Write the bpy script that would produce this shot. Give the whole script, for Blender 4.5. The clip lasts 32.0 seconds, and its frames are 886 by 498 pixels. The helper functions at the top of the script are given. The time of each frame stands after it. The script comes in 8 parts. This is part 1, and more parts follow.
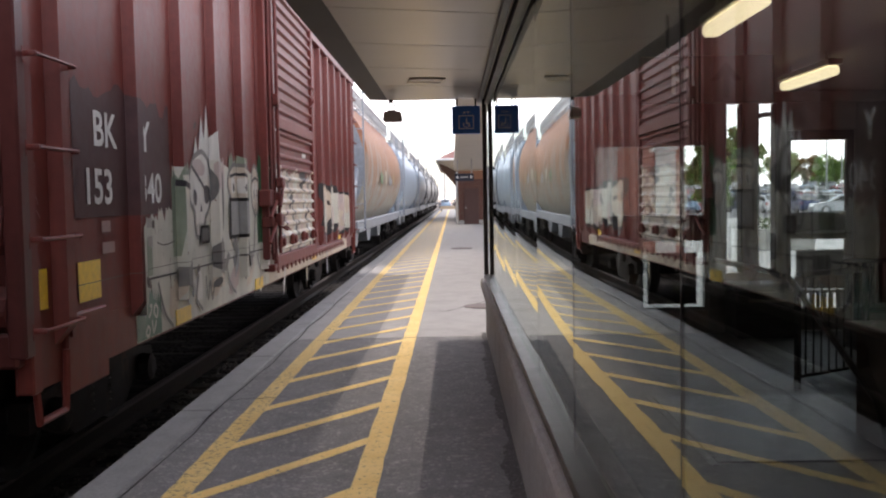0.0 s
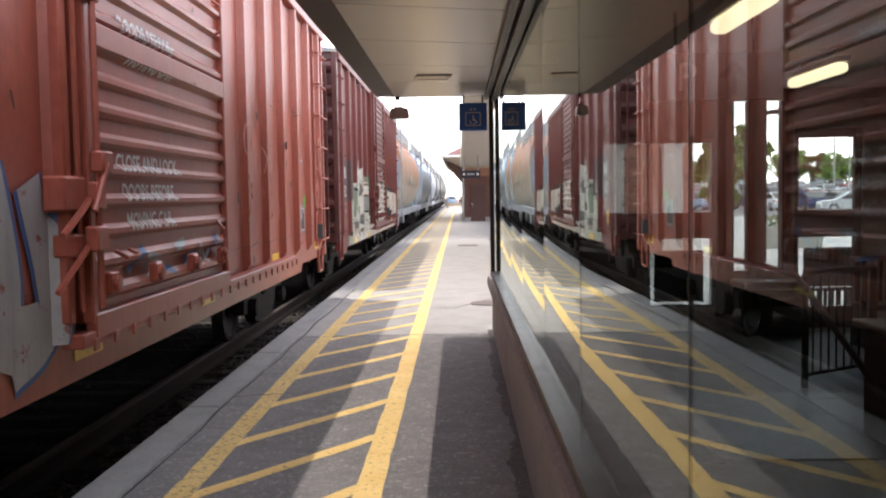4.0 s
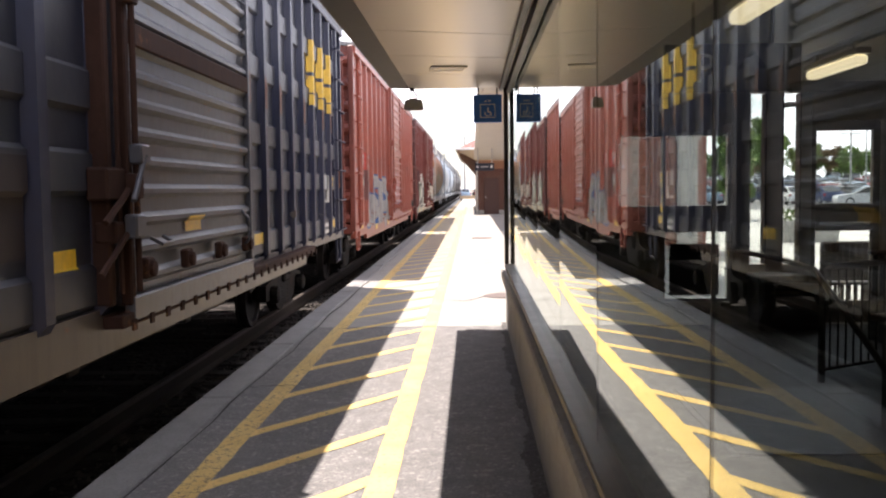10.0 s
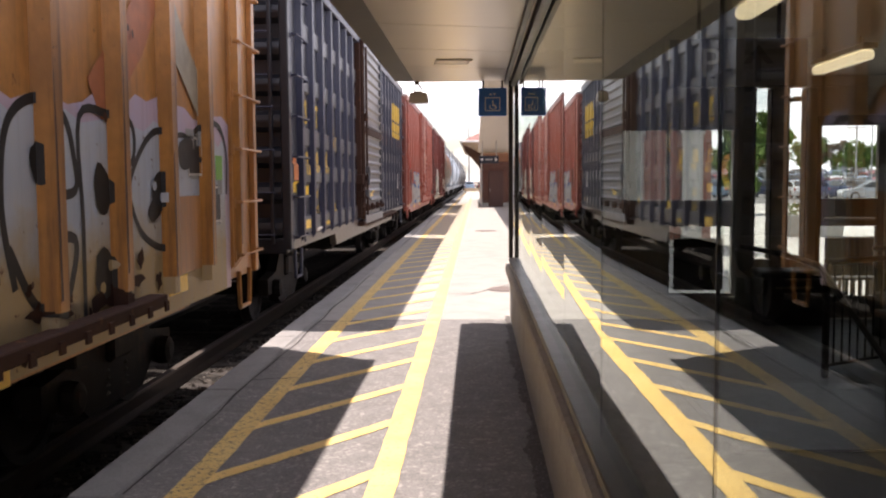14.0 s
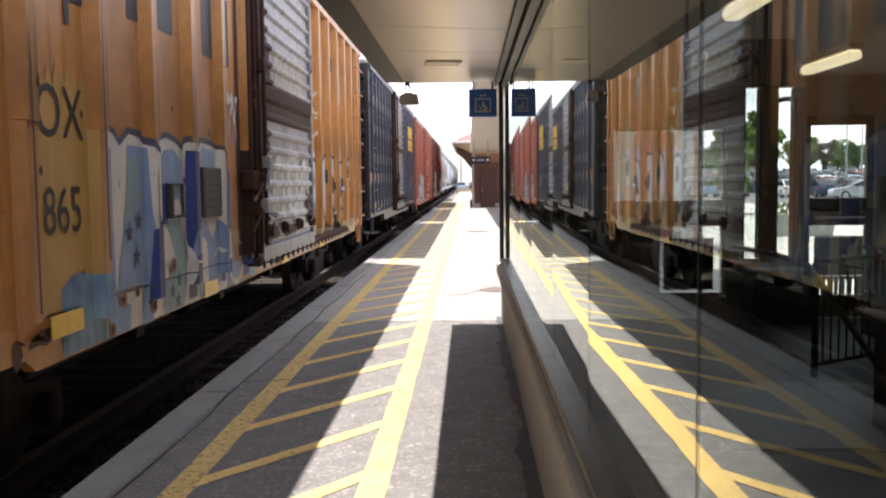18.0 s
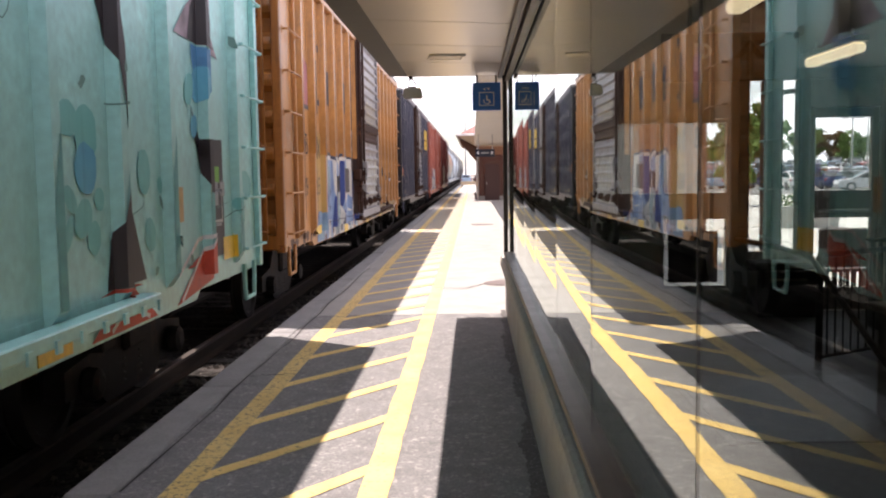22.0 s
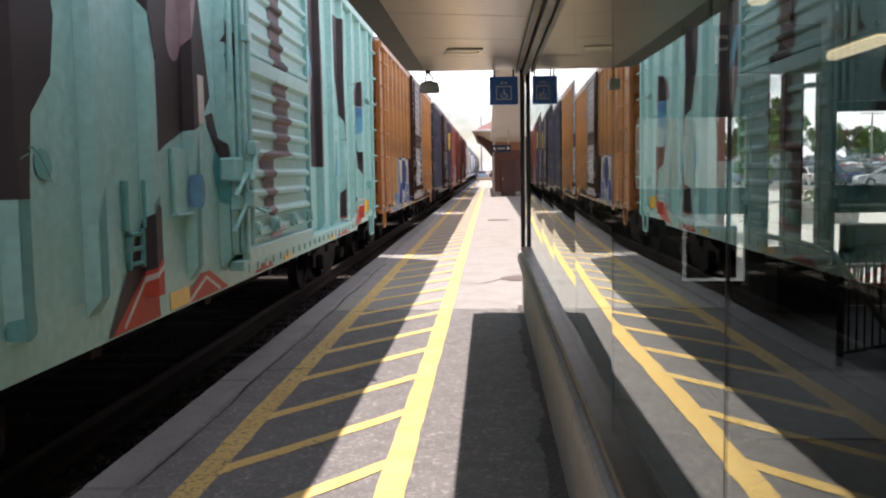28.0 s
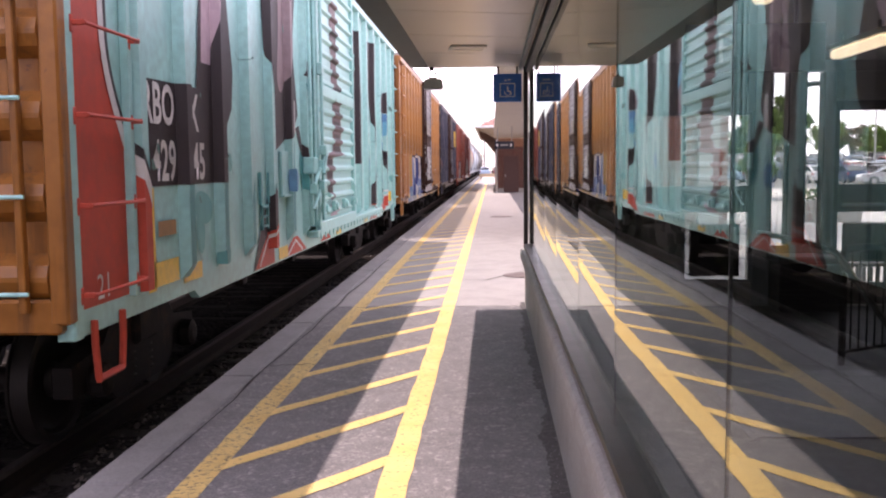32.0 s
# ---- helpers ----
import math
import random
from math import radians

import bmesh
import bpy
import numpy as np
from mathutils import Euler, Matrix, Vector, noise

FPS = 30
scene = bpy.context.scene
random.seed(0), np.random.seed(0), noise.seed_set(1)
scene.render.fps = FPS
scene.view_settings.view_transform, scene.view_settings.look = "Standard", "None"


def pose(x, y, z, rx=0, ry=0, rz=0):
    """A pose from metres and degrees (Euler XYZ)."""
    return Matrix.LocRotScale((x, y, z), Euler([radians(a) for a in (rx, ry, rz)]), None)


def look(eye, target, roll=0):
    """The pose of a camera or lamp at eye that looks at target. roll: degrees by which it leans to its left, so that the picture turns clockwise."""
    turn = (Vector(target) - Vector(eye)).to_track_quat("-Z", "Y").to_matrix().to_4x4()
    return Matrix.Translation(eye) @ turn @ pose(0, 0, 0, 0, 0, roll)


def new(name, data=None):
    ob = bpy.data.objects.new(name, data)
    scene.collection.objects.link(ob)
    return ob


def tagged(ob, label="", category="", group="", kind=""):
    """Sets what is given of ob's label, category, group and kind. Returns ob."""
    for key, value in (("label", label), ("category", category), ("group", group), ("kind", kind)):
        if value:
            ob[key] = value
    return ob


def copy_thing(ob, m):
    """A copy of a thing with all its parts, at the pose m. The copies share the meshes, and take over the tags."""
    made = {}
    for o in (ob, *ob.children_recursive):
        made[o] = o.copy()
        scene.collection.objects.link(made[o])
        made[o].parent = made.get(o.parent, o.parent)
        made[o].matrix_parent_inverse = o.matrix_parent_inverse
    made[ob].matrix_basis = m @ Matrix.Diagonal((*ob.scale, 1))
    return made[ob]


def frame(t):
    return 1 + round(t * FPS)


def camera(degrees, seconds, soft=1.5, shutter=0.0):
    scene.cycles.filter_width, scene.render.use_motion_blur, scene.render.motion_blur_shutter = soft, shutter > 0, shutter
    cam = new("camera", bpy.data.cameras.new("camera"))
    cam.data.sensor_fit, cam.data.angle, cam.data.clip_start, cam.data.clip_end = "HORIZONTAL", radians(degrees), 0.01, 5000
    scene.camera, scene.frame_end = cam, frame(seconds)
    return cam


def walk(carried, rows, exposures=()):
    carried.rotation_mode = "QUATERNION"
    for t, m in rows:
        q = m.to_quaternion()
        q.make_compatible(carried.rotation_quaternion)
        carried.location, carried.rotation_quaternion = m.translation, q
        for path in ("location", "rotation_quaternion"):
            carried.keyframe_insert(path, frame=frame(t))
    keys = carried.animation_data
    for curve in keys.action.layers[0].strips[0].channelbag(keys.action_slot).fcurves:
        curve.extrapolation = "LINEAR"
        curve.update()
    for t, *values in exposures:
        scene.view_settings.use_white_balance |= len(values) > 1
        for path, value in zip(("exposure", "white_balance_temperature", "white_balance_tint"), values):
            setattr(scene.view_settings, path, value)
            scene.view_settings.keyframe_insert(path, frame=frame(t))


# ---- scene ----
cam = camera(51.14, 32.0, soft=2.1)
walk(cam, [
    (0.0, look((0.005, -0.019, 1.596), (-0.105, 9.966, 1.052), -1.00)),
    (0.5, look((0.004, -0.021, 1.595), (-0.105, 9.964, 1.047), -0.94)),
    (1.0, look((0.007, -0.023, 1.594), (-0.095, 9.960, 1.028), -0.90)),
    (1.5, look((0.008, -0.024, 1.596), (-0.093, 9.959, 1.018), -0.74)),
    (2.0, look((0.010, -0.018, 1.596), (-0.068, 9.965, 1.008), -0.80)),
    (2.5, look((0.007, -0.024, 1.594), (-0.094, 9.958, 0.993), -0.92)),
    (3.0, look((0.006, -0.020, 1.595), (-0.151, 9.962, 1.015), -0.90)),
    (3.5, look((0.005, -0.019, 1.595), (-0.169, 9.963, 1.020), -0.89)),
    (5.5, look((-0.005, -0.010, 1.602), (-0.215, 9.970, 1.009), -0.76)),
    (6.0, look((-0.000, -0.008, 1.601), (-0.218, 9.972, 0.995), -0.66)),
    (6.5, look((-0.001, 0.003, 1.598), (-0.233, 9.981, 0.973), -0.76)),
    (7.0, look((-0.002, 0.001, 1.608), (-0.258, 9.978, 0.978), -0.63)),
    (7.5, look((-0.002, -0.000, 1.605), (-0.262, 9.976, 0.973), -0.65)),
    (8.0, look((0.002, 0.001, 1.607), (-0.238, 9.977, 0.960), -0.63)),
    (8.5, look((0.003, 0.006, 1.602), (-0.241, 9.981, 0.941), -0.64)),
    (9.0, look((-0.007, -0.011, 1.588), (-0.302, 9.965, 0.958), -0.52)),
    (9.5, look((-0.006, -0.005, 1.591), (-0.303, 9.970, 0.952), -0.57)),
    (10.0, look((-0.007, 0.006, 1.588), (-0.328, 9.979, 0.936), -0.68)),
    (10.5, look((-0.007, 0.011, 1.590), (-0.344, 9.982, 0.920), -0.70)),
    (11.0, look((-0.008, 0.011, 1.597), (-0.381, 9.980, 0.912), -0.63)),
    (11.5, look((-0.011, 0.009, 1.598), (-0.395, 9.978, 0.907), -0.46)),
    (12.0, look((-0.005, 0.002, 1.603), (-0.399, 9.970, 0.900), -0.39)),
    (12.5, look((-0.003, 0.008, 1.601), (-0.386, 9.974, 0.877), -0.39)),
    (13.0, look((-0.009, 0.001, 1.598), (-0.384, 9.967, 0.856), -0.46)),
    (13.5, look((-0.009, 0.003, 1.596), (-0.389, 9.969, 0.865), -0.42)),
    (14.0, look((-0.009, 0.004, 1.599), (-0.373, 9.970, 0.865), -0.41)),
    (14.5, look((-0.012, 0.002, 1.599), (-0.339, 9.969, 0.855), -0.30)),
    (16.5, look((0.008, 0.007, 1.601), (-0.303, 9.976, 0.875), -0.61)),
    (17.0, look((0.005, 0.003, 1.602), (-0.286, 9.972, 0.875), -0.60)),
    (17.5, look((0.004, -0.006, 1.603), (-0.256, 9.964, 0.881), -0.60)),
    (18.0, look((0.007, -0.005, 1.605), (-0.275, 9.964, 0.876), -0.63)),
    (18.5, look((0.003, -0.005, 1.600), (-0.303, 9.962, 0.848), -0.51)),
    (19.0, look((-0.002, 0.003, 1.598), (-0.322, 9.968, 0.833), -0.56)),
    (19.5, look((-0.003, 0.004, 1.599), (-0.339, 9.968, 0.824), -0.51)),
    (20.0, look((-0.002, 0.003, 1.601), (-0.316, 9.966, 0.798), -0.41)),
    (20.5, look((0.001, 0.002, 1.601), (-0.324, 9.964, 0.789), -0.54)),
    (21.0, look((0.007, -0.003, 1.612), (-0.344, 9.956, 0.778), -0.59)),
    (21.5, look((0.010, -0.018, 1.622), (-0.341, 9.943, 0.810), -0.79)),
    (22.0, look((0.015, -0.015, 1.617), (-0.320, 9.947, 0.811), -0.86)),
    (22.5, look((0.011, -0.011, 1.607), (-0.364, 9.953, 0.837), -0.87)),
    (23.0, look((0.007, -0.001, 1.602), (-0.398, 9.962, 0.840), -1.01)),
    (23.5, look((0.005, 0.005, 1.603), (-0.428, 9.966, 0.837), -1.16)),
    (24.0, look((0.009, 0.006, 1.601), (-0.425, 9.967, 0.832), -1.15)),
    (24.5, look((0.008, 0.009, 1.604), (-0.389, 9.970, 0.813), -1.07)),
    (25.0, look((0.010, 0.010, 1.604), (-0.378, 9.969, 0.786), -1.18)),
    (25.5, look((0.005, 0.004, 1.595), (-0.421, 9.962, 0.781), -1.17)),
    (27.5, look((0.006, 0.016, 1.597), (-0.476, 9.969, 0.759), -1.09)),
    (28.0, look((0.001, 0.014, 1.602), (-0.504, 9.965, 0.755), -0.86)),
    (28.5, look((0.000, 0.007, 1.596), (-0.528, 9.958, 0.757), -0.76)),
    (29.0, look((0.002, 0.006, 1.589), (-0.494, 9.959, 0.761), -0.55)),
    (29.5, look((0.001, 0.009, 1.593), (-0.478, 9.963, 0.761), -0.59)),
    (30.0, look((-0.002, 0.012, 1.593), (-0.495, 9.966, 0.772), -0.52)),
    (30.5, look((-0.000, 0.013, 1.598), (-0.503, 9.965, 0.756), -0.52)),
    (31.0, look((-0.005, 0.007, 1.594), (-0.524, 9.956, 0.730), -0.62)),
    (31.5, look((-0.009, 0.004, 1.599), (-0.531, 9.952, 0.729), -0.56)),
    (32.0, look((-0.003, 0.001, 1.609), (-0.534, 9.948, 0.721), -0.56)),
], exposures=[(0.0, 1.50, 6800, 19), (1.0, 1.72, 6800, 19), (3.2, 1.86, 6850, 21), (4.2, 1.82, 6750, 15), (6.0, 1.56, 6650, 12), (7.2, 1.38, 6650, 16), (8.2, 1.20, 6750, 19), (9.0, 1.18, 6750, 20), (10.5, 1.18, 6750, 20), (13.0, 0.98, 6950, 23), (14.5, 0.96, 6950, 23), (17.0, 1.00, 6700, 19), (18.2, 1.14, 6600, 17), (22.3, 1.00, 6800, 24), (24.0, 0.68, 6850, 22), (25.5, 0.66, 6850, 22), (28.0, 0.65, 6750, 23), (29.6, 0.74, 6800, 24), (31.0, 1.09, 6900, 35), (32.0, 1.46, 6900, 38)])

# ---- world, sun ----
SUN = Vector((-0.275, 0.17, 1.0)).normalized()
elev = math.asin(SUN.z)
azim = math.atan2(SUN.x, SUN.y)
world = bpy.data.worlds.new("sky")
scene.world = world
world.use_nodes = True
wt = world.node_tree
wt.nodes.clear()
w_out = wt.nodes.new("ShaderNodeOutputWorld")
w_bg = wt.nodes.new("ShaderNodeBackground")
w_sky = wt.nodes.new("ShaderNodeTexSky")
w_sky.sky_type = 'NISHITA'
w_sky.sun_disc = False
w_sky.sun_elevation = elev
w_sky.sun_rotation = azim
w_tc = wt.nodes.new("ShaderNodeTexCoord")
w_map = wt.nodes.new("ShaderNodeMapping")
w_map.inputs["Scale"].default_value = (2.2, 2.2, 6.0)
w_noise = wt.nodes.new("ShaderNodeTexNoise")
w_noise.inputs["Scale"].default_value = 1.6
w_noise.inputs["Detail"].default_value = 7.0
w_ramp = wt.nodes.new("ShaderNodeValToRGB")
w_ramp.color_ramp.elements[0].position = 0.43
w_ramp.color_ramp.elements[1].position = 0.58
w_mix = wt.nodes.new("ShaderNodeMix")
w_mix.data_type = 'RGBA'
w_mix.inputs["B"].default_value = (12.5, 12.7, 13.2, 1.0)
wt.links.new(w_tc.outputs["Generated"], w_map.inputs["Vector"])
wt.links.new(w_map.outputs[0], w_noise.inputs["Vector"])
wt.links.new(w_noise.outputs["Fac"], w_ramp.inputs["Fac"])
wt.links.new(w_ramp.outputs["Color"], w_mix.inputs["Factor"])
wt.links.new(w_sky.outputs[0], w_mix.inputs["A"])
wt.links.new(w_mix.outputs["Result"], w_bg.inputs["Color"])
w_bg.inputs["Strength"].default_value = 0.110
wt.links.new(w_bg.outputs[0], w_out.inputs["Surface"])

sun_data = bpy.data.lights.new("sun", 'SUN')
sun_data.energy = 5.0
sun_data.angle = radians(0.53)
sun_data.color = (1.0, 0.95, 0.87)
sun = new("sun", sun_data)
sun.matrix_world = look((0, 0, 60), Vector((0, 0, 60)) - SUN)

# ---- mesh helpers ----


class Build:
    """Collects vertices and faces of one mesh."""

    def __init__(self):
        self.v, self.f = [], []

    def add(self, vs, fs):
        n = len(self.v)
        self.v += [tuple(p) for p in vs]
        self.f += [tuple(i + n for i in q) for q in fs]
        return self

    def box(self, x0, x1, y0, y1, z0, z1, c=0.0):
        if c <= 0:
            vs = [(x, y, z) for x in (x0, x1) for y in (y0, y1) for z in (z0, z1)]
            fs = [(0, 1, 3, 2), (4, 6, 7, 5), (0, 4, 5, 1), (2, 3, 7, 6), (0, 2, 6, 4), (1, 5, 7, 3)]
            return self.add(vs, fs)
        lo, hi = (x0, y0, z0), (x1, y1, z1)
        vs, ix = [], {}
        for a in (0, 1):
            for b in (0, 1):
                for d in (0, 1):
                    s = (a, b, d)
                    for k in range(3):
                        p = [hi[i] if s[i] else lo[i] for i in range(3)]
                        for i in range(3):
                            if i != k:
                                p[i] += -c if s[i] else c
                        ix[s, k] = len(vs)
                        vs.append(p)
        fs = []
        for k in range(3):
            i, j = [q for q in range(3) if q != k]
            for side in (0, 1):
                ring = []
                for a, b in ((0, 0), (1, 0), (1, 1), (0, 1)):
                    s = [0, 0, 0]
                    s[k], s[i], s[j] = side, a, b
                    ring.append(ix[tuple(s), k])
                fs.append(tuple(ring if (side == 1) == (k != 1) else ring[::-1]))
            for a in (0, 1):
                for b in (0, 1):
                    s0, s1 = [0, 0, 0], [0, 0, 0]
                    s0[i] = s1[i] = a
                    s0[j] = s1[j] = b
                    s1[k] = 1
                    fs.append((ix[tuple(s0), i], ix[tuple(s1), i], ix[tuple(s1), j], ix[tuple(s0), j]))
        for a in (0, 1):
            for b in (0, 1):
                for d in (0, 1):
                    fs.append(tuple(ix[(a, b, d), k] for k in range(3)))
        return self.add(vs, fs)

    def prism(self, prof, axis, a, b):
        """A closed profile in the two other axes, drawn out along axis from a to b."""
        n = len(prof)

        def at(p, w):
            q = list(p)
            q.insert(axis, w)
            return q
        vs = [at(p, a) for p in prof] + [at(p, b) for p in prof]
        fs = [(i, (i + 1) % n, n + (i + 1) % n, n + i) for i in range(n)]
        fs += [tuple(range(n))[::-1], tuple(range(n, 2 * n))]
        return self.add(vs, fs)

    def tube(self, pts, r, n=8, closed=True):
        pts = [Vector(p) for p in pts]
        vs, fs = [], []
        for k, p in enumerate(pts):
            a, b = pts[max(k - 1, 0)], pts[min(k + 1, len(pts) - 1)]
            q = (b - a).normalized().to_track_quat('Z', 'Y')
            rr = r[k] if isinstance(r, (list, tuple)) else r
            for i in range(n):
                w = 2 * math.pi * i / n
                vs.append(p + q @ Vector((rr * math.cos(w), rr * math.sin(w), 0)))
        for k in range(len(pts) - 1):
            for i in range(n):
                j = (i + 1) % n
                fs.append((k * n + i, k * n + j, k * n + n + j, k * n + n + i))
        if closed:
            fs.append(tuple(range(n))[::-1])
            fs.append(tuple(range(len(vs) - n, len(vs))))
        return self.add(vs, fs)

    def lathe(self, prof, centre, axis, n=20):
        """prof: (distance along the axis, radius)."""
        vs, fs = [], []
        for d, r in prof:
            for i in range(n):
                w = 2 * math.pi * i / n
                p = [r * math.cos(w), r * math.sin(w)]
                p.insert(axis, d)
                vs.append([p[k] + centre[k] for k in range(3)])
        for k in range(len(prof) - 1):
            for i in range(n):
                j = (i + 1) % n
                fs.append((k * n + i, k * n + j, k * n + n + j, k * n + n + i))
        fs.append(tuple(range(n))[::-1])
        fs.append(tuple(range(len(vs) - n, len(vs))))
        return self.add(vs, fs)

    def mesh(self, name, mat, smooth=False, fix=True):
        me = bpy.data.meshes.new(name)
        me.from_pydata(self.v, [], self.f)
        if fix:
            bm = bmesh.new()
            bm.from_mesh(me)
            bmesh.ops.recalc_face_normals(bm, faces=bm.faces)
            bm.to_mesh(me)
            bm.free()
        if smooth:
            me.polygons.foreach_set("use_smooth", [True] * len(me.polygons))
            me.set_sharp_from_angle(angle=radians(38))
        me.materials.append(mat)
        me.update()
        return me


def part(name, shape, mat, parent, label="", smooth=False, fix=True):
    me = shape.mesh(name, mat, smooth, fix) if isinstance(shape, Build) else shape
    ob = new(name, me)
    ob.parent = parent
    if label:
        tagged(ob, label)
    return ob


def piece(name, me, parent, m):
    """One more object on a shared mesh, as a part of parent."""
    ob = new(name, me)
    ob.parent = parent
    ob.matrix_basis = m
    return ob


def thing(name, m, label, category, group=""):
    ob = new(name)
    ob.empty_display_size = 0.1
    ob.matrix_basis = m
    return tagged(ob, label, category, group)


def solid(name, shape, mat, label, category="", kind="", smooth=False, group=""):
    ob = new(name, shape.mesh(name, mat, smooth))
    return tagged(ob, label, category, group, kind)


def text_mesh(body, size, mat, gap=1.0, bold=0.0):
    """Flat lettering from the built-in font: width along x, height along y."""
    cu = bpy.data.curves.new("lettering", 'FONT')
    cu.body, cu.size, cu.space_character = body, size, gap
    cu.align_x, cu.align_y = 'CENTER', 'CENTER'
    cu.offset = bold
    cu.resolution_u = 3
    ob = bpy.data.objects.new("lettering", cu)
    scene.collection.objects.link(ob)
    dg = bpy.context.evaluated_depsgraph_get()
    me = bpy.data.meshes.new_from_object(ob.evaluated_get(dg))
    bpy.data.objects.remove(ob)
    me.materials.clear()
    me.materials.append(mat)
    return me


# ---- materials ----


class Nodes:
    def __init__(self, name):
        self.m = bpy.data.materials.new(name)
        self.m.use_nodes = True
        self.t = self.m.node_tree
        self.b = self.t.nodes["Principled BSDF"]
        self.out = self.t.nodes["Material Output"]
        self.tc = self.t.nodes.new("ShaderNodeTexCoord")

    def node(self, kind, **kw):
        n = self.t.nodes.new("ShaderNode" + kind)
        for k, v in kw.items():
            self.plug(n, k, v)
        return n

    def plug(self, n, k, v):
        s = n.inputs[int(k[1:])] if k[0] == "i" and k[1:].isdigit() else n.inputs[k.replace("_", " ")]
        if isinstance(v, bpy.types.NodeSocket):
            self.t.links.new(v, s)
        else:
            s.default_value = v

    def coords(self, scale=(1, 1, 1), rand=False):
        v = self.tc.outputs["Object"]
        if rand:
            oi = self.node("ObjectInfo")
            add = self.t.nodes.new("ShaderNodeVectorMath")
            mul = self.t.nodes.new("ShaderNodeMath")
            mul.operation = 'MULTIPLY'
            mul.inputs[1].default_value = 37.0
            self.t.links.new(oi.outputs["Random"], mul.inputs[0])
            self.t.links.new(v, add.inputs[0])
            self.t.links.new(mul.outputs[0], add.inputs[1])
            v = add.outputs[0]
        mp = self.node("Mapping", Vector=v, Scale=scale)
        return mp.outputs[0]

    def noise(self, vec, scale, detail=4.0, rough=0.55):
        return self.node("TexNoise", Vector=vec, Scale=scale, Detail=detail, Roughness=rough).outputs["Fac"]

    def ramp(self, fac, a, b, ca=(0, 0, 0, 1), cb=(1, 1, 1, 1)):
        r = self.node("ValToRGB", Fac=fac)
        r.color_ramp.elements[0].position, r.color_ramp.elements[1].position = a, b
        r.color_ramp.elements[0].color, r.color_ramp.elements[1].color = ca, cb
        return r.outputs["Color"]

    def mix(self, fac, a, b, mode='MIX'):
        n = self.t.nodes.new("ShaderNodeMix")
        n.data_type, n.blend_type = 'RGBA', mode
        for k, v in (("Factor", fac), ("A", a), ("B", b)):
            if isinstance(v, bpy.types.NodeSocket):
                self.t.links.new(v, n.inputs[k])
            elif k == "Factor":
                n.inputs[k].default_value = v
            else:
                n.inputs[k].default_value = (*v[:3], 1)
        return n.outputs["Result"]

    def math(self, op, a, b=0.0):
        n = self.t.nodes.new("ShaderNodeMath")
        n.operation = op
        for i, v in enumerate((a, b)):
            if isinstance(v, bpy.types.NodeSocket):
                self.t.links.new(v, n.inputs[i])
            else:
                n.inputs[i].default_value = v
        return n.outputs[0]

    def finish(self, color, rough=0.6, metal=0.0, bump=None, depth=0.02, strength=0.4, spec=0.5):
        self.plug(self.b, "Base Color", color if isinstance(color, bpy.types.NodeSocket) else (*color[:3], 1))
        self.plug(self.b, "Roughness", rough)
        self.plug(self.b, "Metallic", metal)
        self.plug(self.b, "Specular IOR Level", spec)
        if bump is not None:
            bn = self.node("Bump", Height=bump, Distance=depth, Strength=strength)
            self.t.links.new(bn.outputs[0], self.b.inputs["Normal"])
        return self.m


def paint(name, col, grime=(0.05, 0.04, 0.035), wear=0.35, rust=(0.13, 0.05, 0.025), rust_at=0.66, rough=0.36, rand=False, spec=0.5, mottle=0.55):
    """Weathered painted steel: faded patches, grime running down, rust specks."""
    n = Nodes(name)
    v = n.coords(rand=rand)
    big = n.noise(v, 0.9, 5)
    fine = n.noise(v, 14.0, 6)
    run = n.noise(n.coords((5.0, 5.0, 0.35), rand), 2.2, 6, 0.65)
    c = n.mix(n.ramp(big, 0.35, 0.7), col, [min(1, q * 1.25 + 0.004) for q in col])
    c = n.mix(n.ramp(fine, 0.3, 0.75), [q * 0.84 for q in col], c)
    c = n.mix(n.math('MULTIPLY', n.ramp(n.noise(n.coords((1.0, 1.3, 0.7), rand), 1.7, 7, 0.6), 0.50, 0.74), mottle), c, [0.45 * q + 0.3 * g for q, g in zip(col, grime)])
    c = n.mix(n.math('MULTIPLY', n.ramp(run, 0.48, 0.78), wear), c, grime)
    spots = n.ramp(n.noise(v, 5.0, 9, 0.72), rust_at, rust_at + 0.06)
    c = n.mix(spots, c, rust)
    return n.finish(c, n.math('ADD', n.math('MULTIPLY', fine, 0.25), rough - 0.1), 0.0, fine, 0.003, 0.35, spec)


def plain(name, col, rough=0.5, metal=0.0, var=0.15, scale=8.0, bump=0.0, spec=0.5, rand=False):
    n = Nodes(name)
    v = n.coords(rand=rand)
    a = n.noise(v, scale, 6, 0.6)
    b = n.noise(v, scale * 0.12, 3)
    c = n.mix(n.ramp(a, 0.3, 0.7), [q * (1 - var) for q in col], [min(1, q * (1 + var)) for q in col])
    c = n.mix(n.math('MULTIPLY', n.ramp(b, 0.4, 0.7), var), c, [q * 0.6 for q in col])
    return n.finish(c, n.math('ADD', n.math('MULTIPLY', a, 0.2), rough - 0.1), metal, a if bump else None, bump or 0.01, 0.5, spec)


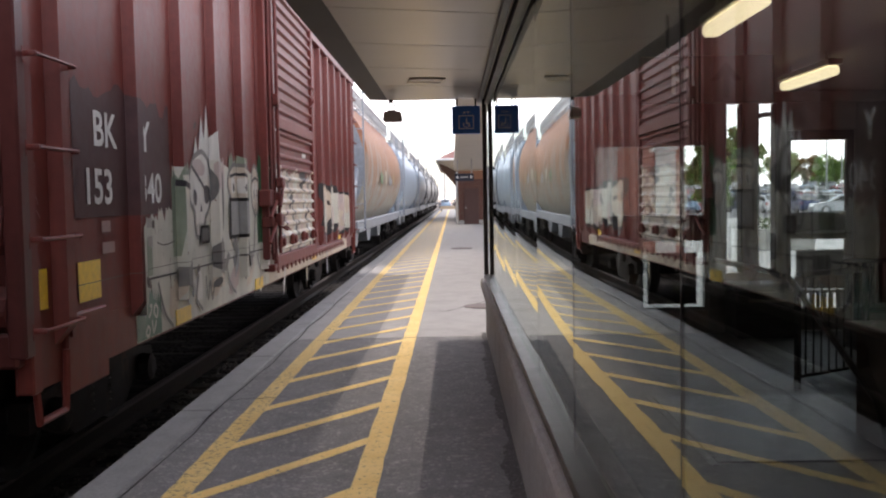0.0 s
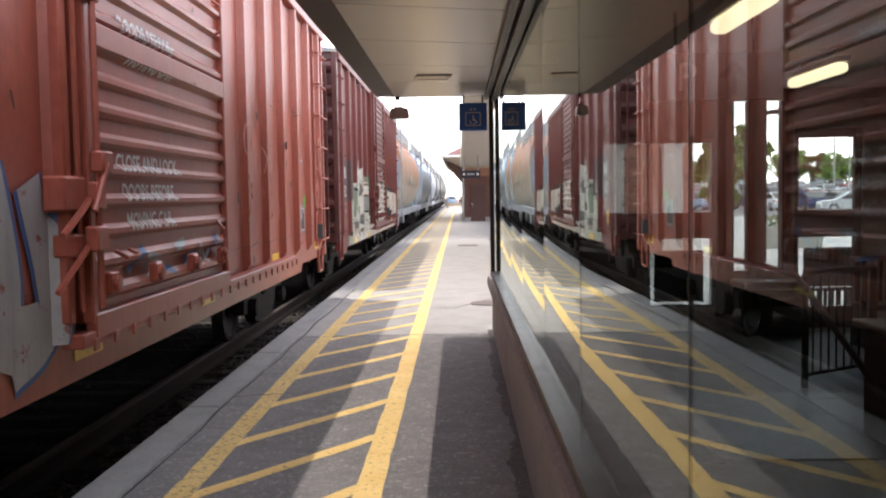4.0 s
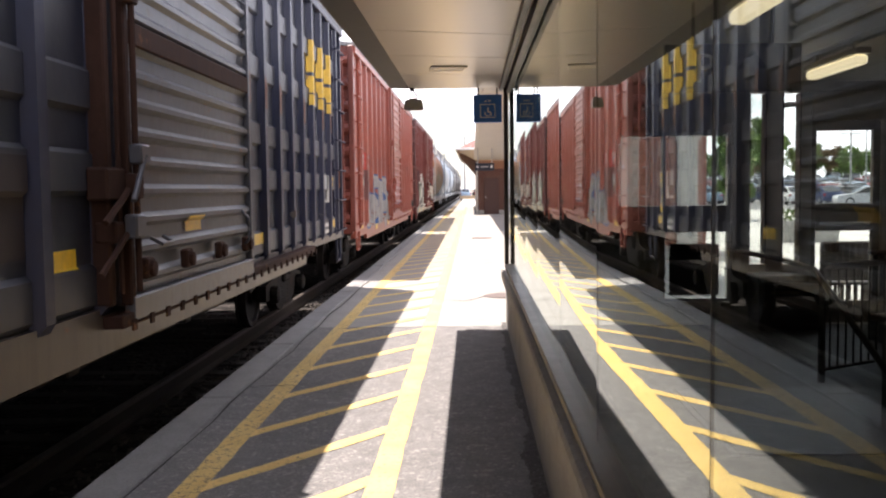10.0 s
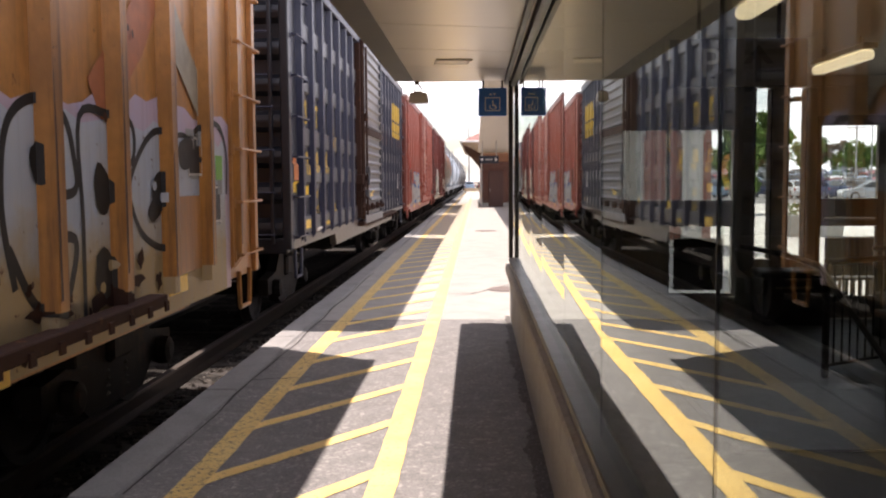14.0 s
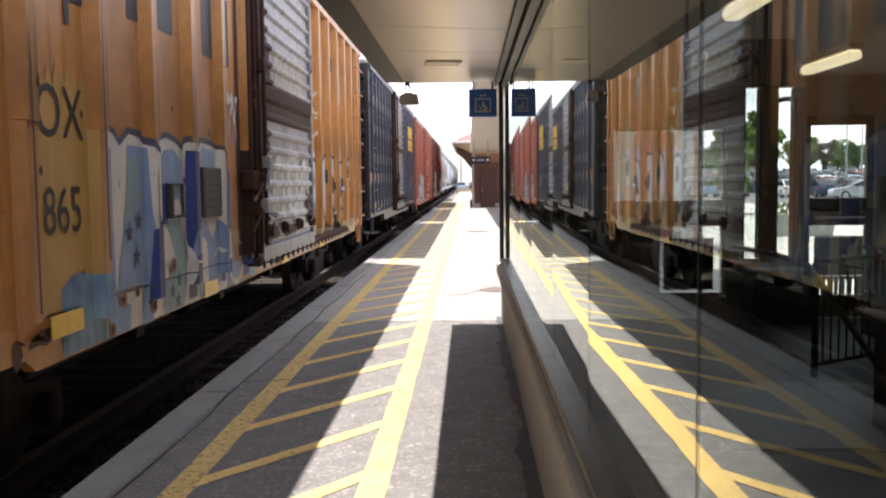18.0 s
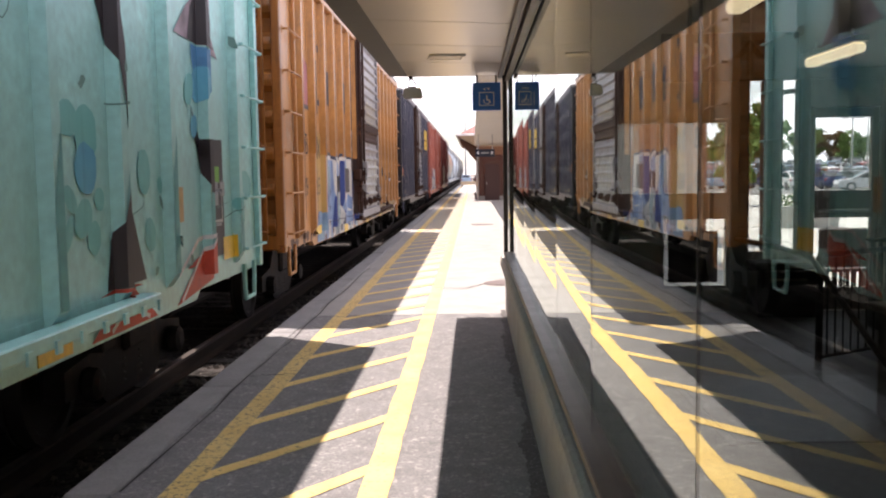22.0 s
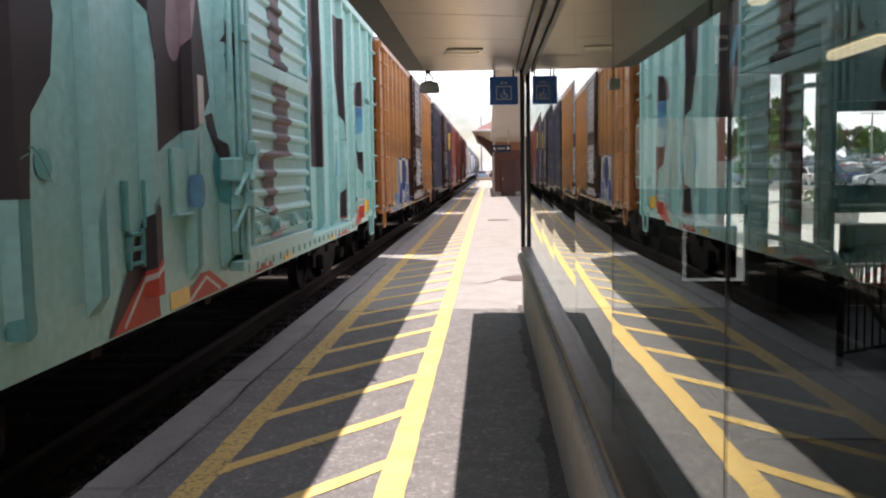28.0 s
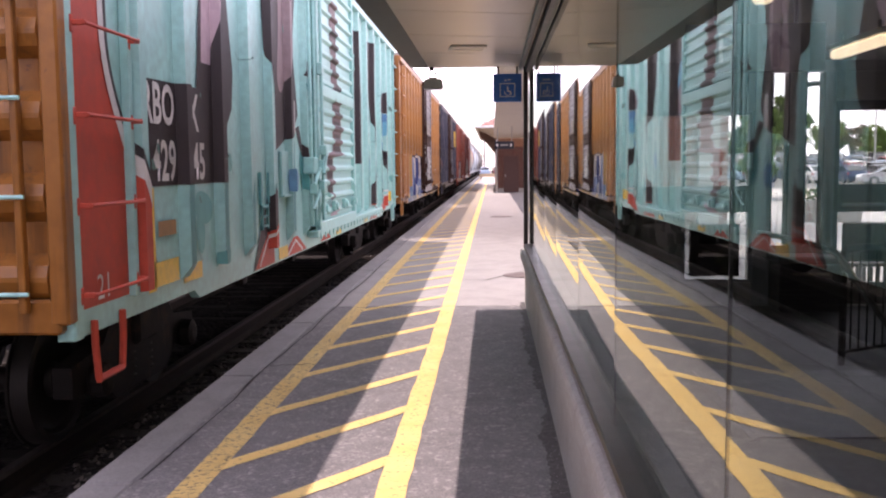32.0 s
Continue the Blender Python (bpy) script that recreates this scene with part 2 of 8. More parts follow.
def asphalt_mat():
    n = Nodes("asphalt")
    v = n.coords()
    grit = n.noise(v, 70.0, 2, 0.8)
    stone = n.node("TexVoronoi", Vector=v, Scale=45.0).outputs["Color"]
    mid = n.noise(v, 5.0, 7, 0.7)
    big = n.noise(v, 0.5, 4)
    c = n.mix(n.ramp(grit, 0.38, 0.62), (0.130, 0.128, 0.129), (0.232, 0.226, 0.220))
    c = n.mix(n.math('MULTIPLY', n.ramp(stone, 0.66, 0.95), 0.6), c, (0.42, 0.40, 0.37))
    c = n.mix(n.math('MULTIPLY', n.ramp(mid, 0.45, 0.70), 0.55), c, (0.088, 0.085, 0.085))
    c = n.mix(n.math('MULTIPLY', n.ramp(big, 0.45, 0.65), 0.3), c, (0.185, 0.18, 0.176))
    return n.finish(c, 0.82, 0, grit, 0.006, 0.8, 0.35)


def concrete_mat(name, col, scale=1.0):
    n = Nodes(name)
    v = n.coords()
    grit = n.noise(v, 60.0 * scale, 4, 0.7)
    mid = n.noise(v, 2.2 * scale, 7, 0.65)
    c = n.mix(n.ramp(grit, 0.3, 0.72), [q * 0.8 for q in col], [q * 1.12 for q in col])
    c = n.mix(n.math('MULTIPLY', n.ramp(mid, 0.45, 0.72), 0.5), c, [q * 0.55 for q in col])
    return n.finish(c, 0.85, 0, grit, 0.003, 0.4, 0.3)


def glass_mat():
    n = Nodes("window_glass")
    lw = n.node("LayerWeight", Blend=0.5)
    fr = n.math('ADD', n.math('MULTIPLY', n.math('POWER', lw.outputs["Facing"], 5.4), 0.95), 0.060)
    tr = n.node("BsdfTransparent", Color=(0.90, 0.935, 0.92, 1))
    gl = n.node("BsdfGlossy", Color=(0.92, 0.97, 0.95, 1), Roughness=0.0)
    mx = n.node("MixShader", Fac=fr, i1=tr.outputs[0], i2=gl.outputs[0])
    n.t.links.new(mx.outputs[0], n.out.inputs["Surface"])
    return n.m


def glow(name, col, power):
    n = Nodes(name)
    n.plug(n.b, "Base Color", (*col, 1))
    n.plug(n.b, "Emission Color", (*col, 1))
    n.plug(n.b, "Emission Strength", power)
    return n.m


def leaf_mat(name, a, b):
    n = Nodes(name)
    g = n.node("NewGeometry")
    c = n.mix(g.outputs["Random Per Island"], a, b)
    return n.finish(c, 0.6, spec=0.2)


def stripe_paint(name="yellow_line_paint", k=1.0, worn=0.56):
    n = Nodes(name)
    v = n.coords()
    chip = n.noise(v, 26.0, 8, 0.75)
    mid = n.noise(v, 2.5, 4)
    c = n.mix(n.ramp(mid, 0.35, 0.7), (0.73 * k, 0.50 * k, 0.165 * k), (0.80 * k, 0.585 * k, 0.225 * k))
    c = n.mix(n.math('MULTIPLY', n.ramp(n.noise(n.coords((1.0, 3.0, 1)), 7.0, 6, 0.7), 0.5, 0.68), 0.40 if k < 1 else 0.12), c, (0.36, 0.29, 0.14))
    c = n.mix(n.ramp(chip, worn, worn + 0.07), c, (0.22, 0.17, 0.10))
    return n.finish(c, 0.7, 0, chip, 0.003, 0.5, 0.3)


def gravel_mat(name="ballast", k=1.0):
    n = Nodes(name)
    v = n.coords()
    vo = n.node("TexVoronoi", Vector=v, Scale=16.0)
    big = n.noise(v, 0.8, 4)
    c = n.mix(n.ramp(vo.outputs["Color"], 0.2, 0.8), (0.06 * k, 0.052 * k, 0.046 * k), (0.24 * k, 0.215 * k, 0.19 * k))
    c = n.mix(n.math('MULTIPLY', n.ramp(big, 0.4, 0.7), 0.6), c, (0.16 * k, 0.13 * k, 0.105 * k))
    return n.finish(c, 0.9, 0, vo.outputs["Distance"], 0.05, 1.0, 0.2)


def brick_mat(name="brown_brick", k=1.0):
    n = Nodes(name)
    br = n.node("TexBrick", Vector=n.node("Mapping", Vector=n.tc.outputs["Object"], Rotation=(radians(90), 0, 0)).outputs[0],
                Color1=(0.12 * k, 0.045 * k, 0.03 * k, 1), Color2=(0.09 * k, 0.035 * k, 0.025 * k, 1), Mortar=(0.13 * k, 0.10 * k, 0.085 * k, 1), Scale=4.5)
    return n.finish(br.outputs["Color"], 0.85, 0, br.outputs["Fac"], 0.01, 0.3, 0.3)


def soffit_mat():
    n = Nodes("soffit_metal")
    v = n.coords()
    a = n.noise(v, 1.2, 4)
    c = n.mix(n.ramp(a, 0.3, 0.7), (0.37, 0.325, 0.255), (0.44, 0.39, 0.315))
    return n.finish(c, n.math('ADD', n.math('MULTIPLY', a, 0.14), 0.24), 0.55, n.noise(n.coords((0.4, 3.0, 1)), 1.5, 2), 0.02, 0.12)


M_ASPHALT = asphalt_mat()
M_KERB = concrete_mat("edge_concrete", (0.250, 0.247, 0.242))
M_CONC = concrete_mat("platform_concrete", (0.32, 0.31, 0.29))
M_KNEE = concrete_mat("precast_concrete", (0.34, 0.33, 0.305))
M_SILL = concrete_mat("precast_sill", (0.37, 0.36, 0.335), 0.7)
M_PLAZA = concrete_mat("plaza_concrete", (0.48, 0.46, 0.43), 0.4)
M_YELLOW = stripe_paint()
M_OLDYELLOW = stripe_paint("worn_edge_line_paint", 0.88, 0.525)
M_GROUND = gravel_mat("dry_ground", 1.1)
# ballast far below its own tone: shade under the train is in the colour
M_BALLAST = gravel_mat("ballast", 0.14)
M_GLASS = glass_mat()
M_FRAME = plain("bronze_frame", (0.035, 0.030, 0.026), 0.4, 0.6, 0.2)
M_ALU = plain("grey_aluminium", (0.36, 0.36, 0.35), 0.42, 0.35, 0.1)
M_SOFFIT = soffit_mat()
M_FASCIA = plain("fascia_bronze", (0.060, 0.056, 0.052), 0.55, 0.0, 0.2)
M_RAIL = plain("rail_steel", (0.06, 0.045, 0.036), 0.42, 0.7, 0.3, 20)
M_WOODTIE = plain("tie_wood", (0.028, 0.022, 0.018), 0.85, 0, 0.4, 12, 0.01)
M_STEEL = paint("truck_steel", (0.013, 0.011, 0.010), grime=(0.02, 0.016, 0.014), spec=0.2, rust=(0.035, 0.02, 0.014), rust_at=0.55, rough=0.7)
M_WHEEL = plain("wheel_steel", (0.02, 0.016, 0.014), 0.6, 0.3, 0.3, 14)
M_BRICK = brick_mat()
M_PAVBRICK = brick_mat("red_brick", 2.6)
M_PAVSTONE = concrete_mat("pale_stone", (0.55, 0.53, 0.50))
M_WHITE = plain("white_paint", (0.72, 0.71, 0.68), 0.5, 0, 0.05)
M_DARKWALL = plain("dark_interior_wall", (0.44, 0.40, 0.355), 0.6, 0, 0.15)
M_INFLOOR = plain("interior_floor", (0.050, 0.047, 0.045), 0.55, 0, 0.15, 6)
M_INCEIL = plain("interior_ceiling", (0.42, 0.39, 0.35), 0.7, 0, 0.05)
M_BLACK = plain("black_plastic", (0.02, 0.02, 0.021), 0.4)
M_SEAL = plain("dark_silicone", (0.03, 0.032, 0.03), 0.5)
M_BLUE = plain("sign_blue", (0.028, 0.165, 0.60), 0.4, 0, 0.06)
M_SIGNWHITE = plain("sign_white", (0.78, 0.78, 0.78), 0.5, 0, 0.04)
M_ROOFRED = plain("red_roof", (0.17, 0.075, 0.062), 0.7, 0, 0.2, 5)
M_REFL = plain("yellow_reflector", (0.78, 0.50, 0.03), 0.35, 0, 0.15, 20)
M_TUBE = glow("fluorescent_tube", (1.0, 0.86, 0.55), 0.50)

# ---- ground, track, platform ----
EDGE_X, WALL_X, GLASS_X, CORNER_Y = -2.115, 0.375, 0.41, 10.77
RAIL_Z, TRACK_X = -0.20, -3.72
solid("ground", Build().box(-2500, 2500, -2500, 2500, -1.2, -0.62), M_GROUND, "dry gravelly ground reaching the horizon", kind="structure")


def track_bed():
    b = Build()
    xs = [-7.4, -6.6, -5.2, -4.6, -4.0, -3.4, -2.8, -2.2, -2.06]
    zs = [-0.62, -0.55, -0.40, -0.385, -0.38, -0.38, -0.385, -0.40, -0.44]
    rnd = random.Random(4)
    ys = [-24 + 0.22 * i for i in range(190)] + [18 + 3.0 * i for i in range(200)]
    for y in ys:
        for x, z in zip(xs, zs):
            b.v.append((x + rnd.uniform(-.05, .05) * (-7 < x < -2.3), y, z + rnd.uniform(-.018, .018) * (x < -2.3)))
    n = len(xs)
    for i in range(len(ys) - 1):
        for j in range(n - 1):
            b.f.append((i * n + j, i * n + j + 1, i * n + n + j + 1, i * n + n + j))
    return solid("track_bed", b, M_BALLAST, "crushed-stone ballast bed, its colour darkened for the shade under the train", kind="structure")


BED = track_bed()


def ballast_stones():
    b = Build()
    rnd = random.Random(11)
    for i in range(5200):
        y = rnd.uniform(2.0, 26.0) if i < 4200 else rnd.uniform(26, 50)
        x = rnd.uniform(-2.82, -2.12) if rnd.random() < 0.7 else rnd.uniform(-5.6, -2.95)
        r = rnd.uniform(0.018, 0.042)
        z = -0.395 + r * 0.3
        q = Euler((rnd.uniform(0, 6), rnd.uniform(0, 6), rnd.uniform(0, 6))).to_matrix()
        pts = [Vector(p) for p in ((1, 0, 0), (-1, 0, 0), (0, .8, 0), (0, -.8, 0), (0, 0, .7), (0, 0, -.7))]
        vs = [Vector((x, y, z)) + q @ (p * r * rnd.uniform(.75, 1.25)) for p in pts]
        b.add(vs, [(0, 2, 4), (2, 1, 4), (1, 3, 4), (3, 0, 4), (2, 0, 5), (1, 2, 5), (3, 1, 5), (0, 3, 5)])
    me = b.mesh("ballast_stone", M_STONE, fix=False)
    ob = part("ballast_stone", me, None, BED)
    return tagged(ob, "loose angular grey ballast stones", kind="stuff")


M_WESTWALL = plain("dark_screen", (0.035, 0.03, 0.026), 0.9)
# stones coloured dark along with the bed, for the same under-train shade
n_ = Nodes("stone")
g_ = n_.node("NewGeometry")
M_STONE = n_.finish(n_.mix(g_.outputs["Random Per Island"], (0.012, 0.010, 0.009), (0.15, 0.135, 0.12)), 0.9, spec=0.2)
ballast_stones()

# added wall: blocks sun and sky that would show beneath the cars
solid("light_block_west", Build().box(-7.0, -6.6, -60, 260, -.6, 3.4), M_WESTWALL, "dark wall added beyond the track to keep light from under the train", kind="structure")
M_RAILTOP = plain("rail_head_steel", (0.22, 0.19, 0.17), 0.38, 0.8, 0.25, 20)
RAIL_PROF = [(-.07, -.18), (.07, -.18), (.07, -.165), (.012, -.14), (.012, -.045), (.036, -.03), (.036, -.005), (.028, 0), (-.028, 0),
             (-.036, -.005), (-.036, -.03), (-.012, -.045), (-.012, -.14), (-.07, -.165)]
for sx in (-0.7525, 0.7525):
    th = thing("rail", pose(TRACK_X + sx, 0, RAIL_Z), "rusty steel running rail with a worn bright top", "rail", "rails of the track")
    part("rail_head", Build().prism([(x, z) for x, z in RAIL_PROF if z > -.04], 1, -40, 600), M_RAILTOP, th, "bright worn rail head")
    part("rail_web", Build().prism([(x, z - .001) for x, z in RAIL_PROF if z < -.04], 1, -40, 600), M_RAIL, th)
tie_me = Build().box(-1.3, 1.3, -0.115, 0.115, -0.18, 0, 0.012).mesh("railway_tie", M_WOODTIE)
for i in range(90):
    ob = new("railway_tie", tie_me)
    ob.matrix_basis = pose(TRACK_X, -6 + 0.53 * i, RAIL_Z - 0.178, 0, 0, random.uniform(-1, 1))
    tagged(ob, "dark weathered timber tie in the ballast", "railway tie", "ties of the track")

platform = solid("platform", Build().box(EDGE_X + 0.26, 0.6, -30, CORNER_Y - 0.18, -0.62, 0.0), M_ASPHALT, "dark asphalt platform surface with fine grit", kind="structure")
solid("platform_far", Build().box(EDGE_X + 0.26, 2.6, CORNER_Y - 0.17, 150, -0.62, -0.003), M_CONC, "pale worn concrete platform beyond the shelter", kind="structure")
edge = thing("platform_edge", pose(0, 0, 0), "light grey concrete coping along the platform edge", "kerb")
edge["kind"] = "structure"
cope_me = Build().box(EDGE_X, EDGE_X + 0.255, -1.21, 1.21, -0.62, 0.006, 0.012).mesh("coping_stone", M_KERB)
for i in range(40):
    piece("coping_stone", cope_me, edge, pose(random.uniform(-.004, .004), -4.0 + 2.44 * i, random.uniform(-.003, .003)))
part("coping_rest", Build().box(EDGE_X, EDGE_X + 0.255, 92.5, 150, -0.62, 0.006), M_KERB, edge)

# yellow hatching
lines = thing("platform_marking", pose(0, 0, 0), "worn yellow hatched safety marking on the platform", "marking")
lines["kind"] = "structure"


def ragged(x0, x1, y0, y1, step=0.12, z=0.004, seed=1):
    """A long painted band with slightly uneven edges."""
    rnd = random.Random(seed)
    b = Build()
    n = max(2, int((y1 - y0) / step))
    for i in range(n + 1):
        y = y0 + (y1 - y0) * i / n
        b.v += [(x0 + rnd.gauss(0, .0025), y, z), (x1 + rnd.gauss(0, .0025), y, z)]
    b.f = [(2 * i, 2 * i + 1, 2 * i + 3, 2 * i + 2) for i in range(n)]
    return b


part("edge_line", ragged(-1.605, -1.455, -4, 130, 0.2, 0.0042, 3), M_OLDYELLOW, lines, "broad worn and crackled yellow line by the edge")
part("walk_line", ragged(-0.585, -0.435, -4, 130, 0.2, 0.0042, 5), M_YELLOW, lines, "broad yellow line by the walkway")
hb = Build()
rnd = random.Random(9)
for k in range(13):
    s = k / 12
    hb.v += [(-1.457 + 0.874 * s, 1.18 * s - .09 + rnd.gauss(0, .006), 0.0046), (-1.457 + 0.874 * s, 1.18 * s + .09 + rnd.gauss(0, .006), 0.0046)]
hb.f = [(2 * i, 2 * i + 2, 2 * i + 3, 2 * i + 1) for i in range(12)]
hatch_me = hb.mesh("hatch_stripe", M_YELLOW)
for i in range(60):
    piece("hatch_stripe", hatch_me, lines, pose(0, 5.93 - 1.085 * 6 + 1.085 * i, 0))

# cracks, joints and covers in the platform
M_CRACK = plain("crack_dirt", (0.03, 0.028, 0.026), 0.95)
marks = thing("platform_joint", pose(0, 0, 0), "dark dirty joints and cracks in the platform", "joint")
marks["kind"] = "structure"


def crack(pts, w, z=0.0055, seed=0):
    rnd = random.Random(seed)
    b = Build()
    out = []
    for (x0, y0), (x1, y1) in zip(pts, pts[1:]):
        for k in range(8):
            u = k / 8
            out.append((x0 + (x1 - x0) * u, y0 + (y1 - y0) * u))
    out.append(pts[-1])
    for i, (x, y) in enumerate(out):
        a, c = out[max(i - 1, 0)], out[min(i + 1, len(out) - 1)]
        d = Vector((c[0] - a[0], c[1] - a[1])).normalized()
        ww = w * rnd.uniform(.4, 1.2)
        x += rnd.gauss(0, .012)
        y += rnd.gauss(0, .02)
        b.v += [(x - d.y * ww, y + d.x * ww, z), (x + d.y * ww, y - d.x * ww, z)]
    b.f = [(2 * i, 2 * i + 1, 2 * i + 3, 2 * i + 2) for i in range(len(out) - 1)]
    part("crack", b, M_CRACK, marks)


crack([(-1.82, 10.42), (-1.2, 10.5), (-0.5, 10.58), (0.37, 10.6)], 0.012, seed=1)
crack([(-1.82, 7.35), (-1.45, 7.42)], 0.012, seed=2)
crack([(-1.82, 4.6), (-1.815, 9.0), (-1.82, 16.0)], 0.010, seed=3)
crack([(-0.55, 13.1), (-0.1, 13.0), (0.5, 14.2), (1.4, 14.6)], 0.012, seed=4)
crack([(-1.82, 15.8), (-1.2, 15.9)], 0.01, seed=6)
M_DIRT = plain("packed_dirt", (0.095, 0.09, 0.085), 0.95, 0, 0.45, 30, 0.006)
rnd = random.Random(14)
db_ = Build()
wob = 0.0
for k in range(620):
    y = -1.5 + k * .02
    wob = wob * .9 + rnd.gauss(0, .006)
    db_.v += [(WALL_X + .004, y, .0035), (WALL_X - .075 + wob + rnd.gauss(0, .004) - .02 * math.sin(y * 1.7), y, .0035)]
db_.f = [(2 * k, 2 * k + 1, 2 * k + 3, 2 * k + 2) for k in range(619)]
part("dirt_line", db_, M_DIRT, marks, "dark dirt gathered along the wall")
gb = Build()
for k in range(900):
    x, y, r = WALL_X - abs(rnd.gauss(0, .12)), rnd.uniform(1.5, 10.5), rnd.uniform(.002, .006)
    gb.add([(x - r, y, .004), (x, y - r, .004), (x + r, y, .004), (x, y + r, .004), (x, y, .004 + r)], [(0, 1, 4), (1, 2, 4), (2, 3, 4), (3, 0, 4)])
tagged(part("grit", gb.mesh("grit", M_KERB, fix=False), None, marks), "loose grit along the wall", kind="stuff")
for k, (px, py, pr) in enumerate(((0.28, 29.5, 0.34), (0.45, 13.6, 0.30))):
    b = Build().lathe([(0.0, pr), (0.010, pr), (0.014, pr - 0.02), (0.012, pr - 0.05), (0.015, pr - 0.06)], (px, py, -0.003), 2, 28)
    solid("manhole_cover", b, plain("cast_iron_cover", (0.15, 0.12, 0.11), 0.7, 0.3), "round cast-iron cover set in the concrete", "manhole cover")

# ---- shelter building ----
END_T = 0.16
knee = solid("knee_wall", Build().prism([(WALL_X, -0.4), (WALL_X + 0.22, -0.4), (WALL_X + 0.22, 0.398), (WALL_X, 0.398)], 1, -6, CORNER_Y), M_KNEE,
             "low precast concrete wall under the glazing", kind="structure")
sill = thing("window_sill", pose(0, 0, 0), "rounded precast sill along the glazed wall", "sill")
sill["kind"] = "structure"
sp = [(WALL_X, .40), (WALL_X + .20, .40), (WALL_X + .20, .667), (WALL_X - .022, .667), (WALL_X - .042, .658), (WALL_X - .053, .638), (WALL_X - .055, .56), (WALL_X - .050, .545), (WALL_X - .004, .455)]
sill_me = Build().prism(sp, 1, -0.712, 0.712).mesh("sill_block", M_SILL)
for i in range(11):
    piece("sill_block", sill_me, sill, pose(0, CORNER_Y - 0.715 - 1.43 * i, 0))
solid("sill_rail", Build().box(GLASS_X - 0.048, GLASS_X + 0.05, -6, CORNER_Y - .02, 0.668, 0.708, 0.005), M_FRAME, "dark metal glazing channel on the sill", kind="structure")
solid("head_rail", Build().box(GLASS_X - 0.10, GLASS_X - 0.055, -6, CORNER_Y - .01, 2.692, 2.738, 0.004)
      .box(GLASS_X - 0.025, GLASS_X + 0.05, -6, CORNER_Y - .02, 2.67, 2.738, 0.004), M_FRAME, "dark metal glazing head with a track", kind="structure")
solid("corner_post", Build().box(0.362, 0.412, CORNER_Y - 0.065, CORNER_Y - 0.01, 0.668, 2.735, 0.006), M_FRAME, "dark bronze corner post of the glazing", kind="structure")
glazing = thing("glass_wall", pose(0, 0, 0), "tall frameless tinted glass panes reflecting the train", "glass wall")
glazing["kind"] = "structure"
JOINTS = [-4.30, -2.81, -1.32, 0.17, 1.66, 3.18, 4.57, 6.08, 7.42, 8.82, 10.25, 10.70]
# slope of each pane against the wall line at its two ends, in degrees: the sheets are not quite flat
SLOPES = [(0, 0), (0, 0), (-.1, -.1), (-.25, -.28), (-.28, -.45), (-.16, .23), (-.50, -.06), (-.50, .0), (-.44, -.04), (.10, -.28), (0, 0)]
for i, (a, c) in enumerate(zip(JOINTS, JOINTS[1:])):
    h = (c - a) / 2 - (0.003 if c < 4 else 0.0008)
    mean, bend = radians(sum(SLOPES[i]) / 2), radians(SLOPES[i][1] - SLOPES[i][0]) / 2
    b = Build()
    for k in range(15):
        u = -1 + k / 7
        for x, z in ((-.0018, -1.005), (-.0018, 1.005), (.0018, 1.005), (.0018, -1.005)):
            b.v.append((x + mean * u * h + bend * h * (u * u - 1) / 2, u * h, z))
    for k in range(14):
        b.f += [(4 * k + j, 4 * k + 4 + j, 4 * k + 4 + (j + 1) % 4, 4 * k + (j + 1) % 4) for j in range(4)]
    b.f += [(0, 1, 2, 3), (56, 59, 58, 57)]
    piece("glass_pane", b.mesh("glass_pane", M_GLASS, True), glazing, pose(GLASS_X + 0.012, (a + c) / 2, 1.70))
    w, proud = (.0022, .0055) if c < 4 else (.0006, .0012)
    if c < 10.5:
        part("seal", Build().box(GLASS_X + 0.012 - proud, GLASS_X + 0.0128, c - w, c + w, 0.7, 2.68), M_SEAL, glazing)

# canopy and ceiling
CAN_L, CAN_Z, CAN_Y0 = -0.955, 2.752, -4.5
canopy = thing("canopy", pose(0, 0, 0), "flat platform canopy with metal soffit panels and bronze fascia", "canopy")
canopy["kind"] = "structure"
SK = 0.30
seams = [CORNER_Y - 0.012 - 1.27 * i for i in range(13)]
for i, (a, c) in enumerate(zip(seams[1:], seams)):
    x0, x1 = -0.720, GLASS_X - 0.03
    b = Build()
    ca, cc = a + 0.007, c - 0.007
    top = 0.0 if i == 0 else SK
    vs = []
    for z in (CAN_Z - 0.012, CAN_Z + 0.03):
        vs += [(x0, ca - SK * 0.55, z), (x1, ca + SK * 0.55, z), (x1, min(cc + top * 0.55, CORNER_Y - .012), z), (x0, cc - top * 0.55, z)]
    b.add(vs, [(0, 1, 2, 3), (7, 6, 5, 4), (0, 4, 5, 1), (1, 5, 6, 2), (2, 6, 7, 3), (3, 7, 4, 0)])
    part("soffit_panel", b, M_SOFFIT, canopy)
part("roof_slab", Build().box(-0.70, 6.2, CAN_Y0, CORNER_Y - .005, CAN_Z + 0.034, CAN_Z + 0.42), M_FASCIA, canopy)
part("fascia", Build().prism([(-0.722, CAN_Z - 0.013), (CAN_L + 0.02, CAN_Z - 0.006), (CAN_L, CAN_Z + 0.02), (CAN_L + 0.02, CAN_Z + 0.42), (-0.722, CAN_Z + 0.42)], 1, CAN_Y0, CORNER_Y - .002), M_FASCIA, canopy)
part("end_fascia", Build().box(-0.72, 6.2, CORNER_Y - .003, CORNER_Y + 0.02, CAN_Z - 0.015, CAN_Z + 0.42, 0.004), M_SOFFIT, canopy)
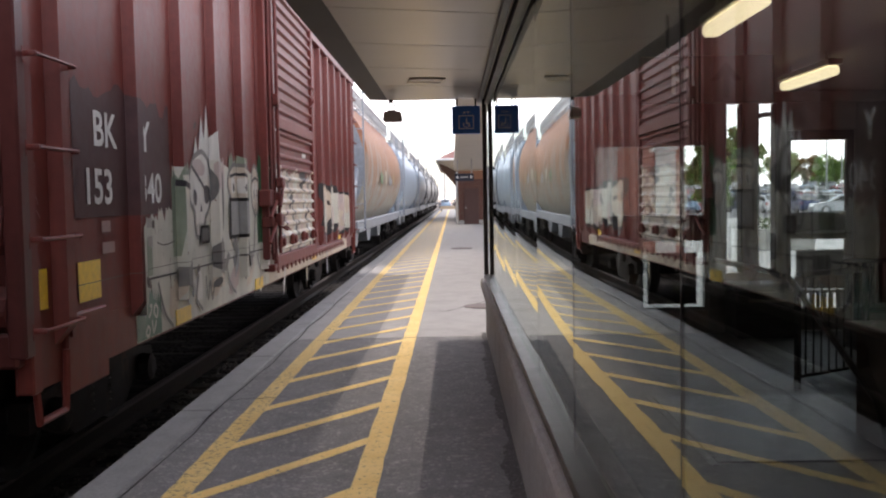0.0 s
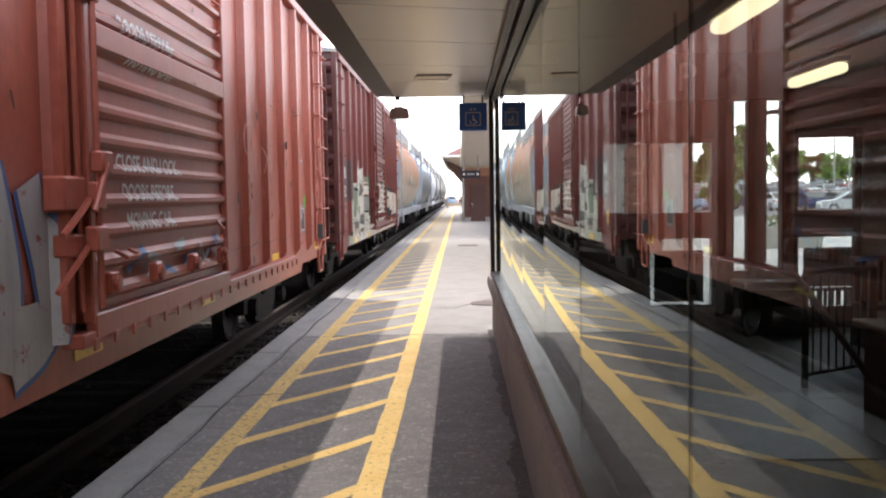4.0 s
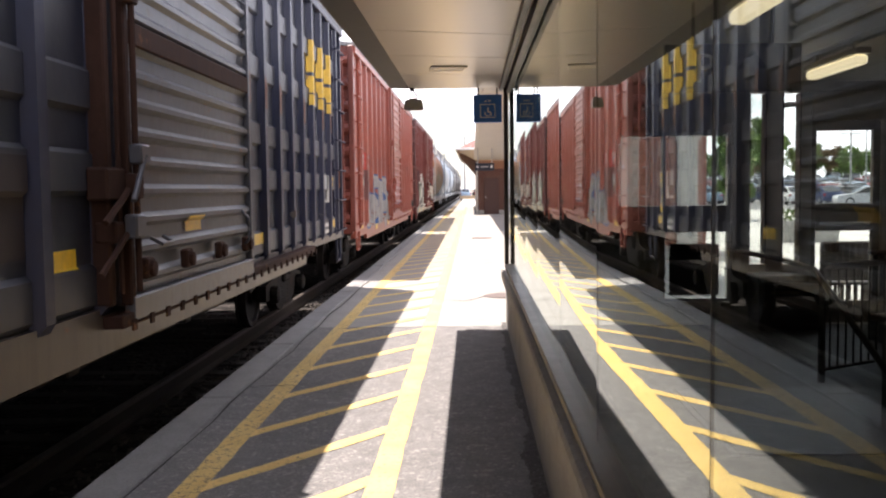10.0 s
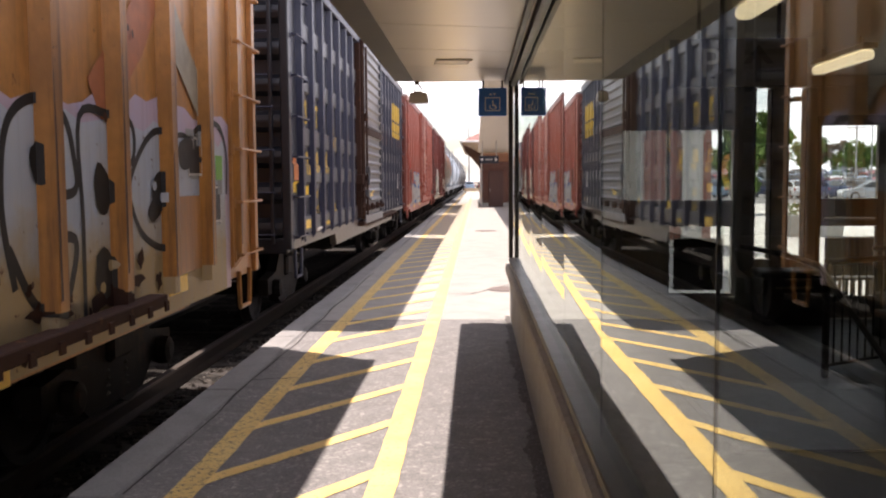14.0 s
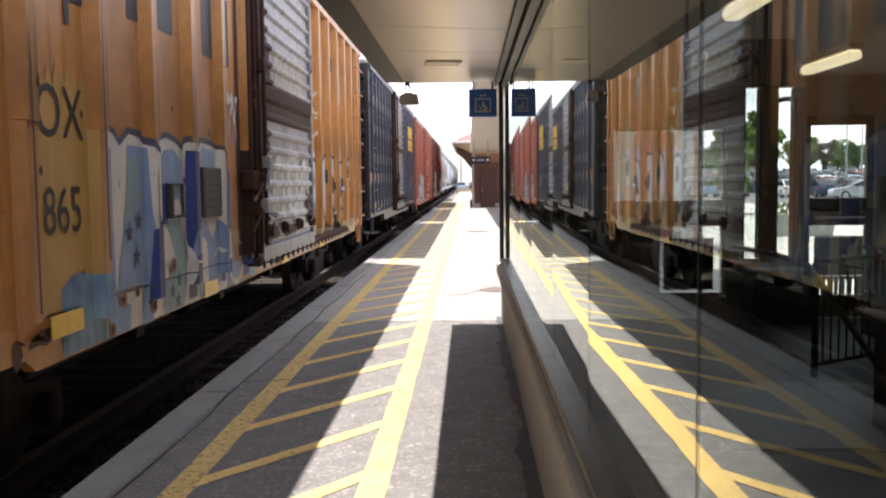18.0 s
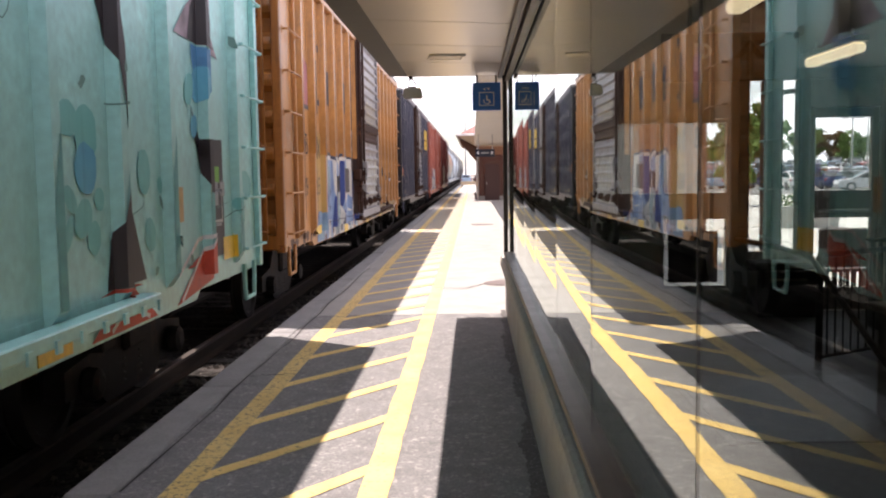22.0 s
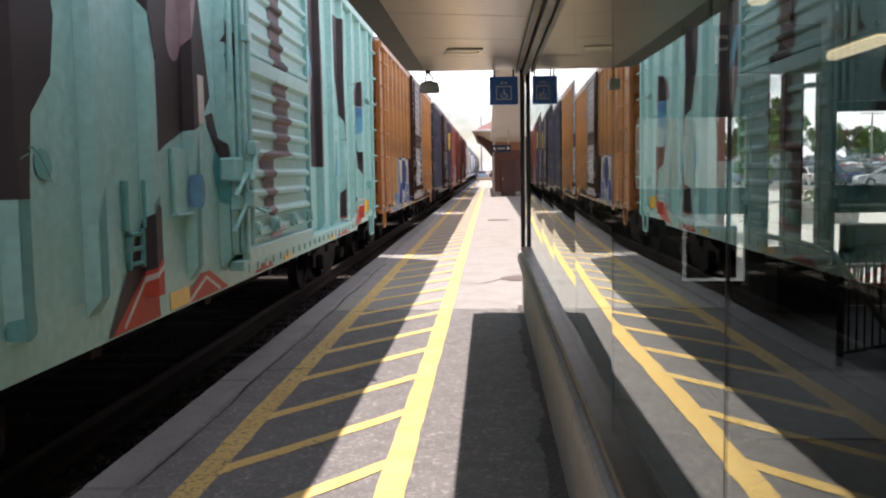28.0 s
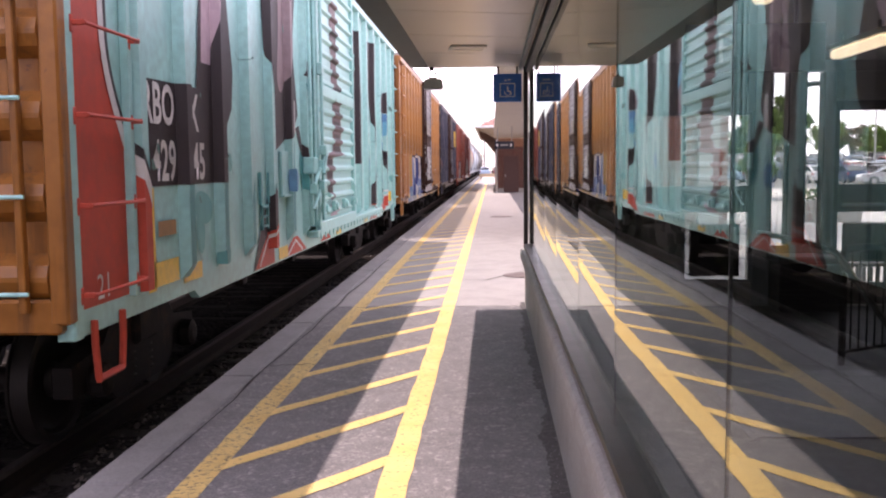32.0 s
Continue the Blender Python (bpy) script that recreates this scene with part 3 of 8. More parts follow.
solid("ceiling", Build().box(GLASS_X + 0.055, 6.2, -6, CORNER_Y - 0.01, CAN_Z - 0.01, CAN_Z + 0.03), M_INCEIL, "pale plain interior ceiling", kind="structure")
lamp = thing("ceiling_light", pose(-0.23, 8.97, CAN_Z - 0.012, 0, 0, 8), "small flush rectangular canopy light, unlit", "ceiling light")
part("frame", Build().box(-.17, .17, -.15, -.125, -.014, 0, .003).box(-.17, .17, .125, .15, -.014, 0, .003).box(-.17, -.145, -.124, .124, -.014, 0, .003).box(.145, .17, -.124, .124, -.014, 0, .003), plain("cream_trim", (.70, .64, .54), .4), lamp)
part("diffuser", Build().box(-.142, .142, -.122, .122, -.010, -.004, .002), plain("opal_diffuser", (0.78, 0.70, 0.54), 0.4), lamp)
flood = thing("floodlight", pose(-0.665, CORNER_Y - 0.06, CAN_Z), "grey weatherproof floodlight hung under the canopy end", "floodlight")
part("bracket", Build().box(-.045, .005, -.03, .03, -.05, -.012, .006).tube([(-.035, 0, -.05), (-.05, 0, -.12), (-.05, 0, -.17)], .007).tube([(.0, 0, -.05), (.035, .0, -.10), (.03, .0, -.17)], .009), M_FRAME, flood, smooth=True)
part("housing", Build().prism([(-.112, -.245), (-.10, -.262), (.10, -.262), (.112, -.245), (.10, -.165), (.085, -.148), (-.085, -.148), (-.10, -.165)], 1, -.08, .08).box(-.04, .04, -.05, .05, -.148, -.128, .008), plain("grey_housing", (0.50, 0.47, 0.42), 0.55), flood, smooth=True)
part("lens", Build().box(-.09, .09, -.06, .06, -.266, -.2625), M_BLACK, flood)

# hanging sign at the corner
sign = thing("hanging_sign", pose(0.02, CORNER_Y - 0.04, 0), "blue station sign with white lift and wheelchair pictograms", "sign")
part("panel", Build().box(-.002, 0.320, -.02, .02, 2.338, 2.655, .004), M_BLUE, sign)
for hx in (.05, .27):
    part("hanger", Build().box(hx - .01, hx + .01, -.008, .008, 2.655, 2.745), M_FRAME, sign)


def pict(m, parent):
    def bars(name, b):
        o = part(name, b, M_SIGNWHITE, parent)
        o.matrix_basis = m
    f = Build()
    w, h, t = .088, .078, .010
    f.box(-w, w, -.002, 0, h - t, h).box(-w, w, -.002, 0, -h, -h + t).box(-w, -w + t, -.002, 0, -h + t, h - t).box(w - t, w, -.002, 0, -h + t, h - t)
    bars("pictogram_frame", f)
    g = Build().prism([(-.004, .042), (.010, .042), (.012, -.004), (.036, -.008), (.05, -.048), (.036, -.05), (.024, -.022), (-.004, -.02)], 1, -.002, 0)
    for k in range(12):
        a0, a1 = radians(150 + 17 * k), radians(150 + 17 * k + 17)
        g.prism([(.004 + .042 * math.cos(a0), -.026 + .036 * math.sin(a0)), (.004 + .042 * math.cos(a1), -.026 + .036 * math.sin(a1)),
                 (.004 + .031 * math.cos(a1), -.026 + .027 * math.sin(a1)), (.004 + .031 * math.cos(a0), -.026 + .027 * math.sin(a0))], 1, -.002, 0)
    bars("wheelchair_pictogram", g)
    a = Build()
    for dx, d in ((-.022, 1), (.022, -1)):
        a.prism([(dx - .018, .112 - .010 * d), (dx + .018, .112 - .010 * d), (dx, .112 + .014 * d)], 1, -.002, 0)
    bars("arrow_pictogram", a)


pict(pose(0.160, -.0205, 2.470), sign)

# far end wall of the waiting room, with its openings
yw0, yw1 = CORNER_Y - 0.01 - END_T, CORNER_Y - 0.01
endw = thing("wall_end", pose(0, 0, 0), "end wall of the waiting room with bronze framed windows", "wall")
endw["kind"] = "structure"


def wall_part(name, x0, x1, z0, z1, mat=M_DARKWALL, y0=yw0, y1=yw1, c=0.004):
    return part(name, Build().box(x0, x1, y0, y1, z0, z1, c), mat, endw)


wall_part("wall_panel", GLASS_X + 0.06, 6.1, 2.62, CAN_Z - .012)
wall_part("wall_panel", GLASS_X + 0.02, 1.62, 0.0, 2.618)
wall_part("wall_panel", 1.624, 2.93, 2.19, 2.618)
wall_part("wall_panel", 2.934, 3.12, 0.0, 2.618, M_ALU)
wall_part("wall_panel", 3.124, 3.315, 0.0, 0.685)
wall_part("wall_panel", 3.32, 3.49, 0.0, 2.618, M_DARKWALL)
wall_part("wall_panel", 3.494, 3.70, 0.0, 0.683)
wall_part("wall_panel", 3.704, 3.82, 0.0, 2.618, M_ALU)
wall_part("wall_panel", 4.60, 6.1, 0.0, 2.618)
wall_part("wall_panel", 1.624, 2.93, 0.0, 0.26)
wall_part("wall_panel", 1.66, 2.15, 0.262, 1.058, M_DARKWALL, yw0 + .02, yw0 + .068)
win = thing("window_1", pose(0, 0, 0), "bronze framed window of the waiting room end wall", "window")
win["kind"] = "structure"
wb = Build()
for x in (1.64, 2.17, 2.91):
    wb.box(x - .018, x + .018, yw0 + .03, yw1 - .03, 0.262, 2.188, .003)
part("mullion", wb, M_ALU, win)
for z0, z1 in ((.262, .30), (1.06, 1.36), (2.15, 2.188)):
    part("transom", Build().box(1.66, 2.89, yw0 + .028, yw1 - .028, z0, z1, .003), M_ALU, win)
part("pane", Build().box(1.66, 2.89, yw0 + .07, yw0 + .078, 0.30, 2.15), M_GLASS, win)
for i, (x0, x1, z0, z1) in enumerate(((3.124, 3.315, .69, 2.612), (3.494, 3.70, .69, 2.612))):
    w = thing("window_%d" % (i + 2), pose(0, 0, 0), "tall narrow window in a dark frame", "window")
    w["kind"] = "structure"
    part("window_frame", Build().box(x0, x0 + .012, yw0, yw1, z0, z1).box(x1 - .012, x1, yw0, yw1, z0, z1), M_FRAME, w)
    part("pane", Build().box(x0 + .012, x1 - .012, yw0 + .07, yw0 + .078, z0, z1), M_GLASS, w)
door = thing("door_1", pose(0, 0, 0), "closed bronze metal door with an upper and a lower pane", "door")
door["kind"] = "structure"
db = Build().box(3.822, 3.885, yw0 + .04, yw1 - .04, 0.01, 2.30, .004).box(4.52, 4.598, yw0 + .04, yw1 - .04, 0.01, 2.30, .004)
db.box(3.887, 4.518, yw0 + .04, yw1 - .04, 2.19, 2.30, .004).box(3.887, 4.518, yw0 + .04, yw1 - .04, 1.057, 1.368, .004).box(3.887, 4.518, yw0 + .04, yw1 - .04, 0.01, 0.26, .004)
part("leaf", db, plain("door_bronze", (0.13, 0.115, 0.10), 0.5, 0.1, 0.15), door)
part("pane", Build().box(3.885, 4.52, yw0 + .07, yw0 + .078, 0.26, 1.057), M_GLASS, door, "lower pane")
part("pane", Build().box(3.885, 4.52, yw0 + .07, yw0 + .078, 1.368, 2.19), M_GLASS, door, "upper pane")
part("push_bar", Build().tube([(3.92, yw0 + .01, 1.14), (4.48, yw0 + .01, 1.14)], .018), M_ALU, door, smooth=True)
wall_part("wall_panel", 3.822, 4.598, 2.304, 2.618)
solid("floor", Build().box(GLASS_X + 0.19, 6.1, -6, yw0 - .002, -0.2, 0.0), M_INFLOOR, "dark tiled waiting room floor", kind="structure")
solid("wall_back", Build().box(6.1, 6.3, -6, CORNER_Y, -0.2, CAN_Z), M_DARKWALL, "plain dark rear wall of the waiting room", kind="structure")
solid("wall_near", Build().box(GLASS_X + .06, 6.3, -6.2, -6.0, -0.2, CAN_Z), M_DARKWALL, "plain wall closing the waiting room", kind="structure")

# poster, counter, tubes, railing
poster = thing("poster", pose(0, yw0 + .04, 0), "dark poster with a faint green picture stuck in the lower pane", "poster")
n_ = Nodes("dark_poster")
M_POSTER = n_.finish(n_.mix(n_.ramp(n_.noise(n_.coords(), 3.2, 3), 0.58, 0.72), (0.012, 0.012, 0.012), (0.10, 0.09, 0.02)), 0.3)
part("picture", Build().box(2.245, 2.79, -.004, 0, 0.345, 0.915), M_POSTER, poster)
part("backing", Build().box(2.235, 2.80, .001, .005, 0.335, 0.925), M_BLACK, poster)
cab = thing("storage_bin", pose(3.43, yw0 - 0.27, 0), "dark grey salt bin with a lid against the end wall", "storage bin")
part("body", Build().box(-.33, .33, -.22, .22, 0, .52, .02), M_BLACK, cab)
part("label_strip", Build().box(-.2, .2, -.226, -.221, .40, .43), plain("bin_label", (.16, .14, .10), .6), cab)
part("lid", Build().box(-.35, .35, -.24, .24, .522, .60, .02), plain("bin_lid", (0.05, 0.05, 0.045), 0.5), cab)
for k, (x, y0, y1) in enumerate(((3.10, 7.55, 8.65), (3.10, 5.2, 6.3), (3.10, 2.9, 4.0), (1.58, 4.72, 5.65))):
    tb = thing("tube_light", pose(x, 0, CAN_Z - .085), "warm lit fluorescent tube fitting on the ceiling", "ceiling light", "tube lights of the waiting room")
    part("housing", Build().box(-.06, .06, y0 - .04, y1 + .04, -.05, 0, .008), M_WHITE, tb)
    for yy in (y0 + .15, y1 - .15):
        part("stem", Build().tube([(0, yy, 0), (0, yy, .077)], .012, 6), M_WHITE, tb)
    part("tube", Build().box(-.055, .055, y0, y1, -.13, -.052, .02), M_TUBE, tb)


bench = thing("slatted_bench", pose(4.36, CORNER_Y + .42, -.004), "dark brown slatted bench with a high back outside the door", "bench")
bm_ = plain("dark_slat_wood", (0.022, 0.015, 0.012), .6)
part("seat", Build().box(-.34, .42, -.2, .2, .40, .44, .01), bm_, bench)
part("backrest", Build().box(-.30, .42, -.24, -.205, .46, .92, .02), bm_, bench)
for k in range(9):
    part("slat", Build().box(-.28 + .08 * k, -.245 + .08 * k, -.20, -.17, .10, .398), bm_, bench)
for sx in (-.32, .40):
    part("leg", Build().box(sx - .02, sx + .02, -.18, .18, 0, .398, .004), bm_, bench)


def stair_rail():
    th = thing("stair_railing", pose(0, 0, 0), "dark metal stair railing with thin balusters", "railing")
    part("handrail", Build().tube([(2.35, 8.3, 1.0), (2.50, 7.6, .98), (2.62, 7.2, .93), (2.62, 5.7, 0.30), (2.62, 5.5, 0.0)], .024), M_FRAME, th, smooth=True)
    part("post", Build().tube([(2.78, 7.45, 0), (2.78, 7.45, .92)], .03), M_FRAME, th, smooth=True)
    part("post", Build().tube([(3.55, 7.95, 0), (3.55, 7.95, .92)], .03), M_FRAME, th, smooth=True)
    part("top_rail", Build().tube([(2.78, 7.45, .93), (3.55, 7.95, .93)], .026), M_FRAME, th, smooth=True)
    part("bottom_rail", Build().tube([(2.78, 7.45, .10), (3.55, 7.95, .10)], .016), M_FRAME, th, smooth=True)
    me = Build().tube([(0, 0, .10), (0, 0, .92)], .009, 6).mesh("baluster", M_FRAME)
    for i in range(1, 9):
        u = i / 9
        piece("baluster", me, th, pose(2.78 + .77 * u, 7.45 + .5 * u, 0))


stair_rail()
bench = thing("bench", pose(4.6, 9.3, 0), "dark slatted metal bench inside by the end wall", "bench")
for i in range(14):
    part("slat", Build().box(-.55 + .08 * i, -.51 + .08 * i, .2, .24, .42, .86, .005), M_BLACK, bench)
part("seat", Build().box(-.6, .6, -.22, .2, .40, .45, .01), M_BLACK, bench)
part("top_rail", Build().box(-.6, .6, .19, .25, .862, .91, .015), M_BLACK, bench)
for sx in (-.55, .55):
    part("leg", Build().box(sx - .025, sx + .025, -.2, .22, 0, .398, .006), M_BLACK, bench)
arrow = thing("overhead_sign", pose(0, 6.0, 0), "grey overhead sign with a dark arrow and letter", "sign")
part("panel", Build().box(1.22, 2.08, -.02, .02, 2.18, 2.48, .004), plain("sign_grey", (.12, .115, .11), .5), arrow)
for hx in (1.4, 1.9):
    part("hanger", Build().box(hx - .01, hx + .01, -.01, .01, 2.48, 2.76), M_FRAME, arrow)
part("arrow", Build().prism([(1.67, 2.32), (1.77, 2.44), (1.87, 2.32), (1.82, 2.32), (1.77, 2.38), (1.72, 2.32)], 1, -.024, -.021).box(1.752, 1.788, -.0245, -.0215, 2.21, 2.38), M_BLACK, arrow)
lt = part("letter", text_mesh("P", .26, M_SIGNWHITE), None, arrow)
lt.matrix_basis = pose(1.47, -.0225, 2.32, 90)

mat_ = thing("door_mat", pose(2.3, 6.3, .001), "black rubber entrance mat on the waiting room floor", "mat")
part("mat", Build().box(-.75, .75, -.9, .9, 0, .012, .004), M_BLACK, mat_)
part("edge", Build().box(-.80, -.752, -.95, .95, 0, .009, .003).box(.752, .80, -.95, .95, 0, .009, .003), M_FRAME, mat_)
desk = thing("wooden_counter", pose(0, 0, 0), "brown wooden counter with a thick top in the waiting room", "counter")
part("body", Build().box(2.62, 4.4, 5.05, 6.0, 0, .70, .01), plain("counter_front", (.045, .028, .02), .6, 0, .2, 6), desk)
part("top", Build().box(2.56, 4.45, 4.98, 6.06, .702, .75, .01), plain("counter_wood", (.10, .06, .04), .45, 0, .25, 6), desk)

# ---- the train ----
S_KNOTS = [(0, 0.00), (1, 2.78), (2, 5.70), (3, 8.79), (3.5, 10.35), (5.5, 16.53), (6.5, 19.61), (8, 24.22), (9.5, 28.79), (11, 33.21), (12.5, 37.44), (14, 41.62), (14.5, 42.94), (16.5, 47.81), (18, 51.13), (19.5, 54.28), (21, 57.23), (22.5, 60.00), (24, 62.42), (25.5, 64.44), (27.5, 66.57), (29, 68.02), (30.5, 69.25), (31.5, 69.90), (32, 70.20)]


def gone(t):
    """Metres that the train has rolled at t seconds."""
    ks = S_KNOTS
    i = 0
    while i < len(ks) - 2 and t > ks[i + 1][0]:
        i += 1

    def slope(k):
        a, b = ks[max(k - 1, 0)], ks[min(k + 1, len(ks) - 1)]
        return (b[1] - a[1]) / (b[0] - a[0])
    (t0, s0), (t1, s1) = ks[i], ks[i + 1]
    h = t1 - t0
    u = (t - t0) / h
    return (2 * u**3 - 3 * u**2 + 1) * s0 + (u**3 - 2 * u**2 + u) * h * slope(i) + (3 * u**2 - 2 * u**3) * s1 + (u**3 - u**2) * h * slope(i + 1)


TRAIN = []      # (car, its place along the track at the start)
WHEELSETS = []
WHEEL_R = 0.42
HALF_W, EAVE, FLOOR = 1.55, 4.40, 1.02

wheel_b = Build()
for sg in (-1, 1):
    prof = [(-.065, .05), (-.065, .11), (-.02, .12), (-.03, .33), (-.065, .36), (-.065, WHEEL_R), (.045, WHEEL_R + .008), (.05, WHEEL_R + .028), (.072, WHEEL_R + .02), (.072, .36), (.03, .33), (.03, .12), (.06, .10)]
    wheel_b.lathe([(-sg * d, r) for d, r in prof], (sg * .755, 0, 0), 0, 24)
wheel_b.lathe([(-1.05, .06), (-1.05, .075), (-.7, .085), (.7, .085), (1.05, .075), (1.05, .06)], (0, 0, 0), 0, 12)
WHEEL_ME = wheel_b.mesh("wheelset", M_WHEEL, True)
frame_b = Build()
for sg in (1,):
    a, c = sg * .93, sg * 1.06
    frame_b.prism([(-1.18, .36), (-1.18, .56), (-.70, .62), (-.45, .86), (.45, .86), (.70, .62), (1.18, .56), (1.18, .36), (.72, .36), (.5, .20), (-.5, .20), (-.72, .36)], 0, min(a, c), max(a, c))
    for yy in (-.87, .87):
        frame_b.lathe([(0, .10), (.06, .12), (.13, .11), (.15, .06)] if sg > 0 else [(0, .10), (-.06, .12), (-.13, .11), (-.15, .06)], (sg * 1.03, yy, .42), 0, 12)
FRAME_ME = frame_b.mesh("side_frame", M_STEEL)
bol_b = Build().box(-1.12, 1.12, -.2, .2, .52, .80, .03).box(-.3, .3, -.25, .25, .8, 1.0, .03)
BOLSTER_ME = bol_b.mesh("bolster", M_STEEL)
SPRING_ME = Build().lathe([(.0, .04)] + [(.012 + .028 * k, .075 if k % 2 else .052) for k in range(9)] + [(.25, .04)], (0, 0, .25), 2, 10).mesh("spring", plain("spring_steel", (0.025, 0.02, 0.018), .6, .3))
COUPLER_ME = Build().box(-.09, .09, -.55, .1, -.10, .10, .02).box(-.17, .14, .1, .34, -.15, .15, .05).mesh("coupler", M_STEEL)


def truck(car, y):
    tk = part("truck", BOLSTER_ME, None, car, "rusty cast steel freight truck")
    tk.matrix_basis = pose(0, y, 0)
    piece("side_frame", FRAME_ME, tk, pose(0, 0, 0))
    piece("side_frame", FRAME_ME, tk, pose(0, 0, 0, 0, 0, 180))
    for sx in (-1.0, 1.0):
        for dy in (-.17, .17):
            piece("spring", SPRING_ME, tk, pose(sx, dy, 0))
    for dy in (-.87, .87):
        w = piece("wheelset", WHEEL_ME, tk, pose(0, dy, WHEEL_R))
        WHEELSETS.append(w)


RUNG_ME = Build().tube([(.0, -.37, 0), (.07, -.36, 0), (.07, .36, 0), (.0, .37, 0)], .0105, 8)
RUNG_FLAT = Build().box(-.03, .012, -.39, -.355, -.05, .04, .005).box(-.03, .012, .355, .39, -.05, .04, .005).box(.0, .075, -.375, -.352, -.014, .014, .004).box(.0, .075, .352, .375, -.014, .014, .004)


POST_W, POST_F, POST_D, DOOR_X = .086, .052, .074, .105
POST_FOOT = 1.035


class Side:
    """The outer face of a boxcar's side, as distance from its centre line: flat panels, hat posts and a corrugated door."""

    def __init__(self, length, near, far, door_y, door_w, ribs=18, pads=()):
        self.L, self.dy, self.dw = length, door_y, door_w
        d0, d1 = door_y - door_w / 2, door_y + door_w / 2
        self.d0, self.d1 = d0, d1
        self.pads = pads
        self.posts = [near[0] + (near[1] - near[0]) * i / (near[2] - 1) for i in range(near[2])] + [far[0] + (far[1] - far[0]) * i / (far[2] - 1) for i in range(far[2])]
        self.z0, self.z1 = FLOOR + .10, EAVE - .06
        self.prof = []
        p = (self.z1 - self.z0 - .06) / ribs
        for k in range(ribs):
            z = self.z0 + .03 + p * k
            self.prof += [(z, 0), (z + p * .42, 0), (z + p * .58, .036), (z + p * .76, .036), (z + p * .94, 0)]
        self.prof += [(self.z1, 0)]

    def cuts_y(self):
        out = []
        for p in self.posts:
            out += [p - POST_W, p - POST_F, p + POST_F, p + POST_W]
        return out + [self.d0, self.d0 + .004, self.d1, self.d1 - .004]

    def at(self, y, z):
        if self.d0 + .002 < y < self.d1 - .002:
            if z < self.z0 - .1:
                return HALF_W + .003
            x = HALF_W + DOOR_X
            for (za, xa), (zb, xb) in zip(self.prof, self.prof[1:]):
                if za <= z <= zb:
                    return x + xa + (xb - xa) * (z - za) / (zb - za)
            return x
        for p in self.posts:
            d = abs(y - p)
            if d < POST_W and z > POST_FOOT:
                return HALF_W + (POST_D if d <= POST_F else POST_D * (POST_W - d) / (POST_W - POST_F))
        for p in self.pads:
            d = abs(z - p)
            if d < .13:
                return HALF_W + (.03 if d <= .10 else .03 * (.13 - d) / .03)
        return HALF_W


def conform(bm, side, off):
    """Cut a flat patch, drawn in (y, z) at x = 0, to the side's folds and lay it on them."""
    ys = [v.co.y for v in bm.verts]
    zs = [v.co.z for v in bm.verts]
    y0, y1, z0, z1 = min(ys), max(ys), min(zs), max(zs)

    def cut(co, no):
        bmesh.ops.bisect_plane(bm, geom=bm.verts[:] + bm.edges[:] + bm.faces[:], plane_co=co, plane_no=no)
    for y in side.cuts_y():
        if y0 < y < y1:
            cut((0, y, 0), (0, 1, 0))
    for z in (POST_FOOT - .001, POST_FOOT + .001):
        if z0 < z < z1:
            cut((0, 0, z), (0, 0, 1))
    if y1 > side.d0 and y0 < side.d1:
        for z in (side.z0 - .101, side.z0 - .099):
            if z0 < z < z1:
                cut((0, 0, z), (0, 0, 1))
        for z, _ in side.prof:
            if z0 < z < z1:
                cut((0, 0, z), (0, 0, 1))
    for p in side.pads:
        for z in (p - .13, p - .10, p + .10, p + .13):
            if z0 < z < z1:
                cut((0, 0, z), (0, 0, 1))
    for v in bm.verts:
        v.co.x = side.at(v.co.y, v.co.z) + off


def decal(car, side, name, poly, mat, layer=0, label=""):
    """Paint laid over the side: poly in metres (y from the car's middle, z over the rail)."""
    bm = bmesh.new()
    if isinstance(poly, tuple):
        rows = [[bm.verts.new((0, y, z)) for y, z in edge] for edge in poly]
        for a, b, c, d in zip(rows[0], rows[0][1:], rows[1][1:], rows[1]):
            bm.faces.new((a, b, c, d))
    else:
        f = bm.faces.new([bm.verts.new((0, y, z)) for y, z in poly])
        f.normal_update()
        bmesh.ops.triangulate(bm, faces=[f])
    conform(bm, side, .004 + .0022 * layer)
    bmesh.ops.recalc_face_normals(bm, faces=bm.faces)
    me = bpy.data.meshes.new(name)
    bm.to_mesh(me)
    bm.free()
    me.materials.append(mat)
    return part(name, me, None, car, label)


def lettering(car, side, body, y, z, size, mat, layer=2, squeeze=1.0, bold=0.0):
    me = text_mesh(body, size, mat, bold=bold)
    bm = bmesh.new()
    bm.from_mesh(me)
    for v in bm.verts:
        v.co = Vector((0, y + v.co.x * squeeze, z + v.co.y))
    conform(bm, side, .004 + .0022 * layer)
    bm.to_mesh(me)
    bm.free()
    return part("lettering", me, None, car)


def patch(car, side, name, y, z, w, h, mat, layer=1, label=""):
    return decal(car, side, name, [(y - w / 2, z - h / 2), (y + w / 2, z - h / 2), (y + w / 2, z + h / 2), (y - w / 2, z + h / 2)], mat, layer, label)


def oval(y, z, a, b, n=22, turn=0.0, wob=0.0, seed=0):
    rnd = random.Random(seed)
    out = []
    for i in range(n):
        w = 2 * math.pi * i / n
        k = 1 + rnd.uniform(-wob, wob)
        p, q = a * k * math.cos(w), b * k * math.sin(w)
        out.append((y + p * math.cos(turn) - q * math.sin(turn), z + p * math.sin(turn) + q * math.cos(turn)))
    return out


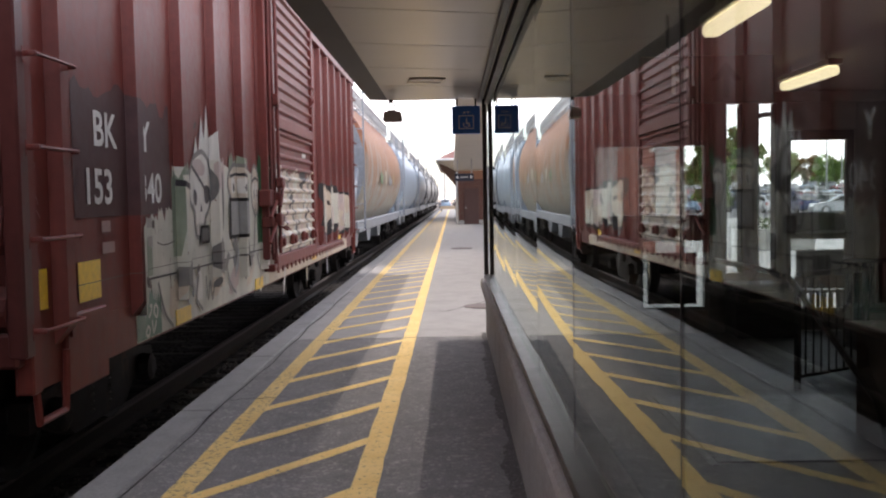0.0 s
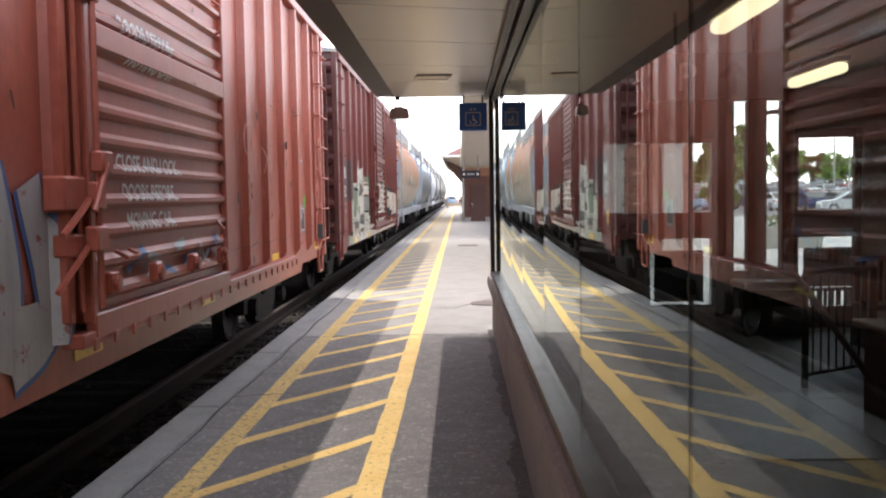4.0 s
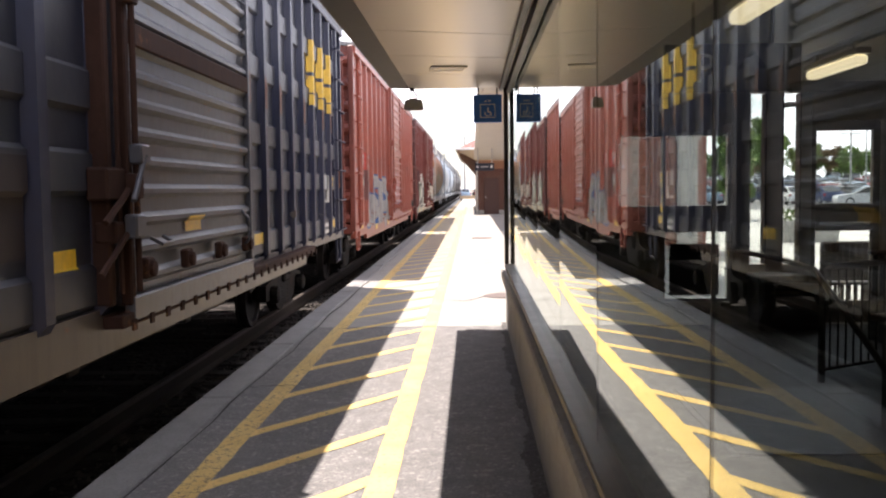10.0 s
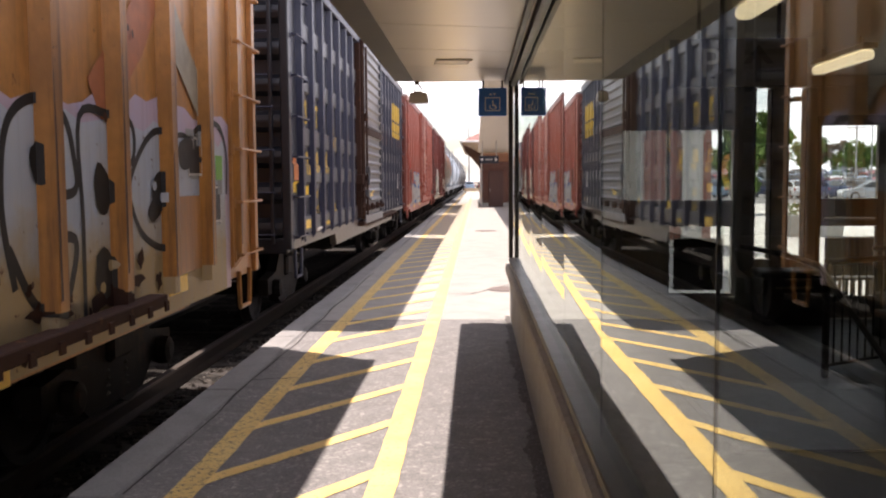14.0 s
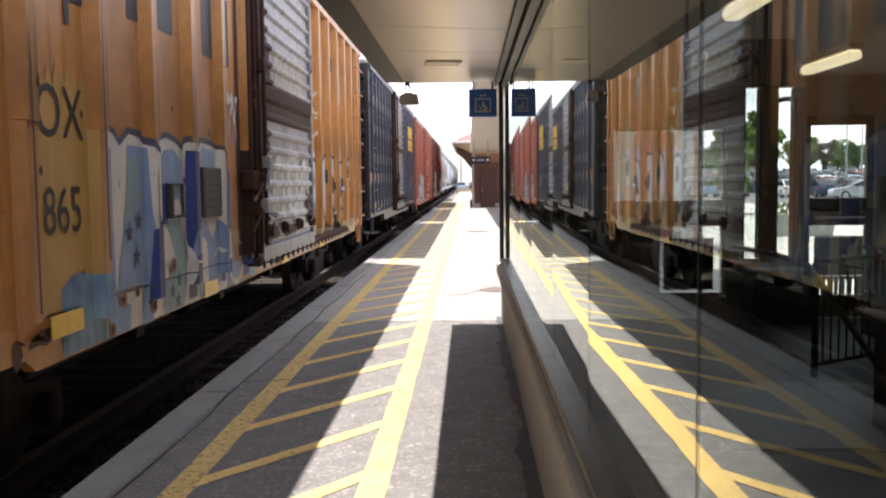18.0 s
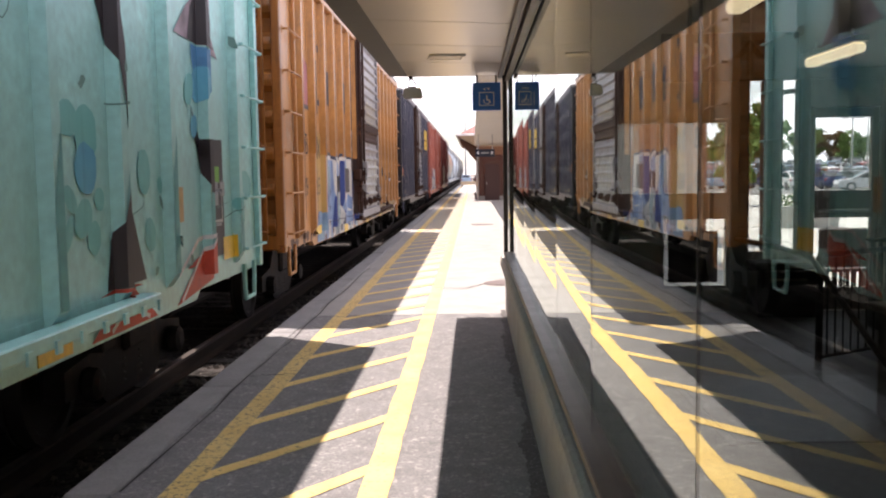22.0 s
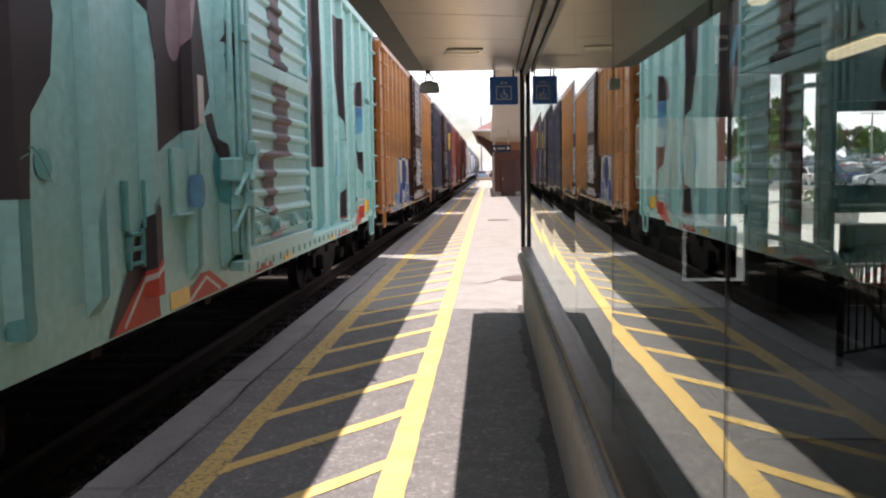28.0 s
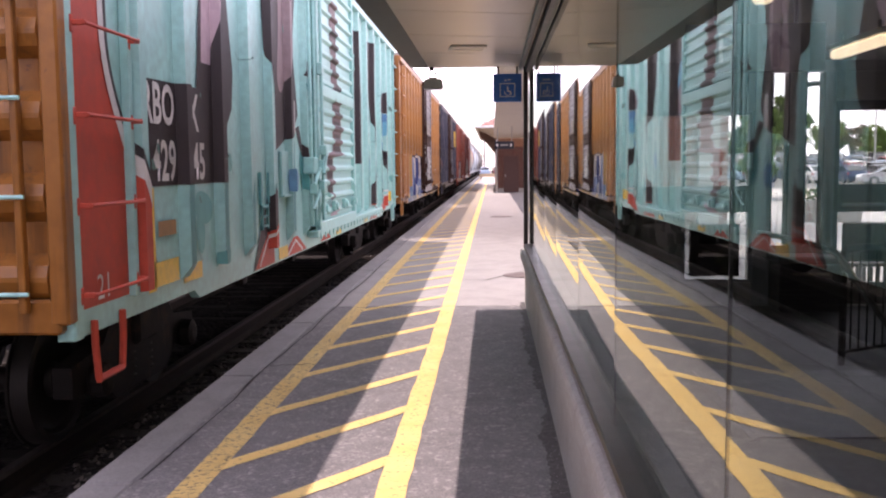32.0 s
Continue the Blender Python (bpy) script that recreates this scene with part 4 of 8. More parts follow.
def stroke(pts, w, w1=None):
    """A brush stroke along pts, as its two edges."""
    w1 = w if w1 is None else w1
    l, r = [], []
    for i, p in enumerate(pts):
        a, b = pts[max(i - 1, 0)], pts[min(i + 1, len(pts) - 1)]
        d = Vector((b[0] - a[0], b[1] - a[1])).normalized()
        h = (w + (w1 - w) * i / (len(pts) - 1)) / 2
        l.append((p[0] - d.y * h, p[1] + d.x * h))
        r.append((p[0] + d.y * h, p[1] - d.x * h))
    return l, r


def boxcar(start, length, side, m_side, m_end, m_door, m_roof, m_rung, label, end_ribs=8, m_near=None, m_track=None, sill=(.83, .83, 2.0, .003), m_sill=None, m_panel=None, ladder=(.47, .37)):
    """start: the car's middle along the track at the first moment."""
    car = thing("boxcar", pose(TRACK_X, start, RAIL_Z), label, "boxcar", "freight cars of the train")
    TRAIN.append((car, start))
    h = length / 2
    part("body", Build().box(-HALF_W, HALF_W, -h + .02, h - .02, FLOOR, EAVE), m_panel or m_side, car)
    rb = Build().prism([(-HALF_W - .085, EAVE - .03), (HALF_W + .085, EAVE - .03), (HALF_W + .09, EAVE + .02), (0, EAVE + .22), (-HALF_W - .09, EAVE + .02)], 1, -h - .03, h + .03)
    roof = part("roof", rb, m_roof, car)
    seam = Build().prism([(-HALF_W, EAVE + .042), (0, EAVE + .222), (HALF_W, EAVE + .042), (HALF_W, EAVE + .075), (0, EAVE + .255), (-HALF_W, EAVE + .075)], 1, -.03, .03).mesh("roof_seam", m_roof)
    for i in range(13):
        piece("roof_seam", seam, roof, pose(0, -h + .5 + (length - 1) * i / 12, 0))
    # side sheets run down past the floor; sill: height at the ends, in the middle, where it steps, how far it stands out
    ze, zl, yb, out = sill
    for sg in (-1, 1):
        a, c = sg * (HALF_W - .06), sg * (HALF_W + out)
        prof = [(-h + .02, FLOOR + .10), (h - .02, FLOOR + .10), (h - .02, ze), (h - yb, ze), (h - yb - .12, zl), (-h + yb + .12, zl), (-h + yb, ze), (-h + .02, ze)]
        part("side_sill", Build().prism(prof, 0, min(a, c), max(a, c)), m_sill or m_side, car)
    # posts, cut off at a slant at the foot
    zt, zf = EAVE - .035, POST_FOOT
    pb = Build()
    pb.v = [(HALF_W, -POST_W, zf), (HALF_W + POST_D, -POST_F, zf + .10), (HALF_W + POST_D, POST_F, zf + .10), (HALF_W, POST_W, zf),
            (HALF_W, -POST_W, zt), (HALF_W + POST_D, -POST_F, zt), (HALF_W + POST_D, POST_F, zt), (HALF_W, POST_W, zt)]
    pb.f = [(0, 1, 5, 4), (1, 2, 6, 5), (2, 3, 7, 6), (0, 3, 2, 1), (4, 5, 6, 7), (0, 4, 7, 3)]
    pb = pb.mesh("side_post", m_side)
    for sg in (-1, 1):
        for y in side.posts:
            piece("side_post", pb, car, pose(0, y * sg, 0, 0, 0, 0 if sg > 0 else 180))
    cp = Build().box(HALF_W - .05, HALF_W + .045, -.055, .055, ze + .002, zt, .01).mesh("corner_post", m_side)
    for sg in (-1, 1):
        for y in (-h + .055, h - .055):
            piece("corner_post", cp, car, pose(0, y * sg, 0, 0, 0, 0 if sg > 0 else 180))
    part("top_chord", Build().box(HALF_W, HALF_W + .084, -h + .02, h - .02, EAVE - .15, EAVE - .034, .012), m_side, car)
    part("top_chord", Build().box(-HALF_W - .084, -HALF_W, -h + .02, h - .02, EAVE - .15, EAVE - .034, .012), m_side, car)
    # doors, both sides
    db = Build()
    prof = side.prof
    y0, y1 = side.d0, side.d1
    x = HALF_W + DOOR_X
    for (za, xa), (zb, xb) in zip(prof, prof[1:]):
        db.add([(x + xa, y0 + .05, za), (x + xa, y1 - .05, za), (x + xb, y1 - .05, zb), (x + xb, y0 + .05, zb)], [(0, 1, 2, 3)])
    db.box(HALF_W - .01, x - .004, y0 + .01, y1 - .01, side.z0, side.z1)
    dme = db.mesh("door", m_door)
    for sg in (1, -1):
        d = piece("door", dme, car, pose(0, 0, 0, 0, 0, 0 if sg > 0 else 180))
        part("door_edge", Build().box(x - .02, x + .05, y0, y0 + .07, side.z0, side.z1, .01), m_track or m_door, d)
        part("door_edge", Build().box(x - .02, x + .05, y1 - .07, y1, side.z0, side.z1, .01), m_door, d)
        part("middle_rail", Build().box(x - .01, x + .052, y0 + .07, y1 - .07, 2.66, 2.80, .01), m_track or m_door, d)
        part("bottom_rail", Build().box(x - .01, x + .055, y0 + .02, y1 - .02, side.z0 - .10, side.z0 + .05, .01), m_door, d)
        if sg > 0:
            part("lock_rod", Build().tube([(x + .085, y0 + .03, 1.2), (x + .085, y0 + .03, EAVE - .2)], .02).box(x + .04, x + .11, y0 - .03, y0 + .09, 2.88, 3.02, .01).box(x + .04, x + .11, y0 - .03, y0 + .09, 1.75, 1.9, .01), m_track or m_door, d, smooth=True)
            part("lock_handle", Build().box(x + .06, x + .14, y0 - .02, y0 + .14, 1.95, 2.07, .012).tube([(x + .13, y0 + .06, 2.0), (x + .13, y0 - .14, 1.74)], .018).box(x + .05, x + .13, y0 - .10, y0 + .06, 1.52, 1.66, .012), m_door, d, smooth=True)
            part("handle", Build().tube([(x + .03, y1 - .3, 3.45), (x + .10, y1 - .3, 3.4), (x + .10, y1 - .3, 3.2), (x + .03, y1 - .3, 3.15)], .013), m_door, d, smooth=True)
            part("handle", Build().tube([(x + .03, y1 - .35, 1.62), (x + .10, y1 - .38, 1.55), (x + .10, y1 - .38, 1.36), (x + .03, y1 - .35, 1.3)], .013), m_door, d, smooth=True)
            part("handle", Build().tube([(x + .03, y0 + .4, 1.5), (x + .10, y0 + .4, 1.46), (x + .10, y0 + .62, 1.46), (x + .03, y0 + .62, 1.5)], .013), m_door, d, smooth=True)
    # lock gear beside the door, roller brackets along its foot
    ml = m_track or m_door
    part("lock_post", Build().box(HALF_W, HALF_W + .11, y0 - .20, y0 - .12, FLOOR + .12, EAVE - .15, .012).tube([(HALF_W + .13, y0 - .09, 1.2), (HALF_W + .13, y0 - .09, EAVE - .25)], .016, 6), ml, car, smooth=True)
    part("lock_bracket", Build().box(HALF_W + .02, HALF_W + .15, y0 - .30, y0 - .02, 1.74, 1.93, .015).box(HALF_W + .03, HALF_W + .16, y0 - .22, y0 - .03, 1.50, 1.62, .012), ml, car)
    part("lock_lever", Build().tube([(HALF_W + .17, y0 - .05, 1.80), (HALF_W + .18, y0 - .18, 1.74), (HALF_W + .17, y0 - .40, 1.62)], .02, 6), ml, car, smooth=True)
    part("lock_lever", Build().tube([(HALF_W + .17, y0 - .06, 1.56), (HALF_W + .18, y0 - .2, 1.50), (HALF_W + .17, y0 - .48, 1.34)], .018, 6), ml, car, smooth=True)
    for q in (.08, .34, .62, .90):
        yb = y0 + (y1 - y0) * q
        part("roller_bracket", Build().box(x + .03, x + .085, yb - .07, yb + .07, side.z0 + .14, side.z0 + .27, .012).lathe([(0, .05), (.03, .05), (.035, .03)], (x + .08, yb, side.z0 + .2), 0, 10), ml, car)
    tr = Build().box(HALF_W + .03, HALF_W + .155, y0 - .15, y1 + 3.35 if y1 + 3.35 < h - .6 else h - .65, FLOOR - .02, FLOOR + .06, .008)
    for k in range(22):
        yy = y0 + (min(y1 + 3.3, h - .7) - y0) * k / 21
        tr.box(HALF_W + .156, HALF_W + .17, yy - .03, yy + .03, FLOOR - .045, FLOOR + .02)
    part("door_track", tr, m_track or m_side, car)
    # corrugated ends
    eb = Build()
    p = (EAVE - FLOOR - .12) / end_ribs
    prof = []
    for k in range(end_ribs):
        z = FLOOR + .02 + p * k
        prof += [(0, z), (0, z + p * .25), (-.08, z + p * .38), (-.10, z + p * .52), (-.10, z + p * .58), (-.08, z + p * .72), (0, z + p * .86)]
    prof += [(0, EAVE - .06), (.05, EAVE - .06), (.05, FLOOR + .02)]
    eb.prism([(-h + .012 + a, z) for a, z in prof], 0, -HALF_W + .05, HALF_W - .05)
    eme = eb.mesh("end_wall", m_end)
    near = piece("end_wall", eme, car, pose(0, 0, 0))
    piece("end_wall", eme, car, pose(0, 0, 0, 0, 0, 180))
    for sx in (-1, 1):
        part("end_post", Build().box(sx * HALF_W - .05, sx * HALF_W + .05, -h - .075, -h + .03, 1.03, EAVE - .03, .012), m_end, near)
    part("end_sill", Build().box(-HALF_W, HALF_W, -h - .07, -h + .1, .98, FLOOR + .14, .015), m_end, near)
    # side ladders
    rung = Build()
    at, reach = ladder
    rung.v, rung.f = list(RUNG_ME.v), list(RUNG_ME.f)
    rung.add(RUNG_FLAT.v, RUNG_FLAT.f)
    rung.v = [(a, b * reach / .37, e) for a, b, e in rung.v]
    rme = rung.mesh("rung", m_rung, True)
    rme_near = rung.mesh("rung", m_near or m_rung, True)
    for y in (-h + at, h - at):
        lad = part("ladder_stile", Build().box(HALF_W + .002, HALF_W + .035, y - reach - .03, y - reach + .03, 1.06, EAVE - .16, .004).box(HALF_W + .002, HALF_W + .05, y + reach - .03, y + reach + .03, 1.06, EAVE - .16, .004), m_side, car)
        for k in range(7):
            piece("rung", rme_near if y < 0 else rme, lad, pose(HALF_W + .04, y, 1.16 + .465 * k))
        st = Build().tube([(HALF_W + .02, y - .19, 1.0), (HALF_W + .02, y - .19, .86), (HALF_W + .02, y - .16, .67), (HALF_W + .02, y + .16, .67), (HALF_W + .02, y + .19, .86), (HALF_W + .02, y + .19, 1.0)], .022, 6)
        part("sill_step", st, m_near if m_near and y < 0 else m_rung, car, smooth=True)
    # end ladder and platform
    lad = part("end_ladder", Build().box(.62, .66, -h - .15, -h - .10, 1.1, 2.7, .006).box(1.38, 1.42, -h - .15, -h - .10, 1.1, 4.1, .006), m_end, car)
    em = Build().tube([(.60, 0, 0), (1.44, 0, 0)], .012, 6).mesh("rung", m_rung, True)
    for k in range(4):
        piece("rung", em, lad, pose(0, -h - .16, 1.2 + .48 * k))
    for k in range(3):
        part("grab_iron", Build().tube([(.75, -h - .06, 3.0 + .48 * k), (.75, -h - .14, 3.0 + .48 * k), (1.38, -h - .14, 3.0 + .48 * k), (1.38, -h - .06, 3.0 + .48 * k)], .011, 6), m_rung, car, smooth=True)
    part("crossover_platform", Build().box(-1.0, 1.0, -h - .30, -h - .10, 1.0, 1.03), M_STEEL, car)
    part("brake_wheel", Build().lathe([(-.02, .27), (-.02, .29), (.02, .29), (.02, .27)], (-.75, -h - .22, 2.9), 1, 20).tube([(-.75, -h - .22, 2.9), (-.75, -h - .06, 2.9)], .03).box(-.78, -.72, -h - .235, -h - .205, 2.64, 3.16).box(-1.0, -.5, -h - .235, -h - .205, 2.87, 2.93), M_STEEL, car, smooth=True)
    # underframe
    part("centre_sill", Build().box(-.25, .25, -h - .1, h + .1, .62, FLOOR - .01, .02), M_STEEL, car)
    for k in range(5):
        part("cross_bearer", Build().box(-HALF_W + .08, HALF_W - .08, -.08 + (k - 2) * 2.1, .08 + (k - 2) * 2.1, .76, FLOOR - .015, .01), M_STEEL, car)
    part("brake_cylinder", Build().lathe([(-.4, .1), (-.38, .17), (.3, .17), (.42, .1)], (.9, -1.3, .72), 1, 14), M_STEEL, car, smooth=True)
    part("brake_pipe", Build().tube([(.5, -h - .3, .75), (.55, -h + .6, .7), (.6, 0, .66), (.55, h - .6, .7), (.5, h + .3, .75)], .02, 6), M_STEEL, car, smooth=True)
    piece("coupler", COUPLER_ME, car, pose(0, h + .42, .86))
    piece("coupler", COUPLER_ME, car, pose(0, -h - .42, .86, 0, 0, 180))
    for y in (-h + 2.25, h - 2.25):
        truck(car, y)
    return car


def flat(name, col, rough=0.55, var=0.18, scale=9.0):
    return plain(name, col, rough, 0, var, scale)


G_WHITE = flat("aerosol_white", (0.56, 0.56, 0.54))
G_GREY = flat("aerosol_grey", (0.30, 0.31, 0.31))
G_BLACK = flat("aerosol_black", (0.018, 0.017, 0.018))
G_BLUE = flat("aerosol_blue", (0.05, 0.11, 0.27))
G_SKY = flat("aerosol_pale_blue", (0.30, 0.45, 0.52))
G_PINK = flat("aerosol_pale_pink", (0.46, 0.34, 0.38))
G_RED = flat("aerosol_red", (0.50, 0.060, 0.03))
G_TEAL = flat("aerosol_teal", (0.06, 0.33, 0.33))
G_CREAM = flat("aerosol_cream", (0.50, 0.44, 0.32))
G_BROWN = flat("aerosol_dark_brown", (0.030, 0.022, 0.024))
G_LIME = flat("sticker_green", (0.16, 0.42, 0.06))
L_WHITE = flat("stencil_white", (0.62, 0.61, 0.58))
L_YELLOW = flat("stencil_yellow", (0.62, 0.40, 0.05))
L_BLACK = flat("stencil_black", (0.03, 0.028, 0.028))
P_DARKRED = paint("oxide_red_dark", (0.150, 0.029, 0.022), grime=(0.05, 0.02, 0.018), wear=.4, rust_at=.72, rough=.46, spec=.34)
P_DARKPATCH = paint("oxide_patch", (0.068, 0.029, 0.030), wear=.2, rust_at=.8, rough=.5, spec=.34)
P_RED = paint("oxide_red", (0.33, 0.080, 0.050), grime=(0.10, 0.03, 0.025), wear=.35, rust_at=.74)
P_REDPATCH = paint("brown_patch", (0.13, 0.035, 0.028), wear=.2, rust_at=.8)
P_SIGNALRED = flat("bright_red_paint", (0.42, 0.045, 0.03))
P_NAVY = paint("navy_blue", (0.013, 0.017, 0.046), grime=(0.05, 0.045, 0.048), wear=.4, rust=(0.10, 0.045, 0.025), rust_at=.72, rough=.42, spec=.45)
P_GRIMY = paint("grimy_sill", (0.085, 0.072, 0.064), grime=(0.03, 0.026, 0.024), wear=.6, rust_at=.64)
P_NAVYFADE = paint("faded_navy_panel", (0.020, 0.023, 0.036), grime=(0.05, 0.045, 0.045), wear=.5, rust_at=.72)
P_NAVYPAD = paint("faded_navy_pad", (0.032, 0.035, 0.047), grime=(0.06, 0.055, 0.052), wear=.5, rust_at=.70)
# end paints: side colours darkened for dirt and for shade between the cars
P_NAVYEND = paint("dirty_shaded_navy_end", (0.007, 0.008, 0.014), grime=(0.02, 0.018, 0.018), wear=.5, rust_at=.74)
P_DARKREDEND = paint("dirty_shaded_red_end", (0.082, 0.020, 0.017), grime=(0.03, 0.014, 0.012), wear=.6, rust_at=.72)
P_REDEND = paint("dirty_shaded_oxide_end", (0.21, 0.052, 0.036), grime=(0.06, 0.022, 0.018), wear=.6, rust_at=.72)
P_STEELDOOR = paint("bare_door_steel", (0.25, 0.25, 0.265), grime=(0.09, 0.06, 0.05), wear=.75, rust=(0.11, 0.045, 0.025), rust_at=.57, rough=.42)
P_NAVYDOOR = paint("worn_navy_door", (0.078, 0.081, 0.096), grime=(0.06, 0.05, 0.045), wear=.7, rust=(0.12, 0.055, 0.03), rust_at=.61, rough=.36, spec=.45)
P_YELLOW = paint("boxcar_yellow", (0.47, 0.215, 0.066), grime=(0.13, 0.062, 0.034), wear=.65, rust=(0.10, 0.042, 0.02), rust_at=.635, mottle=.7)
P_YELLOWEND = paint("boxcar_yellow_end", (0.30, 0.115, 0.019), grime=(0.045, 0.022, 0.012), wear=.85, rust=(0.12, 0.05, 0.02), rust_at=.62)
P_TEAL = paint("mint_spray", (0.31, 0.62, 0.585), grime=(0.10, 0.40, 0.40), wear=.14, rust=(0.16, 0.24, 0.21), rust_at=.74, mottle=.22)
P_TEALDARK = flat("teal_shade", (0.10, 0.34, 0.33))
P_RUSTED = paint("rusted_steel", (0.048, 0.022, 0.015), grime=(0.018, 0.012, 0.010), wear=.5, rust=(0.13, 0.055, 0.025), rust_at=.6, rough=.8, spec=.2)
P_ROOF = paint("galvanised_roof", (0.30, 0.30, 0.29), wear=.5, rust_at=.62)


def reporting_plate(car, side, y, z, w=.5, h=.62):
    patch(car, side, "stencil_panel", y, z, w, h, L_BLACK, 3, "black consolidated stencil panel with white rules")
    for k, (dy, dz, pw, ph) in enumerate(((0, h / 2 - .02, w, .02), (0, -h / 2 + .02, w, .02), (-w / 2 + .01, 0, .02, h), (w / 2 - .01, 0, .02, h), (-.10, .1, .2, .2), (.13, .14, .14, .12), (0, -.16, w * .7, .03))):
        patch(car, side, "stencil_rule", y + dy, z + dz, pw, ph, L_WHITE if k < 4 else G_GREY, 4)


def small_print(car, side, y, z, rows, w, h, mat, seed=0):
    """Illegible small lettering as bars."""
    rnd = random.Random(seed)
    for k in range(rows):
        ww = w * rnd.uniform(.6, 1.0)
        patch(car, side, "small_print", y - (w - ww) / 2, z - k * h * 1.9, ww, h, mat, 3)


# dark red car with a large pale mural
side = Side(15.6, (-7.2, -1.95, 6), (1.75, 7.2, 7), -.30, 3.05, 23)
side.posts[0] = -7.36
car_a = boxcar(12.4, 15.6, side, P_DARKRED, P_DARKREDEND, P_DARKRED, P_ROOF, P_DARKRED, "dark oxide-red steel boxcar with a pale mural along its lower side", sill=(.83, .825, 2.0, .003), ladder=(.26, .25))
side_a = side
side = Side(16.3, (-7.22, -1.66, 7), (1.75, 7.6, 7), .0, 3.05)
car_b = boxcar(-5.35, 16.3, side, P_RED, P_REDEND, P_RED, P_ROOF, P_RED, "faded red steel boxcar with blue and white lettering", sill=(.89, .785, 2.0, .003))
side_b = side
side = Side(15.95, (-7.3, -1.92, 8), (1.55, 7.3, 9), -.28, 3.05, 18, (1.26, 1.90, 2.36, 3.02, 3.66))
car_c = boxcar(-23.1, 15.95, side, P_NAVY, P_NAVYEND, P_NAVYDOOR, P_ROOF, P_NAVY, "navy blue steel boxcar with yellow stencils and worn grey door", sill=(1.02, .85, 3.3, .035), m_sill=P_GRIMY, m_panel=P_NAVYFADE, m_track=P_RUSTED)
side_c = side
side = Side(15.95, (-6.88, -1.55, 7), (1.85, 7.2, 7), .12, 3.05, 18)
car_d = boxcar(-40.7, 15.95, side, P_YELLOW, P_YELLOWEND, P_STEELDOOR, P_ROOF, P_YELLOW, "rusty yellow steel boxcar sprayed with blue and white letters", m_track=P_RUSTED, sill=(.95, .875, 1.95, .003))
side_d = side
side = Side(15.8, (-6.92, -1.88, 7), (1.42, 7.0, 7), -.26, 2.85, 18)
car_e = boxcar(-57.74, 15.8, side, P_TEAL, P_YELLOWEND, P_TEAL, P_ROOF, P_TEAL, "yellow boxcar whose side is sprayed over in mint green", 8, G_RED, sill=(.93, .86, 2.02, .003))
side_e = side


def jagged(y0, y1, z0, tops, seed=0):
    """A sprayed field with a ragged upper edge."""
    rnd = random.Random(seed)
    n = 26
    out = [(y0, z0), (y1, z0)]
    for i in range(n, -1, -1):
        u = i / n
        k = u * (len(tops) - 1)
        j = min(int(k), len(tops) - 2)
        out.append((y0 + (y1 - y0) * u, tops[j] + (tops[j + 1] - tops[j]) * (k - j) + rnd.uniform(-.06, .06)))
    return out


def bubble(y, z, w, h, seed, grow=0.0, lean=0.0):
    """A fat rounded letter body."""
    rnd = random.Random(seed)
    ks = [rnd.uniform(.80, 1.12) for _ in range(20)]
    out = []
    for i in range(20):
        a = 2 * math.pi * i / 20
        ca, sa = math.cos(a), math.sin(a)
        p = abs(ca) ** .45 * (1 if ca >= 0 else -1) * (w / 2) * ks[i] + (grow if ca > 0 else -grow)
        q = abs(sa) ** .45 * (1 if sa >= 0 else -1) * (h / 2) * ks[i] + (grow if sa > 0 else -grow)
        out.append((y + p + lean * q, z + q))
    return out


def throwup(car, side, y0, y1, z0, z1, n, line, fills, seed=0, holes=True):
    """A row of sprayed letters: a dark outline, a fill, its shade and its counters."""
    rnd = random.Random(seed)
    w = (y1 - y0) / n
    for i in range(n):
        y = y0 + w * (i + .5)
        h = (z1 - z0) * rnd.uniform(.85, 1.0)
        z = (z0 + z1) / 2 + rnd.uniform(-.05, .05)
        sd, lean = seed * 31 + i, rnd.uniform(-.12, .12)
        decal(car, side, "letter_outline", bubble(y, z, w * 1.02, h, sd, .045, lean), line, 3 + .4 * (i % 2))
        decal(car, side, "letter_fill", bubble(y, z, w * .98, h, sd, 0, lean), fills[i % len(fills)], 4 + .4 * (i % 2))
        decal(car, side, "letter_shade", bubble(y + w * .14, z - h * .20, w * .5, h * .45, sd + 5, 0, lean), fills[(i + 1) % len(fills)], 5 + .4 * (i % 2))
        if holes:
            decal(car, side, "letter_counter", oval(y - w * .05, z + h * rnd.uniform(.05, .2), w * .14, h * .12, 12, wob=.2, seed=sd), line, 6)
            a = y + w * rnd.uniform(-.2, .2)
            decal(car, side, "letter_stroke", stroke([(a, z - h * .45), (a + .05, z - h * .2), (a - .03, z + h * .02)], .07, .03), line, 6.5)


def curved(pts, n=5):
    """A smooth line through pts."""
    out = []
    for i in range(len(pts) - 1):
        p0, p1, p2, p3 = pts[max(i - 1, 0)], pts[i], pts[i + 1], pts[min(i + 2, len(pts) - 1)]
        for k in range(n):
            u = k / n
            out.append(tuple(.5 * (2 * p1[j] + (p2[j] - p0[j]) * u + (2 * p0[j] - 5 * p1[j] + 4 * p2[j] - p3[j]) * u * u + (3 * p1[j] - p0[j] - 3 * p2[j] + p3[j]) * u**3) for j in (0, 1)))
    return out + [pts[-1]]


